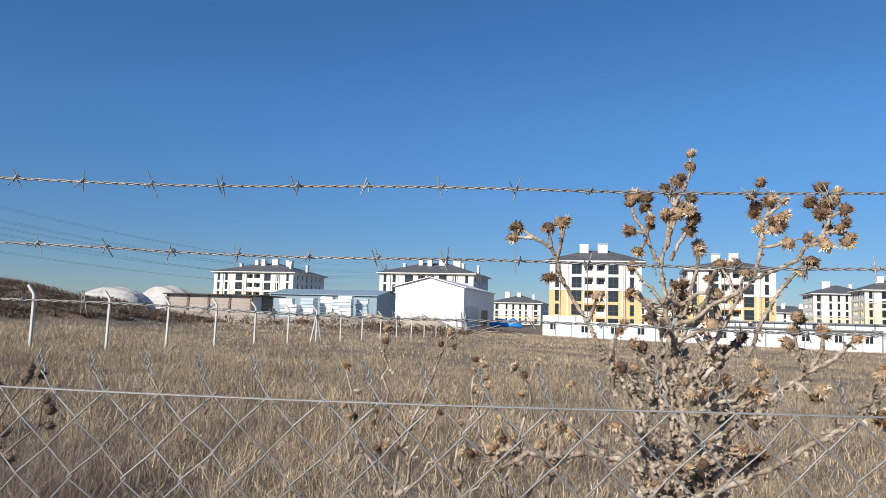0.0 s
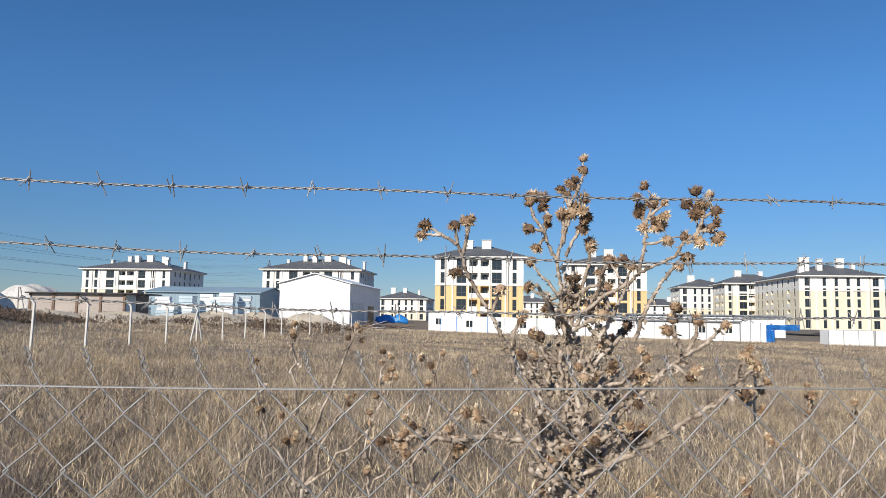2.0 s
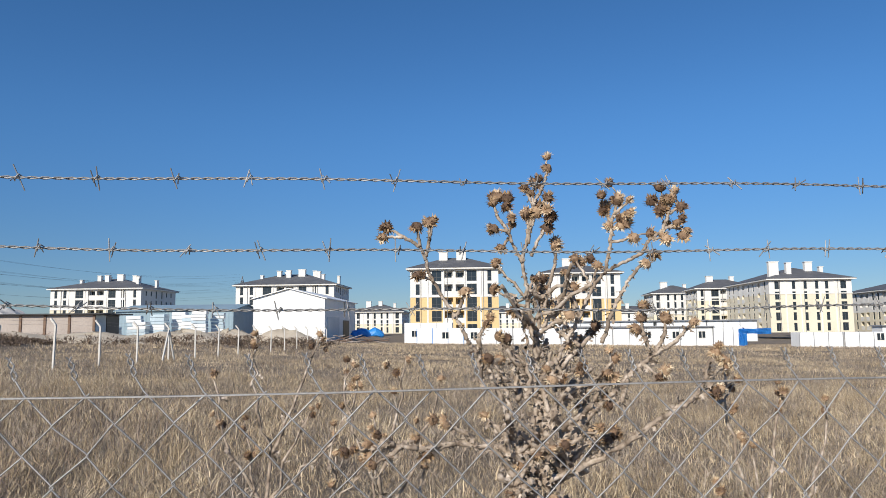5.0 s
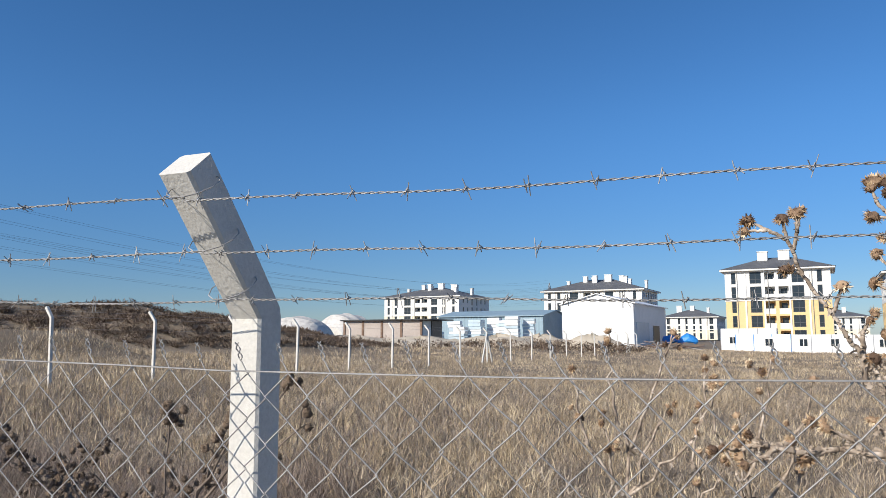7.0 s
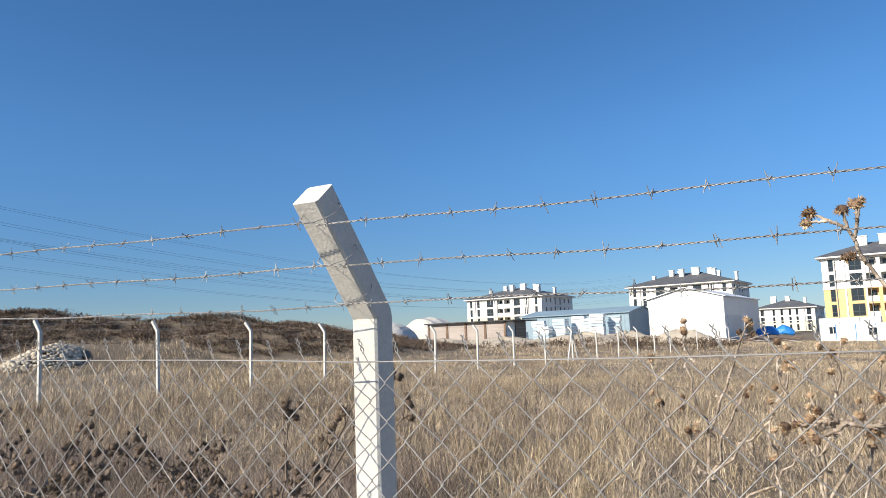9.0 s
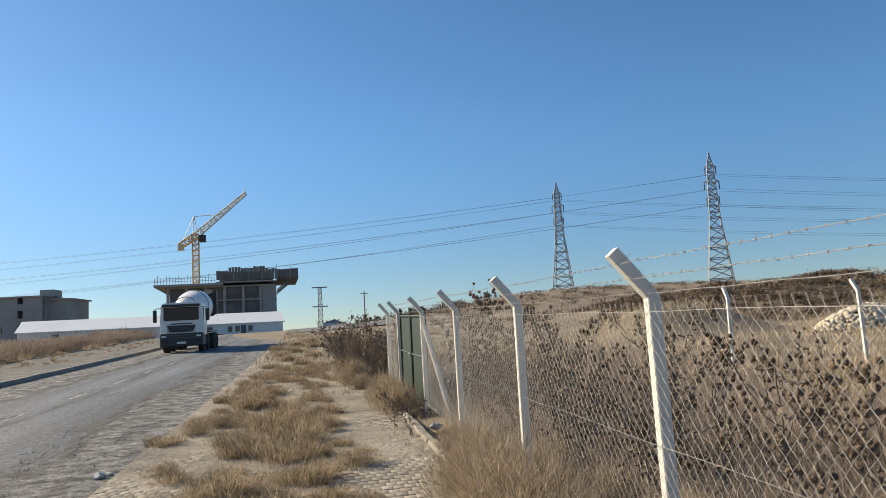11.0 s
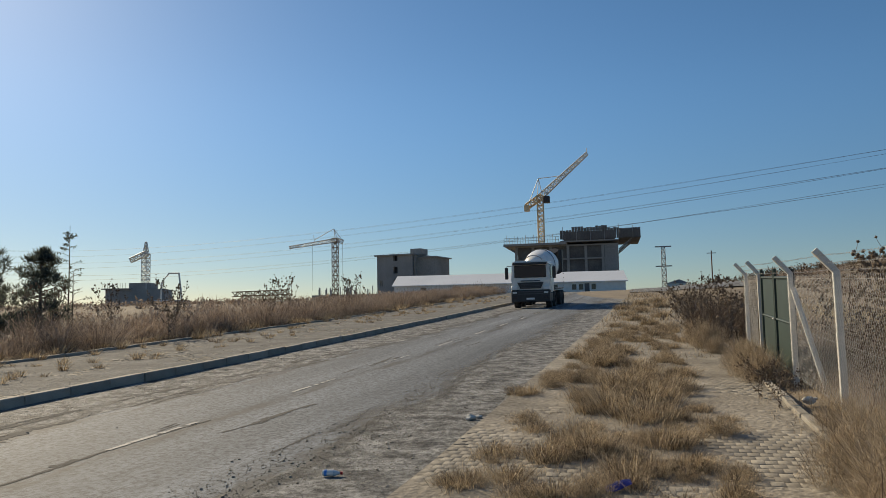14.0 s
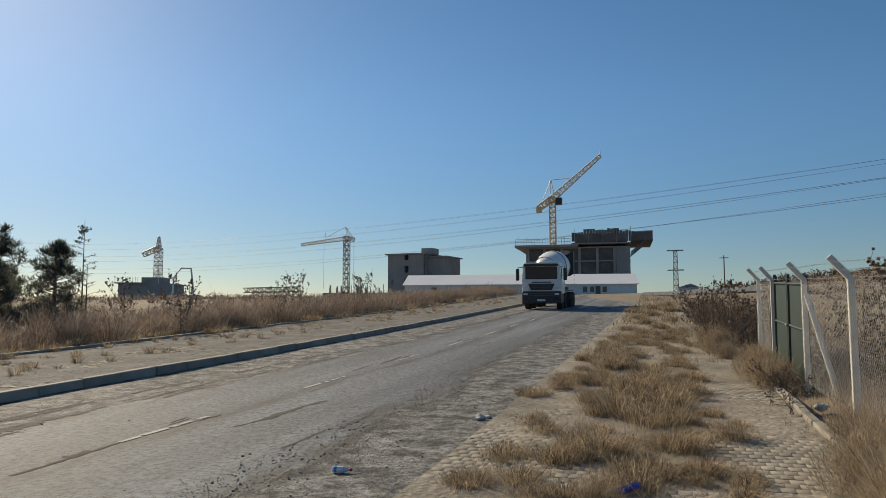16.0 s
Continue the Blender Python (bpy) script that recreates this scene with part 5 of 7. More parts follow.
crane = thing("tower_crane", yard(-83.8, 181.6, 4.2, 0), "pale tower crane with a level jib", "crane", "tower cranes")
bar_part("mast", lattice((0, 0, 0), (0, 0, 17.6), 1.4, 1.4, 14, 0.1), 0.09, M_RUST, crane)
bar_part("jib", lattice((0.8, 0.4, 17.2), (-11.0, -5.0, 15.2), 1.0, 0.6, 12, 0.1), 0.09, M_CRANEWHITE, crane)
bar_part("counter_jib", lattice((0.4, 0, 17.2), (2.0, 0.6, 16.6), 1.0, 1.0, 2, 0.1), 0.09, M_CRANEWHITE, crane)
bar_part("stay", [((0, 0, 17.6), (-0.4, 0, 20.2)), ((-0.4, 0, 20.2), (2.0, 0.6, 16.8)), ((-0.4, 0, 20.2), (-5.0, -2.3, 17.2)), ((-0.4, 0, 20.2), (0.8, 0, 17.3)), ((-5.0, -2.3, 16.6), (-5.2, -2.4, 18.4))], 0.08, M_CRANEWHITE, crane)
bar_part("hoist_rope", [((-5.5, -2.5, 16.2), (-5.5, -2.5, 3.5)), ((1.9, 0.5, 16.6), (1.9, 0.5, 4.0))], 0.035, M_CABLE, crane)

crane = thing("tower_crane", yard(-185.8, 236, 6.0, 0), "pale tower crane seen end on", "crane", "tower cranes")
bar_part("mast", lattice((0, 0, 0), (0, 0, 19.5), 2.2, 2.2, 12, 0.1), 0.16, M_CRANEWHITE, crane)
bar_part("jib", lattice((1.0, 0, 20.0), (-4.5, -3, 17.0), 1.8, 1.6, 5, 0.1), 0.17, M_CRANEWHITE, crane)
bar_part("head_frame", lattice((0, 0, 19.5), (0, 0, 24.0), 1.6, 0.5, 4, 0.1), 0.14, M_CRANEWHITE, crane)

slab = thing("concrete_foundation", yard(-91, 182, 4.0, 8), "low concrete slab with upright starter bars", "foundation")
part("slab", boxed(0, 19, 0, 9, 0, 2.6), M_GREY, slab)
for i in range(34):
    x, y = random.uniform(0.5, 18.5), random.uniform(0.5, 8.5)
    part("starter_bars", boxed(x - 0.09, x + 0.09, y - 0.09, y + 0.09, 2.604, 2.6 + random.uniform(1.2, 2.4)), M_STEEL, slab)

blk3 = thing("concrete_block", yard(-197, 228, 5.5, 25), "far grey concrete shell with a scaffold deck", "building")
part("body", boxed(0, 21, 0, 14, 0, 6.6), M_GREY, blk3)
part("upper_storey", boxed(8, 16, 1, 12, 6.604, 9.0), M_GREY, blk3)
part("deck", boxed(-1.4, 9, -0.8, 13, 6.61, 7.0), M_GREY, blk3)
for x in np.arange(-1, 8, 0.9):
    part("guard_post", boxed(x - 0.06, x + 0.06, -0.7, -0.58, 7.004, 9.0), M_STEEL, blk3)

pump = thing("concrete_pump", yard(-118, 158, 3.2, 0), "concrete pump with a folded boom", "pump")
bm = bmesh.new()
tube(bm, [(-3.0, 0, 1.0), (-2.6, 0, 7.0), (-0.5, 0, 9.3), (2.4, 0, 9.2), (3.0, 0, 5.0), (3.2, 0, 2.5)], 0.22, 6)
part("boom", bm, M_CRANEWHITE, pump)
part("body", boxed(-5, 5, -1, 1, 0.4, 2.6, bevel=0.1), M_BLUESHEET, pump)

girder = thing("lattice_girder", yard(-72, 112, 3.9, 12), "rusty lattice girders lying on trestles", "girder")
bar_part("girder", np.concatenate([lattice((0, 0, 1.4), (9.6, 0, 1.6), 0.8, 0.8, 12, 0.1), lattice((1, 2, 0.8), (9, 2, 0.8), 0.8, 0.8, 10, 0.1)]), 0.06, M_RUST, girder)
for x in (1, 6, 11):
    part("trestle", boxed(x - 0.2, x + 0.2, -0.4, 2.4, -2.8, 0.28), M_RUST, girder)

for (x, y, z, w, d, h, mt) in ((-112, 150, 2.6, 16, 8, 2.2, M_BLUESHEET), (-92, 150, 2.6, 12, 6, 2.0, M_GREY), (-140, 170, 2.8, 22, 9, 2.6, M_GREY), (-76, 160, 3.0, 9, 6, 1.9, M_GREY)):
    sh = thing("site_shed", yard(x, y, z, 20), "low far shed on the building site", "shed", "far sheds")
    part("wall", boxed(0, w, 0, d, 0, h), mt, sh)
    part("roof", boxed(-0.3, w + 0.3, -0.3, d + 0.3, h + 0.004, h + 0.25), M_STEEL, sh)

# ---- pylons and cables ----


def pylon(x, y, z, h, w, arms, label, turn):
    """A lattice pylon: spread legs below, a slim body, three levels of short cross-arms with insulators."""
    top = thing("pylon", pose(x, y, z, 0, 0, turn), label, "pylon", "pylons")
    bar_part("leg_frame", lattice((0, 0, 0), (0, 0, h * 0.52), w, w * 0.40, 7, 0.1), 0.10, M_STEEL, top)
    bar_part("body", lattice((0, 0, h * 0.52), (0, 0, h * 0.9), w * 0.40, w * 0.24, 9, 0.1), 0.085, M_STEEL, top)
    bar_part("peak", lattice((0, 0, h * 0.9), (0, 0, h), w * 0.24, 0.1, 3, 0.1), 0.07, M_STEEL, top)
    ends = []
    for t, reach in arms:
        for s in (-1, 1):
            a, b = np.array([0, s * 0.3, h * t]), np.array([0, s * reach, h * t + 0.3])
            bar_part("cross_arm", [(a, b), (a + [0.5, 0, 0.9], b), (a + [-0.5, 0, 0.9], b), (a + [0.4, 0, 0], b), (a + [-0.4, 0, 0], b)], 0.07, M_STEEL, top)
            bm = bmesh.new()
            tube(bm, [tuple(b), tuple(b - np.array([0, 0, 1.7]))], 0.11, 6)
            part("insulator", bm, M_FRAME, top)
            ends.append(Matrix(top.matrix_basis) @ Vector(b - np.array([0, 0, 1.7])))
    return ends


LV = ((0.66, 1.25), (0.775, 1.5), (0.885, 1.1))
endsA = pylon(62, 178, 11.2, 29.0, 5.0, LV, "tall slim lattice power pylon on the hill", 62)
endsB = pylon(83, 140, 8.6, 29.2, 5.2, LV, "lattice power pylon with hanging insulators", 62)
endsL = pylon(-420, 345, 2.0, 46.0, 6.0, ((0.60, 2.3), (0.75, 2.5), (0.90, 1.9)), "distant lattice power pylon", 62)
endsR = pylon(420, 60, 2.0, 30.0, 5.2, LV, "far lattice power pylon beyond the fields", 62)


def span(p, q, sag, n=40):
    t = np.linspace(0, 1, n + 1)[:, None]
    a, b = np.array(p), np.array(q)
    pts = a + (b - a) * t
    pts[:, 2] -= sag * 4 * t[:, 0] * (1 - t[:, 0])
    return np.stack([pts[:-1], pts[1:]], 1)


for ends, far_ends, sag in ((endsA, endsL, 10), (endsB, endsL, 11), (endsA, endsR, 10), (endsB, endsR, 9)):
    for i, (p, q) in enumerate(zip(ends, far_ends)):
        off = Vector((0, 0, (0.0 if ends is endsA else 4.6) + 1.5 * (i % 2)))
        bm = bmesh.new()
        line = span(p, q + off, sag + 0.8 * (i % 2))
        tube(bm, [tuple(line[0][0])] + [tuple(k[1]) for k in line], 0.019, 4)
        tagged(part("power_cable", bm, M_CABLE), "thin dark overhead power cable", "cable", "power cables")

for x, y, z, h in ((0.8, 185, 6.0, 12.5),):
    top = thing("mast_tower", yard(x, y, z - 2.5), "small lattice mast with equipment platforms", "mast", "small masts")
    bar_part("lattice", lattice((0, 0, 0), (0, 0, h), 1.3, 0.8, 9, 0.1), 0.08, M_STEEL, top)
    for zz in (h * 0.62, h):
        part("platform", boxed(-1.9, 1.9, -0.3, 0.3, zz, zz + 0.25), M_STEEL, top)

pole = thing("utility_pole", yard(14.0, 215, 4.0), "thin far wooden pole with a short crossbar", "pole")
bm = bmesh.new()
tube(bm, [(0, 0, 0), (0, 0, 12.8)], [0.2, 0.14], 8)
part("shaft", bm, M_RUST, pole)
part("crossbar", boxed(-1.2, 1.2, -0.08, 0.08, 12.0, 12.2), M_STEEL, pole)

# ---- thistles ----
def head_mesh(name, r, seed, open_=1.0):
    """A dried flower head: a rounded cup covered in bracts, with spines flaring out of it."""
    g = np.random.default_rng(seed)
    bm = bmesh.new()
    bmesh.ops.create_icosphere(bm, subdivisions=2, radius=r)
    for v in bm.verts:
        v.co.z = v.co.z * (1.05 if v.co.z < 0 else 0.45) + r * 0.3
        v.co *= g.uniform(0.88, 1.1)
    for i in range(64):
        # bracts: short and pressed to the cup below, long and flaring round the rim, upright inside
        a, k = g.uniform(0, 6.283), g.random()
        t = 2.3 - 1.9 * k if k < 0.75 else g.uniform(0.1, 0.5)
        d = Vector((math.sin(t) * math.cos(a), math.sin(t) * math.sin(a), math.cos(t)))
        o = Vector((0, 0, r * 0.3)) + Vector((d.x, d.y, d.z * (1.0 if d.z < 0 else 0.45))) * r * 0.85
        way = (d + Vector((0, 0, 0.15 + 0.5 * open_ * g.random()))).normalized()
        tip = o + way * r * (g.uniform(0.45, 0.8) if t > 1.6 else g.uniform(0.6, 1.0))
        s = d.cross(Vector((0.3, 0.5, 0.8))).normalized() * r * 0.17
        u = d.cross(s).normalized() * r * 0.10
        q = [bm.verts.new(o + k2) for k2 in (s, u, -s)] + [bm.verts.new(tip)]
        for k2 in ((0, 1, 3), (1, 2, 3), (2, 0, 3)):
            bm.faces.new([q[i2] for i2 in k2]).material_index = 1 if t < 1.7 else 0
    me = bpy.data.meshes.new(name)
    bm.to_mesh(me)
    bm.free()
    return me


HEADS = [head_mesh("flower_head", 0.0165, s, o) for s, o in ((1, 1.0), (2, 0.4), (3, 1.6), (6, 0.1))]
SMALL = [head_mesh("flower_head", 0.017, s) for s in (4, 5)]
for me in HEADS:
    me.materials.append(M_CUP)
    me.materials.append(M_HEAD)
for me in SMALL:
    me.materials.append(M_DARKHEAD)
    me.materials.append(M_DARKHEAD)


SMALL_DATA = [(np.array([v.co[:] for v in me.vertices]), np.array([p.vertices[:] for p in me.polygons])) for me in SMALL]


def curve(a, b, bend, n, g, jitter):
    """A bowed and slightly crooked line of points from a to b."""
    a, b = Vector(a), Vector(b)
    out = []
    for i in range(n + 1):
        t = i / n
        p = a.lerp(b, t) + Vector(bend) * (4 * t * (1 - t))
        if 0 < i < n:
            p += Vector(g.normal(0, jitter, 3))
        out.append(p)
    return out


def ragged_leaf(bm, p, d, size, g):
    """A curled dry leaf with spiny edges."""
    d = Vector(d).normalized()
    s = d.cross(Vector((g.uniform(-1, 1), g.uniform(-1, 1), 1))).normalized()
    n = d.cross(s)
    left, right, q = [], [], Vector(p)
    for i in range(6):
        w = size * 0.22 * math.sin(0.35 + i * 0.55) * (1.35 if i % 2 else 0.45)
        left.append(bm.verts.new(q + s * w + n * w * 0.5))
        right.append(bm.verts.new(q - s * w + n * w * 0.4))
        d = (d + Vector((0, 0, -0.16)) + n * g.uniform(-0.3, 0.3)).normalized()
        q = q + d * size / 5
    for i in range(5):
        bm.faces.new((left[i], right[i], right[i + 1], left[i + 1]))


def thistle(m, base, trunk_top, limbs, stem_mat, heads, g, label, name="thistle", r0=0.014, leaf=0.07, twigs=(3, 6), leafy=1.0, spread=0.13, low=1.0, straight=False, bloom=1.0):
    """A dried thistle: a stout stem, limbs to the given tips, each dividing into short twigs that carry heads."""
    top = thing(name, m, label, "thistle", "dried thistles")
    bm, lf = bmesh.new(), bmesh.new()
    trunk = curve(base, trunk_top, (0.02, 0.03, 0), 8, g, 0.012)
    tube(bm, trunk, list(np.linspace(r0, r0 * 0.55, 9)), 7)
    spots = []
    for start, tip, bend, *inner in limbs:
        a = trunk[min(8, max(0, round(start * low * 8)))] if isinstance(start, float) else Vector(start)
        L = (Vector(tip) - a).length
        line = curve(a, tip, bend, 9, g, min(0.008, 0.02 * L) if straight else 0.008)
        thick = 0.44 + 0.5 * max(0.0, 1.9 - a.z) if straight else 0.6
        tube(bm, line, list(np.linspace(r0 * thick, r0 * (thick * 0.9 if inner else 0.26), 10)), 6)
        n = 0 if inner else int(g.integers(*twigs))
        for j in range(n):
            i = int(g.integers(6, 10)) if j else 9
            o = line[i]
            d = (line[i] - line[i - 1]).normalized()
            d = (d + Vector(g.normal(0, 0.55, 3)) + Vector((0, 0, 0.5))).normalized()
            e = o + d * g.uniform(0.35, 1.0) * spread if j else o + d * (0.004 if straight else 0.03)
            tw = curve(o, e, (0, 0, 0.006), 3, g, 0.004)
            tube(bm, tw, list(np.linspace(r0 * 0.26, r0 * 0.17, 4)), 5)
            spots.append((e, (tw[-1] - tw[-2]).normalized()))
            if g.random() < (0.12 if straight else 0.45):
                e2 = tw[1] + (d + Vector(g.normal(0, 0.7, 3)) + Vector((0, 0, 0.4))).normalized() * 0.05
                tube(bm, [tw[1], (tw[1] + e2) / 2 + Vector((0, 0, 0.004)), e2], r0 * 0.17, 5)
                spots.append((e2, (e2 - tw[1]).normalized()))
        for i in range(1, 9):
            for _ in range(int(leafy * (min(1.0, L / 0.1) * min(1.0, max(0.5, 4.1 - 1.9 * a.z)) if straight else 1.0) + g.random() * 0.9)):
                ragged_leaf(lf, line[i], Vector(g.normal(0, 1, 3)) + Vector((0, 0, 0.2)), leaf * g.uniform(0.4, 1.1) * (min(1.0, max(0.45, 3.2 - 1.35 * a.z)) if straight else 1.0), g)
    for p in trunk[2:]:
        for _ in range(int(4 * leafy)):
            ragged_leaf(lf, p, Vector(g.normal(0, 1, 3)) * Vector((1, 1, 0.3)), leaf * g.uniform(0.7, 1.7), g)
    part("stem", bm, stem_mat, top, sm=True)
    me = bpy.data.meshes.new("dry_leaves")
    lf.to_mesh(me)
    lf.free()
    tagged(link("dry_leaves", me, stem_mat, top), kind="stuff")
    if heads is SMALL:
        V, F, off = [], [], 0
        for i, (p, d) in enumerate(spots):
            q = np.array(Matrix.Translation(p) @ d.to_track_quat("Z", "Y").to_matrix().to_4x4() @ Matrix.Scale(float(g.uniform(0.8, 1.35)), 4))
            hv, hf = SMALL_DATA[i % 2]
            V.append(hv @ q[:3, :3].T + q[:3, 3])
            F.append(hf + off)
            off += len(hv)
        tagged(link("dry_bloom", fast("dry_bloom", np.concatenate(V), np.concatenate(F)), M_DARKHEAD, top), kind="stuff")
        return top
    for i, (p, d) in enumerate(spots):
        q = d.to_track_quat("Z", "Y").to_matrix().to_4x4()
        link("flower_head", heads[i % len(heads)], None, top, m=Matrix.Translation(p) @ q @ Matrix.Scale(float(g.uniform(0.75, 1.2)) * bloom, 4))
    return top


g = np.random.default_rng(11)
z0 = float(ground(1.1, -1.8))


def forked(y, z):
    """A point of the tall thistle, which grows in one leaning, flattened fan."""
    return (1.05 + 0.33 * min(0.0, y + 1.85) + 0.02 * math.sin(17 * y + 11 * z), y, z)


# limbs of the tall thistle: each a chain of forks (across, height) that ends in a flower head
LEFT = [((-1.75, 1.51), (-1.68, 1.69), (-1.62, 1.76), (-1.58, 1.84), (-1.54, 1.91), (-1.5, 1.98), (-1.49, 2.02), (-1.47, 2.06), (-1.42, 2.09), (-1.37, 2.12)), ((-1.42, 2.09), (-1.36, 2.09)), ((-1.47, 2.06), (-1.46, 2.12)), ((-1.49, 2.03), (-1.5, 2.08), (-1.51, 2.14)), ((-1.5, 2.08), (-1.5, 2.13)), ((-1.58, 1.84), (-1.6, 1.89), (-1.61, 1.92)), ((-1.51, 1.96), (-1.48, 1.97)), ((-1.66, 1.64), (-1.65, 1.78), (-1.67, 1.82))]
CROWN = [((-1.84, 1.72), (-1.81, 1.89), (-1.79, 2.01), (-1.76, 2.07), (-1.75, 2.11), (-1.72, 2.16), (-1.71, 2.2)), ((-1.75, 2.09), (-1.73, 2.06)), ((-1.75, 2.11), (-1.71, 2.12)), ((-1.75, 2.1), (-1.76, 2.13)), ((-1.79, 2.01), (-1.81, 2.1), (-1.81, 2.16)), ((-1.81, 2.1), (-1.84, 2.17)), ((-1.77, 2.16), (-1.75, 2.19)), ((-1.81, 2.07), (-1.83, 2.19), (-1.86, 2.25), (-1.88, 2.31)), ((-1.83, 2.19), (-1.83, 2.23)), ((-1.83, 2.19), (-1.81, 2.25)), ((-1.86, 2.24), (-1.85, 2.26)), ((-1.82, 2.03), (-1.84, 2.08), (-1.87, 2.12)), ((-1.85, 2.09), (-1.88, 2.16)), ((-1.82, 1.79), (-1.88, 1.94), (-1.9, 2.01), (-1.9, 2.06)), ((-1.83, 1.86), (-1.77, 1.86)), ((-1.87, 1.89), (-1.87, 1.93))]
RIGHT = [((-1.86, 1.63), (-1.91, 1.75), (-1.96, 1.84), (-2.0, 1.93), (-2.04, 1.98), (-2.1, 2.01), (-2.14, 2.03), (-2.16, 2.07), (-2.2, 2.1), (-2.22, 2.15), (-2.22, 2.2)), ((-2.22, 2.15), (-2.25, 2.17)), ((-2.21, 2.15), (-2.2, 2.16)), ((-2.2, 2.1), (-2.24, 2.12)), ((-2.22, 2.11), (-2.27, 2.1)), ((-2.17, 2.07), (-2.2, 2.08)), ((-2.15, 2.04), (-2.17, 2.03)), ((-2.04, 1.98), (-2.06, 2.07), (-2.07, 2.14), (-2.09, 2.2)), ((-2.07, 2.13), (-2.05, 2.17)), ((-2.08, 2.16), (-2.12, 2.2)), ((-2.07, 2.15), (-2.12, 2.16)), ((-2.07, 2.09), (-2.06, 2.12)), ((-2.07, 2.11), (-2.09, 2.12)), ((-2.06, 2.07), (-2.12, 2.08)), ((-2.02, 1.76), (-2.06, 1.88), (-2.1, 1.95), (-2.13, 1.99), (-2.15, 2.0)), ((-2.0, 1.93), (-1.96, 2.02)), ((-2.0, 1.93), (-2.02, 2.0)), ((-1.96, 1.84), (-1.93, 1.98))]
SIDE_SHOOTS = [((-1.89, 1.45), (-2.0, 1.55), (-2.1, 1.66), (-2.17, 1.72), (-2.23, 1.76), (-2.28, 1.82)), ((-2.18, 1.73), (-2.21, 1.79), (-2.21, 1.83)), ((-2.17, 1.72), (-2.15, 1.78), (-2.14, 1.83)), ((-2.16, 1.77), (-2.13, 1.8)), ((-2.14, 1.7), (-2.18, 1.66)), ((-1.88, 1.33), (-2.08, 1.46), (-2.18, 1.54), (-2.27, 1.6), (-2.3, 1.65), (-2.36, 1.69)), ((-2.3, 1.65), (-2.31, 1.7), (-2.33, 1.73)), ((-2.27, 1.6), (-2.33, 1.61)), ((-2.0, 1.55), (-2.02, 1.66), (-2.06, 1.71)), ((-2.1, 1.65), (-2.08, 1.58), (-2.05, 1.57))]
LOW = [((-1.77, 1.34), (-1.69, 1.45), (-1.58, 1.46), (-1.46, 1.45), (-1.36, 1.47), (-1.34, 1.49)), ((-1.39, 1.47), (-1.27, 1.45)), ((-1.41, 1.46), (-1.33, 1.41)), ((-1.55, 1.46), (-1.49, 1.43)), ((-1.83, 1.37), (-1.74, 1.47), (-1.67, 1.54)), ((-1.75, 1.54), (-1.73, 1.65), (-1.72, 1.71)), ((-1.86, 1.55), (-1.84, 1.65), (-1.86, 1.68)), ((-1.92, 1.38), (-1.97, 1.45), (-2.03, 1.47)), ((-1.83, 1.27), (-1.76, 1.37), (-1.77, 1.39)), ((-1.89, 1.31), (-1.91, 1.41), (-1.88, 1.44))]
limbs = []
for chain in LEFT + CROWN + RIGHT + SIDE_SHOOTS + LOW:
    pts = [forked(*c) for c in chain]
    limbs += [(p, q, (0, 0, 0), True) for p, q in zip(pts, pts[1:-1])] + [(pts[-2], pts[-1], (0, 0, 0))]
for i in range(120):
    # short leafy shoots crowding the lower stem
    z = float(g.uniform(0.95, 1.9))
    y, a = -1.86 + float(g.normal(0, 0.035 + 0.12 * (1.9 - z))), float(g.uniform(-1.2, 1.2))
    L = float(g.uniform(0.06, 0.17))
    limbs.append((forked(y, z), (1.05 + float(g.normal(0, 0.09)), y + L * math.sin(a), z + L * math.cos(a)), (0, 0, 0)) + ((True,) if i % 3 else ()))
thistle(pose(0, 0, -0.018), (1.10, -1.88, z0), (1.06, -1.86, 1.66), limbs, M_STEM, HEADS, g, "tall pale dried thistle with brown spiny heads", r0=0.0135, leaf=0.036, twigs=(1, 3), leafy=2.6, spread=0.045, straight=True)
g = np.random.default_rng(12)
thistle(pose(0, 0, 0), (1.5, -1.02, float(ground(1.5, -1))), (1.52, -0.98, 1.35), [
    (1.0, (1.50, -1.14, 1.74), (0, 0, 0)), (1.0, (1.54, -0.92, 1.72), (0, 0.03, 0)), (0.9, (1.5, -0.78, 1.62), (0, 0.04, -0.03)), (0.9, (1.5, -1.28, 1.58), (0, -0.04, -0.03)), (0.85, (1.5, -1.12, 1.5), (0, 0, 0)), (0.8, (1.48, -0.9, 1.42), (0, 0, 0)), (0.7, (1.5, -1.3, 1.3), (0, -0.05, 0)),
], M_STEM, HEADS, g, "smaller dried thistle with brown heads", bloom=0.72, r0=0.0115, leaf=0.036, twigs=(3, 5), leafy=1.4, spread=0.07)
g = np.random.default_rng(13)
thistle(pose(0, 0, 0), (1.3, -1.30, float(ground(1.3, -1.3))), (1.3, -1.36, 1.25), [
    (1.0, (1.30, -1.44, 1.66), (0, 0, 0)), (1.0, (1.34, -1.24, 1.62), (0, 0.03, 0)), (0.9, (1.26, -1.55, 1.6), (0, -0.03, 0)), (0.9, (1.3, -1.34, 1.48), (0, 0, 0)), (0.8, (1.3, -1.2, 1.42), (0, 0.05, 0)), (0.7, (1.2, -1.5, 1.4), (0, -0.04, 0)),
], M_STEM, HEADS, g, "small dried thistle beside the tall one", bloom=0.72, r0=0.0115, leaf=0.036, twigs=(2, 5), leafy=1.4, spread=0.08)
g = np.random.default_rng(14)
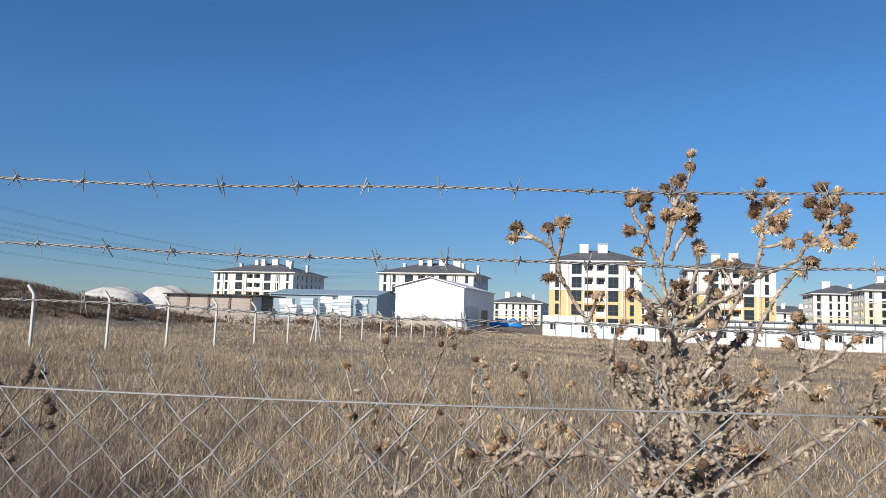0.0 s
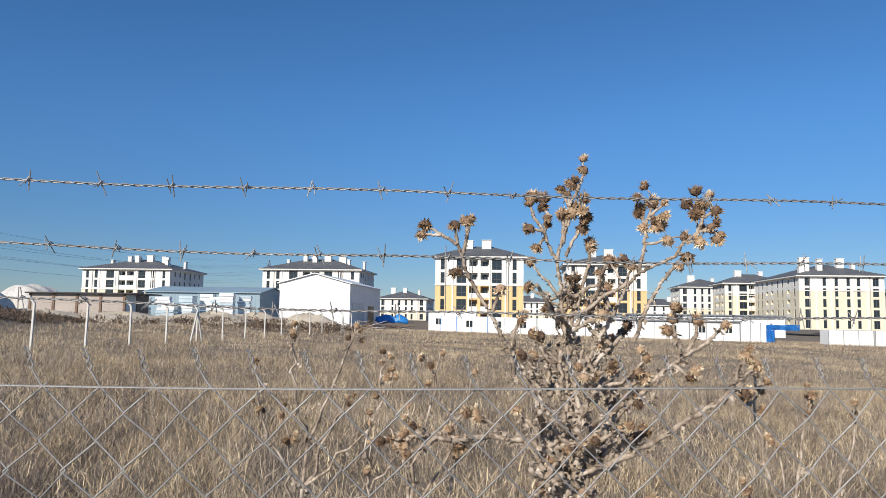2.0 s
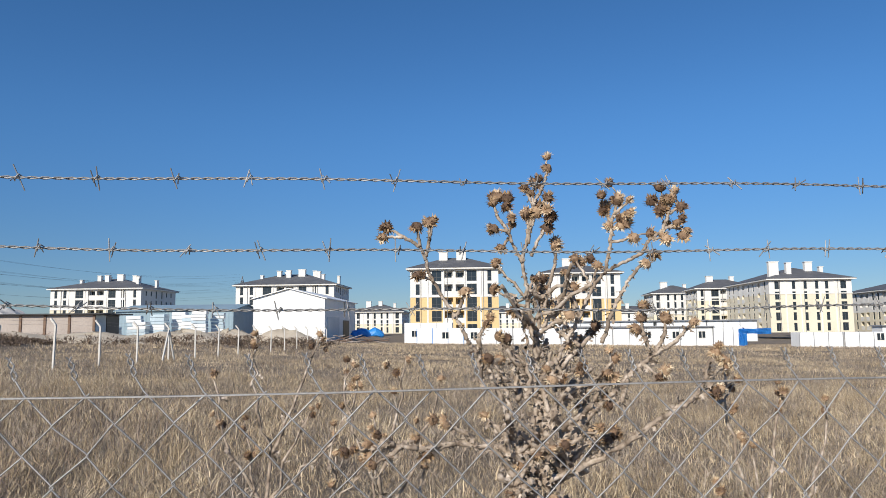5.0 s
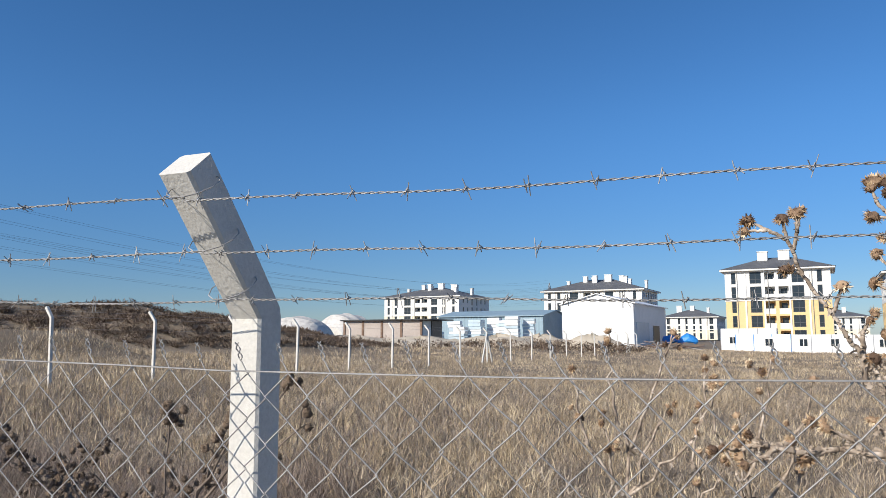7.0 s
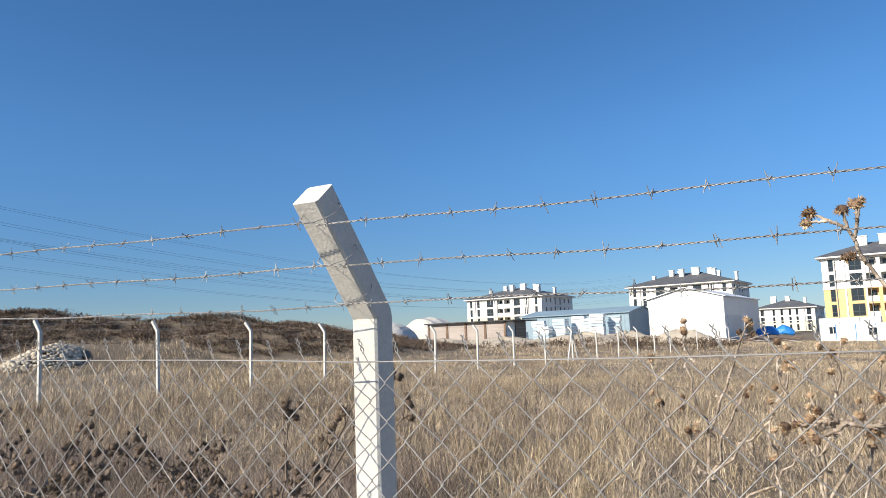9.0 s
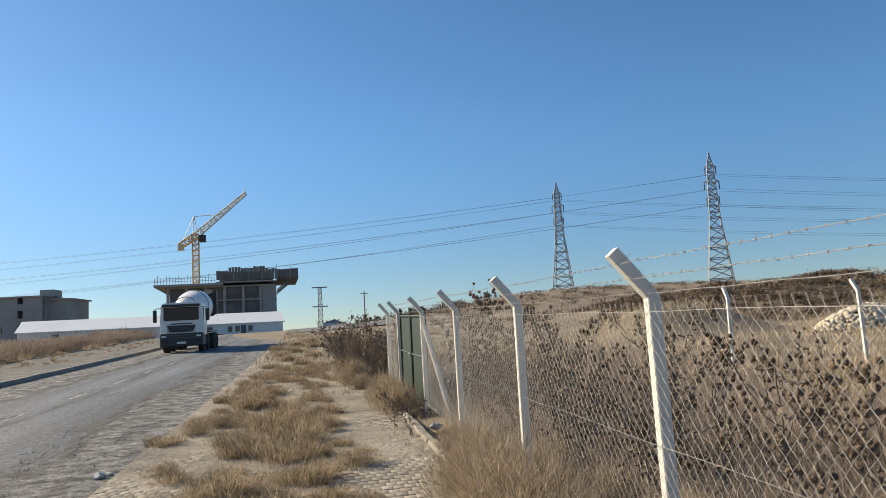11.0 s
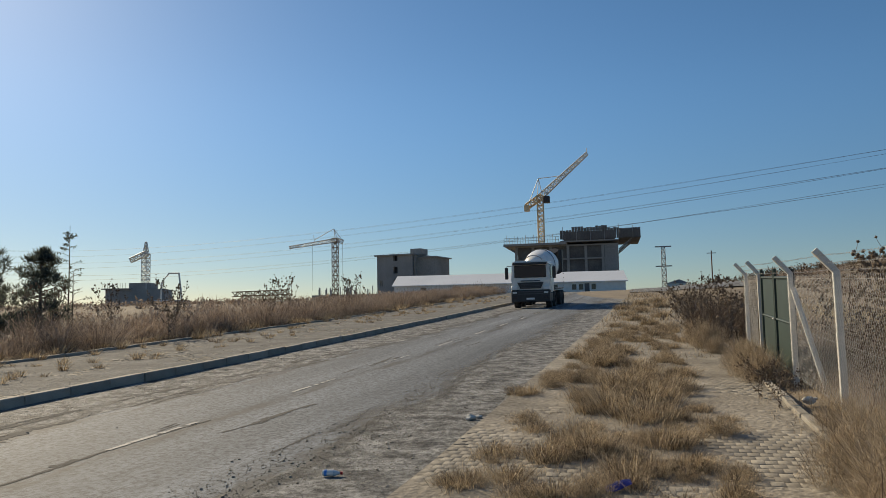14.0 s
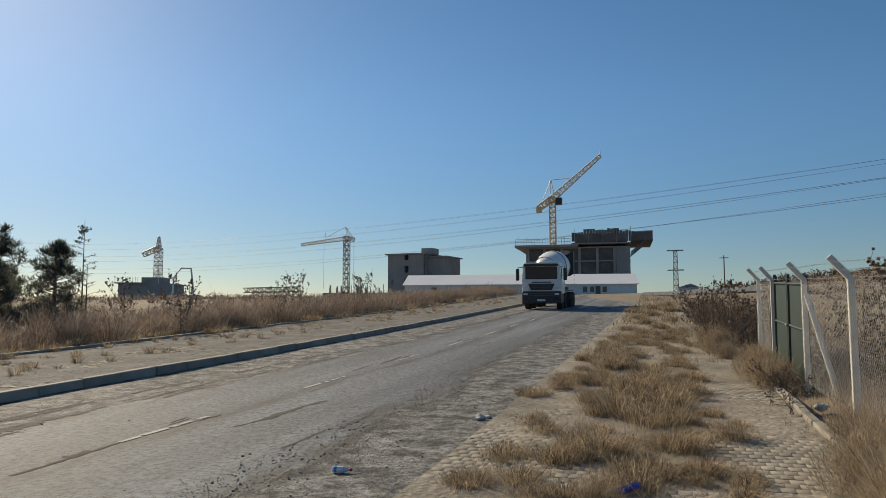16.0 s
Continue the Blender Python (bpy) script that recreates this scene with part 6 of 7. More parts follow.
thistle(pose(-0.05, 0.33, -0.08), (1.0, -2.95, float(ground(1.1, -2.9))), (1.05, -2.85, 1.25), [
    (1.0, (1.05, -2.75, 1.74), (0, 0.03, 0)), (1.0, (1.02, -2.92, 1.64), (0, 0, 0)), (0.9, (1.0, -3.05, 1.58), (0, -0.03, 0)), (0.9, (1.0, -2.8, 1.48), (0, 0, 0)), (0.8, (1.0, -2.7, 1.36), (0, 0.05, 0)),
], M_STEM, HEADS, g, "small dried thistle behind the netting", bloom=0.72, r0=0.0115, leaf=0.04, twigs=(2, 5), leafy=1.4, spread=0.08)
g = np.random.default_rng(15)
thistle(pose(0, 0, 0), (1.3, 1.15, float(ground(1.3, 1.1))), (1.3, 0.75, 1.0), [
    (1.0, (1.3, 0.30, 1.55), (0, -0.02, 0.03)), (1.0, (1.3, 0.45, 1.5), (0, 0, 0)), (0.9, (1.28, 0.22, 1.42), (0, 0, 0.03)), (0.8, (1.35, 0.85, 1.4), (0, 0, 0)), (0.9, (1.35, 0.6, 1.35), (0, 0, 0)),
], M_DARKSTEM, SMALL, g, "leaning dark dried thistle behind the netting", r0=0.012, leaf=0.06, twigs=(3, 6), leafy=0.6)


def random_thistle(seed, h, limbs, stem, heads, leafy, reach, r0=0.011):
    g = np.random.default_rng(seed)
    ls = []
    for i in range(limbs):
        a, s = g.uniform(0, 6.283), g.uniform(0.25, 1.0)
        r = reach * h * g.uniform(0.4, 1.0)
        ls.append((s, (r * math.cos(a), r * math.sin(a), h * (0.45 * s + g.uniform(0.25, 0.55))), (0, 0, -0.05 * h)))
    return thistle(pose(0, 0, -0.1), (0, 0, 0), (0.03, 0.02, h * 0.66), ls, stem, heads, g, "dark dried thistle thicket behind the fence", r0=r0, leaf=0.09, twigs=(4, 8), leafy=leafy, spread=0.16)


protos = [random_thistle(30 + i, h, n, M_DARKSTEM, SMALL, lf, rc) for i, (h, n, lf, rc) in enumerate(((1.5, 13, 0.9, 0.42), (1.9, 11, 0.7, 0.3), (1.2, 15, 1.0, 0.5)))]
SPOTS = [(1.0, 2.4, 0, 1.0), (1.9, 3.1, 2, 1.0), (0.9, 3.9, 1, 0.95), (1.7, 4.4, 1, 1.0), (0.8, 5.0, 2, 0.95), (1.5, 5.9, 0, 1.0), (0.7, 6.6, 0, 0.9), (1.3, 7.4, 2, 1.05), (0.6, 8.2, 1, 0.8), (1.2, 9.0, 0, 1.0), (0.7, 10.0, 2, 0.9), (1.4, 10.6, 1, 1.0), (0.8, 11.5, 0, 0.9),
         (2.6, 2.0, 2, 0.9), (2.4, 5.0, 2, 0.9), (2.6, 8.0, 0, 0.9), (0.5, 9.6, 1, 0.75), (2.0, 1.6, 0, 0.8), (3.4, 3.4, 2, 0.85), (0.55, 4.4, 2, 0.8), (0.5, 7.6, 0, 0.8), (0.6, 5.8, 2, 0.85),
         (1.1, 9.8, 1, 1.35), (0.8, 7.0, 1, 1.15), (1.0, 12.6, 1, 1.4), (2.0, 6.6, 1, 1.1), (3.2, 6.0, 0, 1.0), (3.0, 9.5, 1, 1.1),
         (-0.75, 10.6, 2, 0.55), (-0.6, 9.7, 2, 0.5), (-1.0, 20.4, 0, 1.05), (-0.5, 21.6, 1, 1.05), (-1.2, 23.0, 2, 1.25), (-0.2, 19.6, 0, 1.2), (-0.6, 25.0, 1, 1.2), (0.4, 22.5, 2, 1.4), (-1.1, 27.0, 0, 1.2), (0.2, 29.0, 1, 1.2),
         (-19.2, 9.6, 1, 0.9), (-19.8, 14.2, 1, 1.0), (-20.6, 18.0, 1, 1.05), (-19.0, 22.0, 0, 1.0), (-21.2, 25.5, 1, 1.15), (-19.6, 30.5, 1, 1.1), (-20.8, 11.5, 0, 1.0), (-22.0, 37.0, 1, 1.25), (-20.0, 42.0, 1, 1.15), (-23.0, 16.0, 1, 1.2), (-24.5, 21.0, 1, 1.2), (-22.5, 47.0, 1, 1.3), (-26.0, 27.5, 1, 1.3)]
for i, (x, y, k, s) in enumerate(SPOTS):
    z = float(profile(y)) if x < 0 and x > -18 else float(ground(x, y))
    c = copy_thing(protos[k], pose(x, y, z - 0.03, 0, 0, (i * 77) % 360) @ Matrix.Scale(s * (1.35 if x < -18 else 1.0), 4))
    if x < -18:
        tagged(c, "tall dark dried thistle in the roadside scrub")
for i, p in enumerate(protos):
    p.matrix_basis = pose((1.6, 0.9, 2.2)[i], (12.2, 12.9, 11.6)[i], float(ground(1.5, 12.2)), 0, 0, 40 * i)

# ---- dry grass of the field ----
def scatter(n, x0, x1, y0, y1, seed):
    g = np.random.default_rng(seed)
    return g.uniform(x0, x1, n), g.uniform(y0, y1, n), g


def clumped(x, y, g, f, keep):
    """Thins points so that they stand in uneven patches."""
    w = 0.5 + 0.5 * lumps(x + 3, y - 2, f) * 0.7 + 0.3 * lumps(x, y + 9, f * 2.7)
    return g.random(len(x)) < np.clip(w, keep, 1)


def grass(name, layers, mat, label, fn=ground):
    V, F, off = [], [], 0
    for n, x0, x1, y0, y1, h0, h1, w, lean, f, keep, seed in layers:
        x, y, g = scatter(n, x0, x1, y0, y1, seed)
        k = clumped(x, y, g, f, keep)
        x, y = x[k], y[k]
        h = g.uniform(h0, h1, len(x)) * (0.75 + 0.35 * lumps(x, y, 0.5))
        p = np.stack([x, y, fn(x, y) - 0.02], 1)
        v, q = blades(p, h, w * g.uniform(0.6, 1.3, len(x)), g.uniform(0.05, lean, len(x)), seed)
        V.append(v)
        F.append(q + off)
        off += len(v)
    return tagged(link(name, fast(name, np.concatenate(V), np.concatenate(F)), mat), label, "grass", kind="stuff")


grass("dry_grass", [
    (80000, 0.15, 9, -9, 16, 0.15, 0.5, 0.005, 1.3, 0.8, 0.12, 1),
    (120000, 9, 24, -26, 15, 0.15, 0.48, 0.009, 1.3, 0.5, 0.15, 2),
    (150000, 24, 50, -52, 26, 0.13, 0.34, 0.015, 1.2, 0.3, 0.2, 3),
    (110000, 50, 96, -95, 24, 0.14, 0.34, 0.032, 1.0, 0.2, 0.3, 4),
    (36000, 9, 34, 12, 36, 0.2, 0.55, 0.015, 1.2, 0.4, 0.2, 5),
    (24000, 0.3, 6, 12, 40, 0.2, 0.6, 0.012, 1.0, 0.4, 0.2, 6)], M_GRASS, "dry straw-coloured field grass")
grass("grey_weeds", [
    (75000, 0.15, 9, -9, 16, 0.12, 0.42, 0.005, 2.0, 0.55, 0.2, 11),
    (115000, 9, 24, -26, 15, 0.12, 0.42, 0.009, 2.0, 0.35, 0.25, 12),
    (130000, 24, 50, -52, 26, 0.13, 0.34, 0.016, 1.8, 0.22, 0.3, 13),
    (90000, 50, 96, -95, 24, 0.14, 0.34, 0.034, 1.4, 0.15, 0.3, 14),
    (24000, 9, 34, 12, 36, 0.2, 0.5, 0.015, 1.6, 0.3, 0.2, 15),
    (26000, 0.3, 5, 1, 13, 0.2, 0.75, 0.005, 1.4, 0.3, 0.4, 16)], M_GREYWEED, "grey-brown withered weeds in the field")


grass("thicket_stalks", [(88000, 0.2, 6, 1.7, 16, 0.25, 1.0, 0.006, 0.9, 0.6, 0.2, 71), (16000, 0.3, 7, 12, 24, 0.3, 0.8, 0.012, 0.9, 0.5, 0.2, 72), (9000, 4, 14, 2, 24, 0.25, 0.6, 0.014, 1.0, 0.5, 0.15, 73)], M_BUSH, "brown withered stalks thick behind the netting")


# ---- scrub on the mounds and along the verge ----
def shrubs(name, spots, n, mat, label, wide=1.0, w=0.006, category="scrub", ball=False):
    """Low rounded bushes of many thin bent twigs."""
    V, F, off = [], [], 0
    for i, (x, y, z, r, h) in enumerate(spots):
        g = np.random.default_rng(1000 + i)
        m = max(20, int(n * r))
        a, q = g.uniform(0, 6.283, m), np.sqrt(g.random(m)) * r * 0.35
        p = np.stack([x + q * np.cos(a), y + q * np.sin(a), np.full(m, z - 0.03)], 1)
        hh = h * g.uniform(0.5, 1.05, m)
        d = np.stack([np.cos(a), np.sin(a)], 1) * (r * wide * g.random(m) ** 0.7)[:, None]
        s = np.stack([-np.sin(a + g.normal(0, 1, m)), np.cos(a), np.zeros(m)], 1) * (w * (0.6 + r) * g.uniform(0.5, 1.3, m))[:, None]
        mid = p + np.concatenate([d * 0.45, hh[:, None] * 0.6], 1)
        tip = p + np.concatenate([d + g.normal(0, 0.06 * r, (m, 2)), hh[:, None]], 1)
        if ball:
            k = 9 * m // 10
            c = g.normal(0, 1, (k, 3))
            c = c / np.linalg.norm(c, axis=1)[:, None] * g.random((k, 1)) ** 0.45
            lobes = 1 + 0.3 * np.sin(3 * np.arctan2(c[:, 1], c[:, 0]) + i)
            p[:k] = np.array([x, y, z + h * 0.42]) + c * np.stack([r * lobes, r * lobes, np.full(k, h * 0.5)], 1)
            q3 = c * 0.6 + g.normal(0, 0.75, (k, 3)) + [0, 0, 0.25]
            L = 0.24 * h * g.uniform(0.4, 1.2, (k, 1))
            mid[:k] = p[:k] + q3 * L * 0.5 + g.normal(0, 0.02, (k, 3))
            tip[:k] = p[:k] + q3 * L
        v = np.stack([p - s, p + s, mid + s * 0.8, mid - s * 0.8, tip], 1).reshape(-1, 3)
        k = np.arange(m)[:, None] * 5
        V.append(v)
        F.append(np.concatenate([k + np.array([[0, 1, 2]]), k + np.array([[0, 2, 3]]), k + np.array([[3, 2, 4]])]) + off)
        off += len(v)
    return tagged(link(name, fast(name, np.concatenate(V), np.concatenate(F)), mat), label, category, kind="stuff")


g = np.random.default_rng(24)
spots = []
for i in range(520):
    p = site(g.uniform(60, 80), g.uniform(16, 84)).translation
    spots.append((p.x, p.y, float(ground(p.x, p.y)) + g.uniform(0, 0.5), g.uniform(0.4, 1.2), g.uniform(0.25, 0.7)))
shrubs("bank_scrub", spots, 70, M_SHRUB, "dark scrub on the spoil bank before the sheds", w=0.03, ball=True)
g = np.random.default_rng(23)
spots = []
for i in range(2600):
    x = 2.2 + 26 * g.random() ** 1.3
    y = g.uniform(-1.0 * x - 3, min(13.0, 0.95 * x + 1))
    spots.append((x, y, float(ground(x, y)), g.uniform(0.18, 0.42), g.uniform(0.22, 0.5)))
shrubs("field_weeds", spots[:1500], 270, M_GREYWEED, "crooked grey weeds among the field grass", w=0.005, ball=True)
shrubs("field_straw", spots[1500:], 240, M_GRASS, "tangled straw bushes among the field grass", w=0.005, ball=True)
g = np.random.default_rng(21)
spots = []
while len(spots) < 3300:
    x, y = g.uniform(22, 70), g.uniform(22, 66)
    if float(mound(x, y, 42, 44, radians(-43), 24, 8.5, 3.6)) > 0.25 and g.random() < 0.9:
        spots.append((x, y, float(ground(x, y)), g.uniform(0.4, 1.0), g.uniform(0.18, 0.48)))
shrubs("mound_scrub", spots[:2700], 200, M_SHRUB, "dark brown scrub covering the earth mound", w=0.025, ball=True)
shrubs("mound_weeds", spots[2700:], 110, M_BUSH, "paler dry weeds covering the earth mound", w=0.025, ball=True)
spots = []
while len(spots) < 1900:
    x, y = g.uniform(6, 125), g.uniform(46, 150)
    if x > 0.1 * y and g.random() < 0.7:
        spots.append((x, y, float(ground(x, y)), g.uniform(0.5, 1.4), g.uniform(0.25, 0.6)))
shrubs("hill_scrub", spots[:800], 60, M_BUSH, "sparse dry scrub on the long hill", w=0.04, ball=True)
shrubs("hill_weeds", spots[800:], 60, M_SHRUB, "dark brown weeds on the long hill", w=0.04, ball=True)
spots = []
for i in range(430):
    y = g.uniform(-6, 85)
    x = -18.6 - abs(g.normal(0, 3.4))
    spots.append((x, y, float(ground(x, y)), g.uniform(0.5, 1.0), g.uniform(0.65, 1.3)))
shrubs("verge_scrub", spots, 900, M_BUSH, "grey-brown dry bushes behind the verge", w=0.006, ball=True)
spots = []
while len(spots) < 2400:
    x, y = -26 - 170 * g.random() ** 1.3, g.uniform(10, 230)
    spots.append((x, y, float(ground(x, y)), g.uniform(0.8, 2.2), g.uniform(0.5, 1.3)))
shrubs("far_scrub", spots, 30, M_BUSH, "dark scrub on the far low ground", w=0.05, ball=True)
spots = [(g.uniform(-19.5, -17.6), g.uniform(-4, 70), 0, g.uniform(0.2, 0.45), g.uniform(0.2, 0.45)) for _ in range(170)] + [(g.uniform(-17.6, -14.2), g.uniform(2, 70), 0, g.uniform(0.15, 0.3), g.uniform(0.1, 0.24)) for _ in range(190)]
shrubs("verge_straw", [(x, y, float(profile(y)) + 0.13, r, h) for x, y, _, r, h in spots], 300, M_TUFT, "straw tufts along the low kerb", w=0.006)
spots = []
for i in range(70):
    x, y = g.uniform(3, 26), g.uniform(118, 150)
    spots.append((x, y, float(ground(x, y)), g.uniform(1.0, 2.2), g.uniform(0.7, 1.5)))
shrubs("crest_scrub", spots, 90, M_SHRUB, "dark scrub beyond the crest of the road", w=0.05, ball=True)
spots = [(g.uniform(-0.9, 1.4), g.uniform(19.0, 34), 0, g.uniform(0.5, 0.9), g.uniform(0.6, 1.3)) for _ in range(34)]
shrubs("gate_bushes", [(x, y, float(profile(y)), r, h) for x, y, _, r, h in spots], 500, M_SHRUB, "dark brown bushes beyond the gate", w=0.006, ball=True)

# ---- straw tufts growing out of the pavement ----
def tuft_mesh(seed, n, r, h, mat):
    g = np.random.default_rng(seed)
    a, q = g.uniform(0, 6.283, n), np.sqrt(g.random(n)) * r * 0.75
    q = q * (1 + 0.3 * np.sin(3 * a + seed) + 0.2 * np.sin(5 * a))
    p = np.stack([q * np.cos(a), q * np.sin(a), np.full(n, -0.02)], 1)
    hh = h * g.uniform(0.2, 1.0, n) ** 1.2 * (1.1 - 0.5 * (q / r) ** 2)
    lump = g.integers(0, 9, n)
    ca, cq = g.uniform(0, 6.283, 9), g.uniform(0.1, 0.8, 9) * r
    own = g.random(n) < 0.7
    p[own, 0] = (cq * np.cos(ca))[lump][own] + g.normal(0, 0.16 * r, own.sum())
    p[own, 1] = (cq * np.sin(ca))[lump][own] + g.normal(0, 0.16 * r, own.sum())
    hh = hh * g.uniform(0.55, 1.1, 9)[lump]
    b = np.arctan2(p[:, 1], p[:, 0]) + g.normal(0, 1.1, n)
    d = np.stack([np.cos(b), np.sin(b)], 1) * (hh * g.uniform(0.2, 1.9, n))[:, None]
    s = np.stack([-np.sin(a + g.normal(0, 1, n)), np.cos(a), np.zeros(n)], 1) * (0.0027 * g.uniform(0.4, 1.4, n))[:, None]
    mid = p + np.concatenate([d * 0.35 + g.normal(0, 0.12, (n, 2)) * hh[:, None], hh[:, None] * 0.72], 1)
    tip = p + np.concatenate([d + g.normal(0, 0.05, (n, 2)), hh[:, None] * g.uniform(0.35, 1.1, (n, 1))], 1)
    v = np.stack([p - s, p + s, mid + s * 0.8, mid - s * 0.8, tip], 1).reshape(-1, 3)
    k = np.arange(n)[:, None] * 5
    me = fast("grass_tuft", v, np.concatenate([k + np.array([[0, 1, 2]]), k + np.array([[0, 2, 3]]), k + np.array([[3, 2, 4]])]))
    me.materials.append(mat)
    return me


g = np.random.default_rng(91)
TUFTS = [tuft_mesh(s, n, r, h, M_TUFT) for s, n, r, h in ((1, 1400, 0.36, 0.31), (2, 2100, 0.48, 0.40), (3, 1100, 0.30, 0.25))]


def bushy_tuft(seed, n, r, h, mat):
    """A rounded tuft of fine crooked twigs that branch in every direction."""
    g = np.random.default_rng(seed)
    c = g.normal(0, 1, (n, 3))
    c /= np.linalg.norm(c, axis=1)[:, None]
    c[:, 2] = np.abs(c[:, 2])
    c *= g.random((n, 1)) ** 0.5
    wob = 1 + 0.3 * np.sin(3 * np.arctan2(c[:, 1], c[:, 0]) + seed)
    p = c * np.stack([r * wob, r * wob, h * 0.85 * (0.8 + 0.2 * wob)], 1)
    way = c * [0.7, 0.7, 0.3] + g.normal(0, 0.8, (n, 3)) + [0, 0, 0.3]
    L = 0.145 * h * g.uniform(0.4, 1.5, (n, 1))
    a = g.uniform(0, 6.283, n)
    s = np.stack([np.cos(a), np.sin(a), np.zeros(n)], 1) * (0.0019 * g.uniform(0.5, 1.4, n))[:, None]
    mid = p + way * L * 0.55 + g.normal(0, 0.012, (n, 3))
    tip = p + way * L
    v = np.stack([p - s, p + s, mid + s * 0.8, mid - s * 0.8, tip], 1).reshape(-1, 3)
    k = np.arange(n)[:, None] * 5
    me = fast("grass_tuft", v, np.concatenate([k + np.array([[0, 1, 2]]), k + np.array([[0, 2, 3]]), k + np.array([[3, 2, 4]])]))
    me.materials.append(mat)
    return me


TALL = [bushy_tuft(5, 10500, 0.46, 0.80, M_FENCEBUSH), bushy_tuft(6, 8000, 0.40, 0.64, M_FENCEBUSH)]
TUFTS += [bushy_tuft(7, 4600, 0.34, 0.32, M_TUFT), bushy_tuft(8, 3200, 0.27, 0.22, M_TUFT)]
spots = [(-4.15, 10.7, 0, 0.8), (-3.05, 7.4, 0, 0.9), (-3.25, 6.5, 0, 0.85), (-2.75, 6.9, 1, 0.8), (-2.45, 6.0, 0, 0.9), (-2.1, 7.3, 1, 0.8), (-3.5, 5.7, 2, 1.0), (-2.3, 8.6, 1, 1.0), (-2.75, 9.2, 1, 1.0), (-3.0, 10.2, 1, 0.95), (-2.2, 10.2, 1, 1.1), (-2.7, 11.4, 1, 1.15), (-2.0, 11.6, 1, 0.9), (-3.2, 12.2, 0, 0.9),
         (-2.4, 12.8, 1, 1.0), (-2.6, 14.6, 0, 0.9), (-3.3, 15.2, 2, 0.8), (-2.0, 15.8, 0, 0.8), (-2.9, 17.5, 0, 0.9), (-3.6, 19.0, 1, 0.8), (-2.4, 20.5, 0, 0.9), (-1.6, 5.4, 2, 0.8), (-1.8, 6.4, 2, 0.9), (-1.3, 8.8, 2, 0.5), (-3.0, 5.2, 2, 0.9), (-2.6, 4.7, 2, 0.8), (-2.0, 5.0, 2, 0.9), (-1.3, 5.0, 2, 0.6),
         (-3.4, 22.5, 1, 0.9), (-2.8, 25.0, 1, 0.9), (-2.2, 28.0, 1, 1.0), (-3.5, 27.0, 0, 1.0), (-3.0, 31.0, 1, 1.1), (-2.0, 33.0, 1, 1.1), (-3.4, 35.0, 1, 1.1), (-1.6, 24.0, 0, 0.8), (-2.6, 38.0, 1, 1.3), (-3.6, 41.0, 1, 1.3), (-1.8, 43.0, 1, 1.4), (-3.0, 46.0, 1, 1.4), (-2.2, 50.0, 1, 1.5)]
spots += [(g.uniform(-3.9, -1.4), 4.4 + 22 * g.random(), int(g.choice(5, p=(0.16, 0.12, 0.16, 0.26, 0.30))), g.uniform(0.35, 1.0)) for _ in range(130)]
for i, (x, y, k, s) in enumerate(spots):
    t = link("grass_tuft", TUFTS[k], None, m=pose(x, y, float(profile(y)), 0, 0, (i * 53) % 360) @ Matrix.Scale(s, 4))
    tagged(t, "low tuft of straw-coloured dry grass on paving", "grass tuft", "pavement tufts")
spots = [(-0.55, 3.2, 0, 0.9), (-0.5, 3.9, 0, 1.0), (-0.55, 4.6, 0, 1.0), (-0.35, 5.2, 0, 0.95), (-0.55, 5.8, 1, 1.0), (-0.35, 6.5, 0, 0.8), (-0.25, 7.2, 1, 0.8), (-0.25, 2.4, 0, 0.9), (-0.3, 1.6, 0, 0.8), (-0.2, 8.2, 1, 0.7), (-0.45, 12.4, 1, 0.9), (-0.5, 13.2, 0, 0.85), (-0.5, 14.1, 1, 0.95), (-0.45, 15.0, 0, 0.75), (-0.9, 18.6, 0, 0.9), (-1.0, 20.0, 0, 1.0), (-0.8, 17.2, 1, 0.7), (0.3, 3.4, 0, 0.8), (0.35, 4.8, 1, 0.8), (0.4, 6.2, 0, 0.7), (-0.3, 0.6, 1, 0.8)]
for i, (x, y, k, s) in enumerate(spots):
    t = link("grass_tuft", TALL[k], None, m=pose(x, y, float(profile(y)), 0, 0, (i * 91) % 360) @ Matrix.Scale(s, 4))
    tagged(t, "tall tuft of reddish straw along the fence", "grass tuft", "fence tufts")
grass("pavement_litter", [(45000, -4.0, -1.0, 2.5, 16, 0.008, 0.035, 0.006, 6.0, 0.9, 0.15, 61), (15000, -3.7, -1.5, 3.5, 16, 0.02, 0.10, 0.004, 3.0, 1.3, 0.03, 62), (3500, -3.3, -1.8, 3.5, 16, 0.08, 0.22, 0.004, 1.8, 1.3, 0.02, 66), (9000, -4.2, -0.6, 16, 45, 0.04, 0.15, 0.012, 1.5, 0.5, 0.1, 63), (26000, -4.2, 8, 30, 90, 0.1, 0.4, 0.03, 1.3, 0.25, 0.3, 65), (2500, -0.8, 0.2, 0, 16, 0.1, 0.3, 0.005, 1.0, 0.8, 0.1, 64)], M_TUFT, "scattered dry stalks on the pavement", lambda x, y: profile(y) + 0.02)

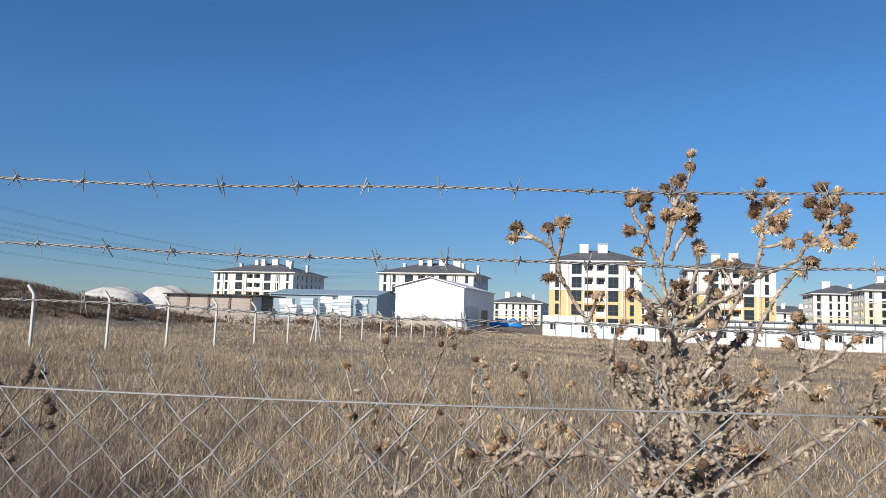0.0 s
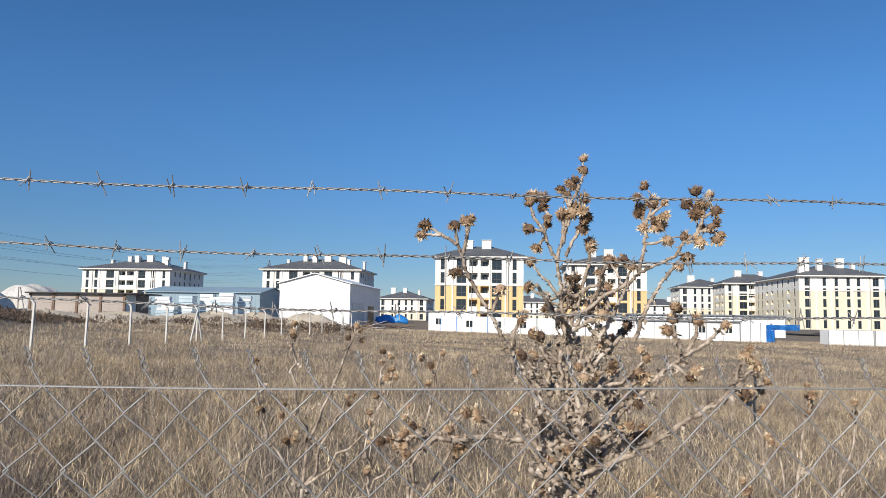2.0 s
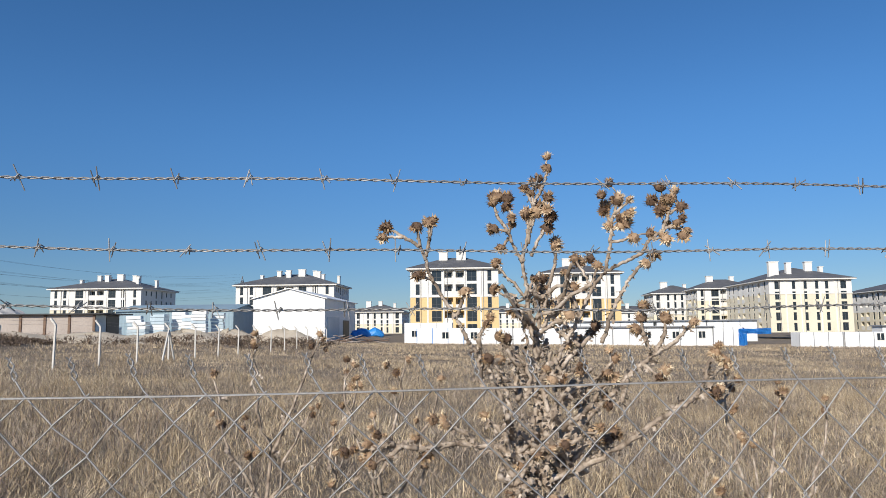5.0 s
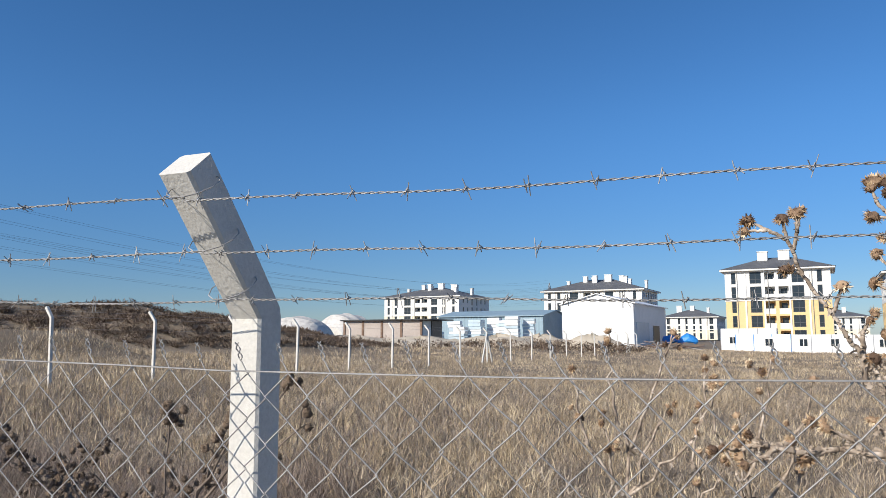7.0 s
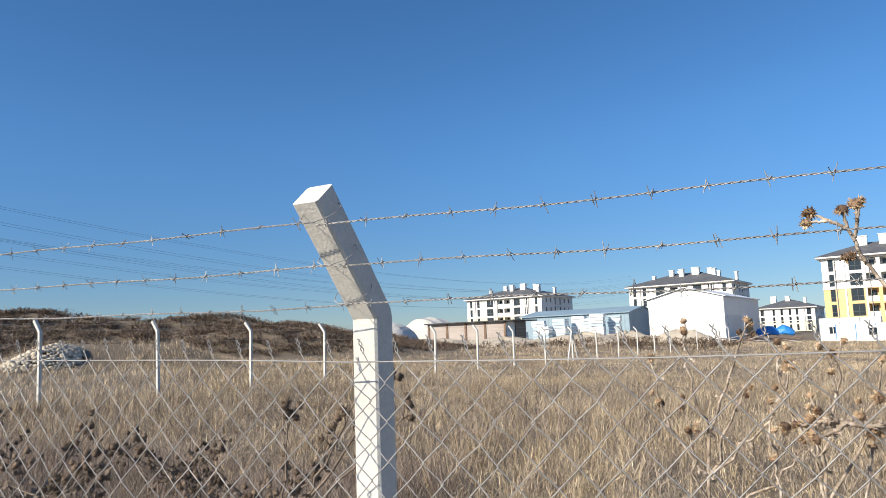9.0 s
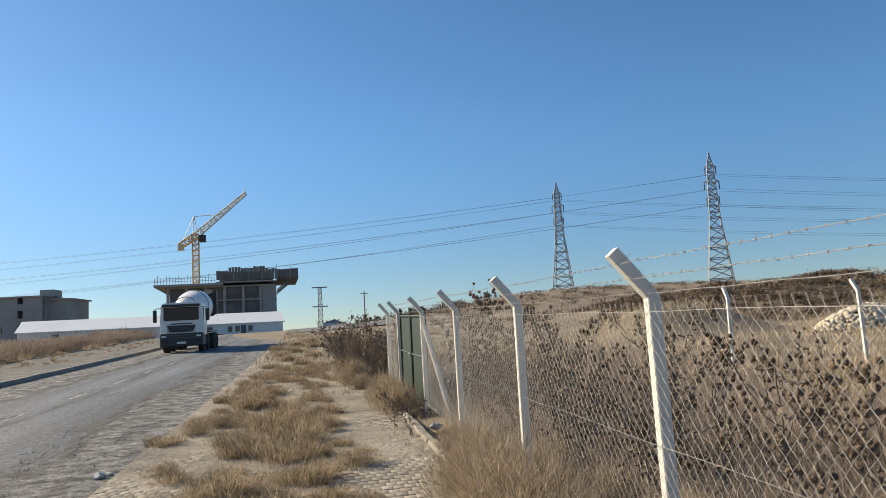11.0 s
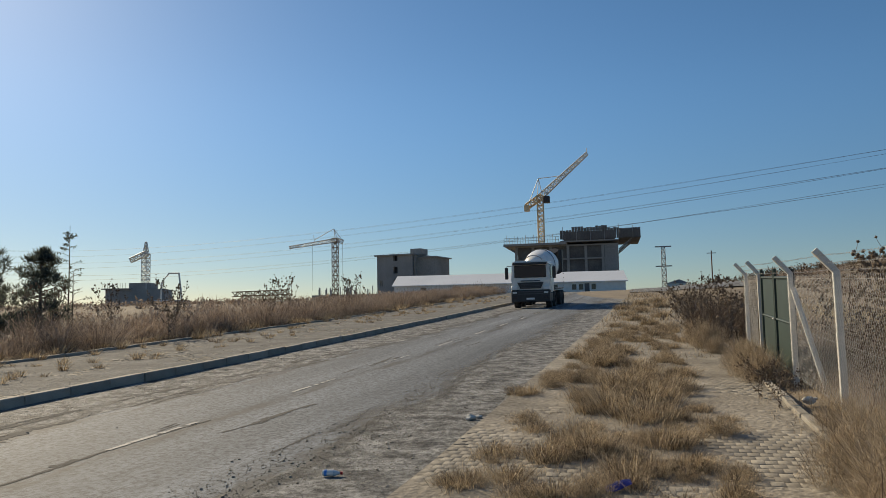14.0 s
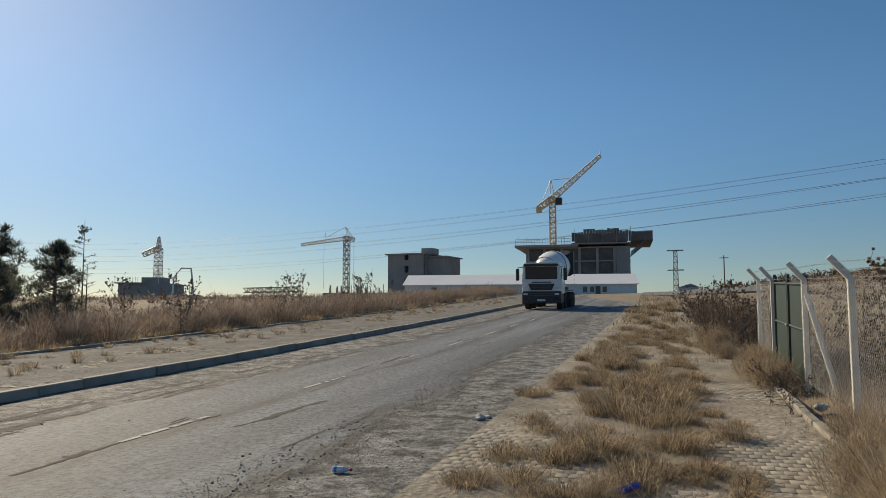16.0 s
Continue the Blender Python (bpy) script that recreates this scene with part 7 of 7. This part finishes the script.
# ---- trees beyond the verge ----
def pine(x, y, h, seed, label):
    g = np.random.default_rng(seed)
    z = float(ground(x, y))
    top = thing("pine_tree", pose(x, y, z), label, "tree", "roadside trees")
    bm = bmesh.new()
    tube(bm, [(0, 0, -0.2), (0.05, 0.03, h * 0.5), (0, 0.05, h * 0.97)], [0.11, 0.07, 0.02], 8)
    V, F, off = [], [], 0
    for i in range(80):
        t = g.uniform(0.12, 1.0)
        a, L = g.uniform(0, 6.283), h * 0.42 * (1.08 - t) ** 0.6 * g.uniform(0.45, 1.1)
        o = Vector((0.04, 0.03, h * t * 0.95))
        e = o + Vector((math.cos(a) * L, math.sin(a) * L, L * g.uniform(0.1, 0.5)))
        tube(bm, [o, (o + e) / 2 + Vector((0, 0, -0.04)), e], [0.025, 0.018, 0.008], 5)
        for j in range(4):
            c = np.array(o.lerp(e, g.uniform(0.5, 1.05)))
            n = 40
            d = g.normal(0, 1, (n, 3))
            d /= np.linalg.norm(d, axis=1)[:, None]
            p = c + d * g.uniform(0.0, 0.2, (n, 1))
            q = p + (d + [0, 0, 0.5]) * 0.13
            s = np.cross(d, g.normal(0, 1, (n, 3)))
            s = s / (np.linalg.norm(s, axis=1)[:, None] + 1e-9) * 0.018
            V.append(np.stack([p - s, p + s, q], 1).reshape(-1, 3))
            F.append(np.arange(n * 3).reshape(-1, 3) + off)
            off += n * 3
    part("trunk", bm, M_BARK, top)
    tagged(link("crown", fast("crown", np.concatenate(V), np.concatenate(F)), M_NEEDLE, top), kind="stuff")


pine(-28.2, 22.4, 4.9, 1, "dark green pine beyond the road")
pine(-26.7, 24.0, 4.2, 2, "bushy dark green pine beyond the road")
pine(-30.4, 21.3, 4.7, 3, "dark green pine with open branches")
pine(-30.5, 24.5, 4.0, 5, "dark green pine in the scrub")


def bare_tree(x, y, h, seed, label, leafy=True):
    g = np.random.default_rng(seed)
    top = thing("young_tree", pose(x, y, float(ground(x, y))), label, "tree", "roadside trees")
    bm, lf = bmesh.new(), bmesh.new()
    tube(bm, [(0, 0, -0.2), (0.03, 0, h * 0.5), (0, 0.03, h)], [0.05, 0.03, 0.008], 7)
    for i in range(34):
        t = g.uniform(0.2, 0.97)
        a, L = g.uniform(0, 6.283), h * 0.2 * (1.1 - t) + 0.12
        o = Vector((0.01, 0, h * t))
        e = o + Vector((math.cos(a) * L, math.sin(a) * L, L * 0.35))
        tube(bm, [o, o.lerp(e, 0.5) + Vector((0, 0, 0.03)), e], [0.012, 0.009, 0.004], 4)
        if leafy:
            for j in range(9):
                ragged_leaf(lf, o.lerp(e, g.uniform(0.2, 1)), Vector(g.normal(0, 1, 3)), 0.13, g)
    part("trunk", bm, M_BARK, top)
    if leafy:
        me = bpy.data.meshes.new("crown")
        lf.to_mesh(me)
        lf.free()
        tagged(link("crown", me, M_NEEDLE, top), kind="stuff")


bare_tree(-29.3, 28.4, 5.8, 4, "slender young conical tree")
bare_tree(-26.4, 25.5, 3.2, 6, "thin bare young tree", False)

# ---- rubble heap in the field ----
g = np.random.default_rng(41)
V, F, off = [], [], 0
lump = np.array([(-1, -1, -0.5), (1, -1, -0.4), (0.9, 1, -0.5), (-1, 0.8, -0.5), (-0.7, -0.7, 0.6), (0.6, -0.8, 0.5), (0.7, 0.6, 0.7), (-0.6, 0.7, 0.5)])
sides = np.array([(3, 2, 1, 0), (4, 5, 6, 7), (0, 1, 5, 4), (1, 2, 6, 5), (2, 3, 7, 6), (3, 0, 4, 7)])
for i in range(700):
    a, q = g.uniform(0, 6.283), math.sqrt(g.random())
    x, y = 21.9 + 1.9 * q * math.cos(a), 28.0 + 1.3 * q * math.sin(a)
    r = g.uniform(0.03, 0.14)
    c = lump * r * g.uniform(0.6, 1.2, 3)
    V.append(c + [x, y, float(ground(x, y)) + 0.6 * (1 - q ** 1.6) + 0.03])
    F.append(sides + off)
    off += 8
tagged(link("rubble_heap", fast("rubble_heap", np.concatenate(V), np.concatenate(F)), M_SAND), "heap of pale broken rubble in the field", "rubble", kind="stuff")

# ---- litter and stones ----
bottle = thing("plastic_bottle", pose(-5.13, 5.55, float(profile(5.5)) + 0.034, 0, 0, 12) @ Matrix.Scale(0.8, 4), "crushed clear plastic bottle with a red cap", "bottle")
bm = bmesh.new()
tube(bm, [(-0.11, 0, 0), (-0.10, 0, 0), (-0.03, 0, 0.004), (0.04, 0, 0), (0.075, 0, 0), (0.10, 0, 0)], [0.025, 0.037, 0.034, 0.036, 0.02, 0.016], 12)
part("body", bm, M_BLUESHEET, bottle)
bm = bmesh.new()
tube(bm, [(-0.05, 0, 0.002), (0.02, 0, 0.002)], 0.039, 12)
part("wrapper", bm, M_CAB, bottle)
bm = bmesh.new()
tube(bm, [(-0.085, 0, 0.002), (-0.055, 0, 0.002)], 0.0385, 12)
part("band", bm, M_BLUE, bottle, "blue band")
bm = bmesh.new()
tube(bm, [(0.102, 0, 0), (0.13, 0, 0)], 0.018, 10)
part("cap", bm, M_RED, bottle)
bm = bmesh.new()
rows = [[bm.verts.new((x, y + 0.02 * math.sin(9 * x), 0.05 + 0.03 * math.sin(14 * x + 9 * y) + 0.02 * math.cos(20 * y))) for x in np.linspace(-0.11, 0.11, 9)] for y in np.linspace(-0.07, 0.07, 6)]
for p, q in zip(rows, rows[1:]):
    for k in range(8):
        bm.faces.new((p[k], p[k + 1], q[k + 1], q[k]))
bmesh.ops.solidify(bm, geom=bm.faces[:], thickness=0.008)
ob = part("crumpled_wrapper", bm, M_DARKBLUE)
ob.matrix_basis = pose(-2.5, 5.42, float(profile(5.4)) + 0.01, 0, 0, 15)
tagged(ob, "crumpled dark blue packet on the pavement", "wrapper")


def stone(x, y, r, seed, label, z=None):
    g = np.random.default_rng(seed)
    bm = bmesh.new()
    bmesh.ops.create_icosphere(bm, subdivisions=2, radius=r)
    k = g.normal(0, 1, (3, 3))
    for v in bm.verts:
        d = v.co.normalized()
        f = 1 + 0.22 * math.sin(4 * (d @ Vector(k[0]))) + 0.14 * math.sin(6 * (d @ Vector(k[1])))
        v.co = Vector((v.co.x * f, v.co.y * f * 0.8, v.co.z * f * 0.6))
    ob = part("stone", bm, M_STONE)
    ob.matrix_basis = pose(x, y, (float(profile(y)) if z is None else z) + r * 0.35)
    tagged(ob, label, "stone", "loose stones")


stone(-4.52, 8.55, 0.07, 1, "pale broken stone at the road's edge")
stone(-4.45, 8.7, 0.05, 2, "small pale stone at the road's edge")
stone(-0.12, 10.3, 0.09, 3, "pale stone lying in grass by the kerb")
g = np.random.default_rng(77)
V, F, off = [], [], 0
cube = np.array([(-1, -1, -0.5), (1, -1, -0.4), (0.9, 1, -0.5), (-1, 0.8, -0.5), (-0.7, -0.7, 0.6), (0.6, -0.8, 0.5), (0.7, 0.6, 0.7), (-0.6, 0.7, 0.5)])
quads = np.array([(3, 2, 1, 0), (4, 5, 6, 7), (0, 1, 5, 4), (1, 2, 6, 5), (2, 3, 7, 6), (3, 0, 4, 7)])
for i in range(24000):
    y = 2.5 + 34 * g.random() ** 1.6
    x = (g.uniform(-6.25, -4.4) if g.random() < 0.6 else g.normal(-5.85, 0.3)) if g.random() < 0.6 else (-12.1 + abs(g.normal(0, 0.9)))
    if g.random() < 0.15:
        x = g.uniform(-17.5, -12.6)
    r = g.uniform(0.002, 0.007) * (2.2 if g.random() < 0.06 else 1)
    a = g.uniform(0, 6.283)
    c = cube * r * g.uniform(0.7, 1.2, 3)
    c = np.stack([c[:, 0] * math.cos(a) - c[:, 1] * math.sin(a), c[:, 0] * math.sin(a) + c[:, 1] * math.cos(a), c[:, 2]], 1)
    V.append(c + [x, y, float(profile(y)) + r * 0.4 + (0.14 if x < -12.3 else 0.0)])
    F.append(quads + off)
    off += 8
tagged(link("gravel", fast("gravel", np.concatenate(V), np.concatenate(F)), M_PAVER), "loose grit along the road's edges", "gravel", kind="stuff")

# ---- pavers ----
def paver_outline(w, d):
    """A wavy-sided interlocking paver."""
    k = 0.0045
    return [(0, 0), (w * 0.25, k), (w * 0.5, 0), (w * 0.75, -k), (w, 0), (w - k, d * 0.5), (w, d), (w * 0.75, d - k), (w * 0.5, d), (w * 0.25, d + k), (0, d), (-k, d * 0.5)]


PW, PD = 0.118, 0.15
out = np.array(paver_outline(PW - 0.004, PD - 0.004))
n = len(out)
inner = (out - out.mean(0)) * 0.965 + out.mean(0)
one = np.concatenate([np.c_[out, np.full(n, -0.03)], np.c_[out, np.full(n, -0.0016)], np.c_[inner, np.zeros(n)]])
pf = [(i, (i + 1) % n, n + (i + 1) % n, n + i) for i in range(n)] + [(n + i, n + (i + 1) % n, 2 * n + (i + 1) % n, 2 * n + i) for i in range(n)]
pf += [(2 * n + a, 2 * n + b, 2 * n + c, 2 * n + d) for a, b, c, d in ((0, 1, 2, 11), (2, 3, 4, 5), (11, 2, 5, 8), (5, 6, 7, 8), (11, 8, 9, 10))]
pf = np.array(pf)
one_mesh = fast("paver", one, pf)
one_mesh.materials.append(M_PAVER_ONE)
g = np.random.default_rng(5)
V, F, off, singles = [], [], 0, 0
y, row = -6.8, 0
while y < 23:
    x = -4.33 + (PW / 2 if row % 2 else 0)
    while x < -0.6:
        gone = lumps(x * 1.0, y * 0.6, 1.5) > 0.62 and -3.6 < x < -1.6
        dz, tx, ty = g.normal(0, 0.0014), g.normal(0, 0.006), g.normal(0, 0.006)
        z = float(profile(y)) + 0.012 + dz + 0.01 * lumps(x, y, 1.2)
        if not gone:
            if 4.9 < y < 7.2 and x < -2.2 and singles < 300 and x > -4.4 + 0.0:
                link("paver", one_mesh, None, bed, m=Matrix.Translation((x, y, z)) @ Euler((0.035 + tx, ty, g.normal(0, 0.02))).to_matrix().to_4x4())
                singles += 1
            else:
                v = one.copy()
                v[:, 2] += tx * v[:, 1] + 0.033 * v[:, 1] + ty * v[:, 0] + z
                v[:, 0] += x
                v[:, 1] += y
                V.append(v)
                F.append(pf + off)
                off += len(v)
        x += PW
    y += PD
    row += 1
tagged(link("pavers", fast("pavers", np.concatenate(V), np.concatenate(F)), M_PAVER, bed), kind="stuff")

# half-buried pavers of the verge beyond the road
g = np.random.default_rng(6)
slab = np.array([(0.004, 0.004, -0.02), (PW - 0.005, 0.004, -0.02), (PW - 0.005, PD - 0.005, -0.02), (0.004, PD - 0.005, -0.02), (0.008, 0.008, 0), (PW - 0.009, 0.008, 0), (PW - 0.009, PD - 0.009, 0), (0.008, PD - 0.009, 0)])
slab_faces = np.array([(4, 5, 6, 7), (0, 1, 5, 4), (1, 2, 6, 5), (2, 3, 7, 6), (3, 0, 4, 7)])
X, Y = np.meshgrid(np.arange(-17.6, -12.6, PW), np.arange(3.0, 34.0, PD))
X[1::2] += PW / 2
X, Y = X.ravel(), Y.ravel()
Z = profile(Y) + 0.13 - 0.012 + g.normal(0, 0.004, len(X)) + 0.008 * lumps(X, Y, 1.2)
v = slab[None] + np.stack([X, Y, Z], 1)[:, None]
v[:, :, 2] += g.normal(0, 0.02, (len(X), 1)) * slab[None, :, 0] + 0.033 * slab[None, :, 1]
f = slab_faces[None] + (np.arange(len(X)) * 8)[:, None, None]
tagged(link("pavers", fast("pavers", v.reshape(-1, 3), f.reshape(-1, 4)), M_PAVER, bpy.data.objects["verge"]), kind="stuff")
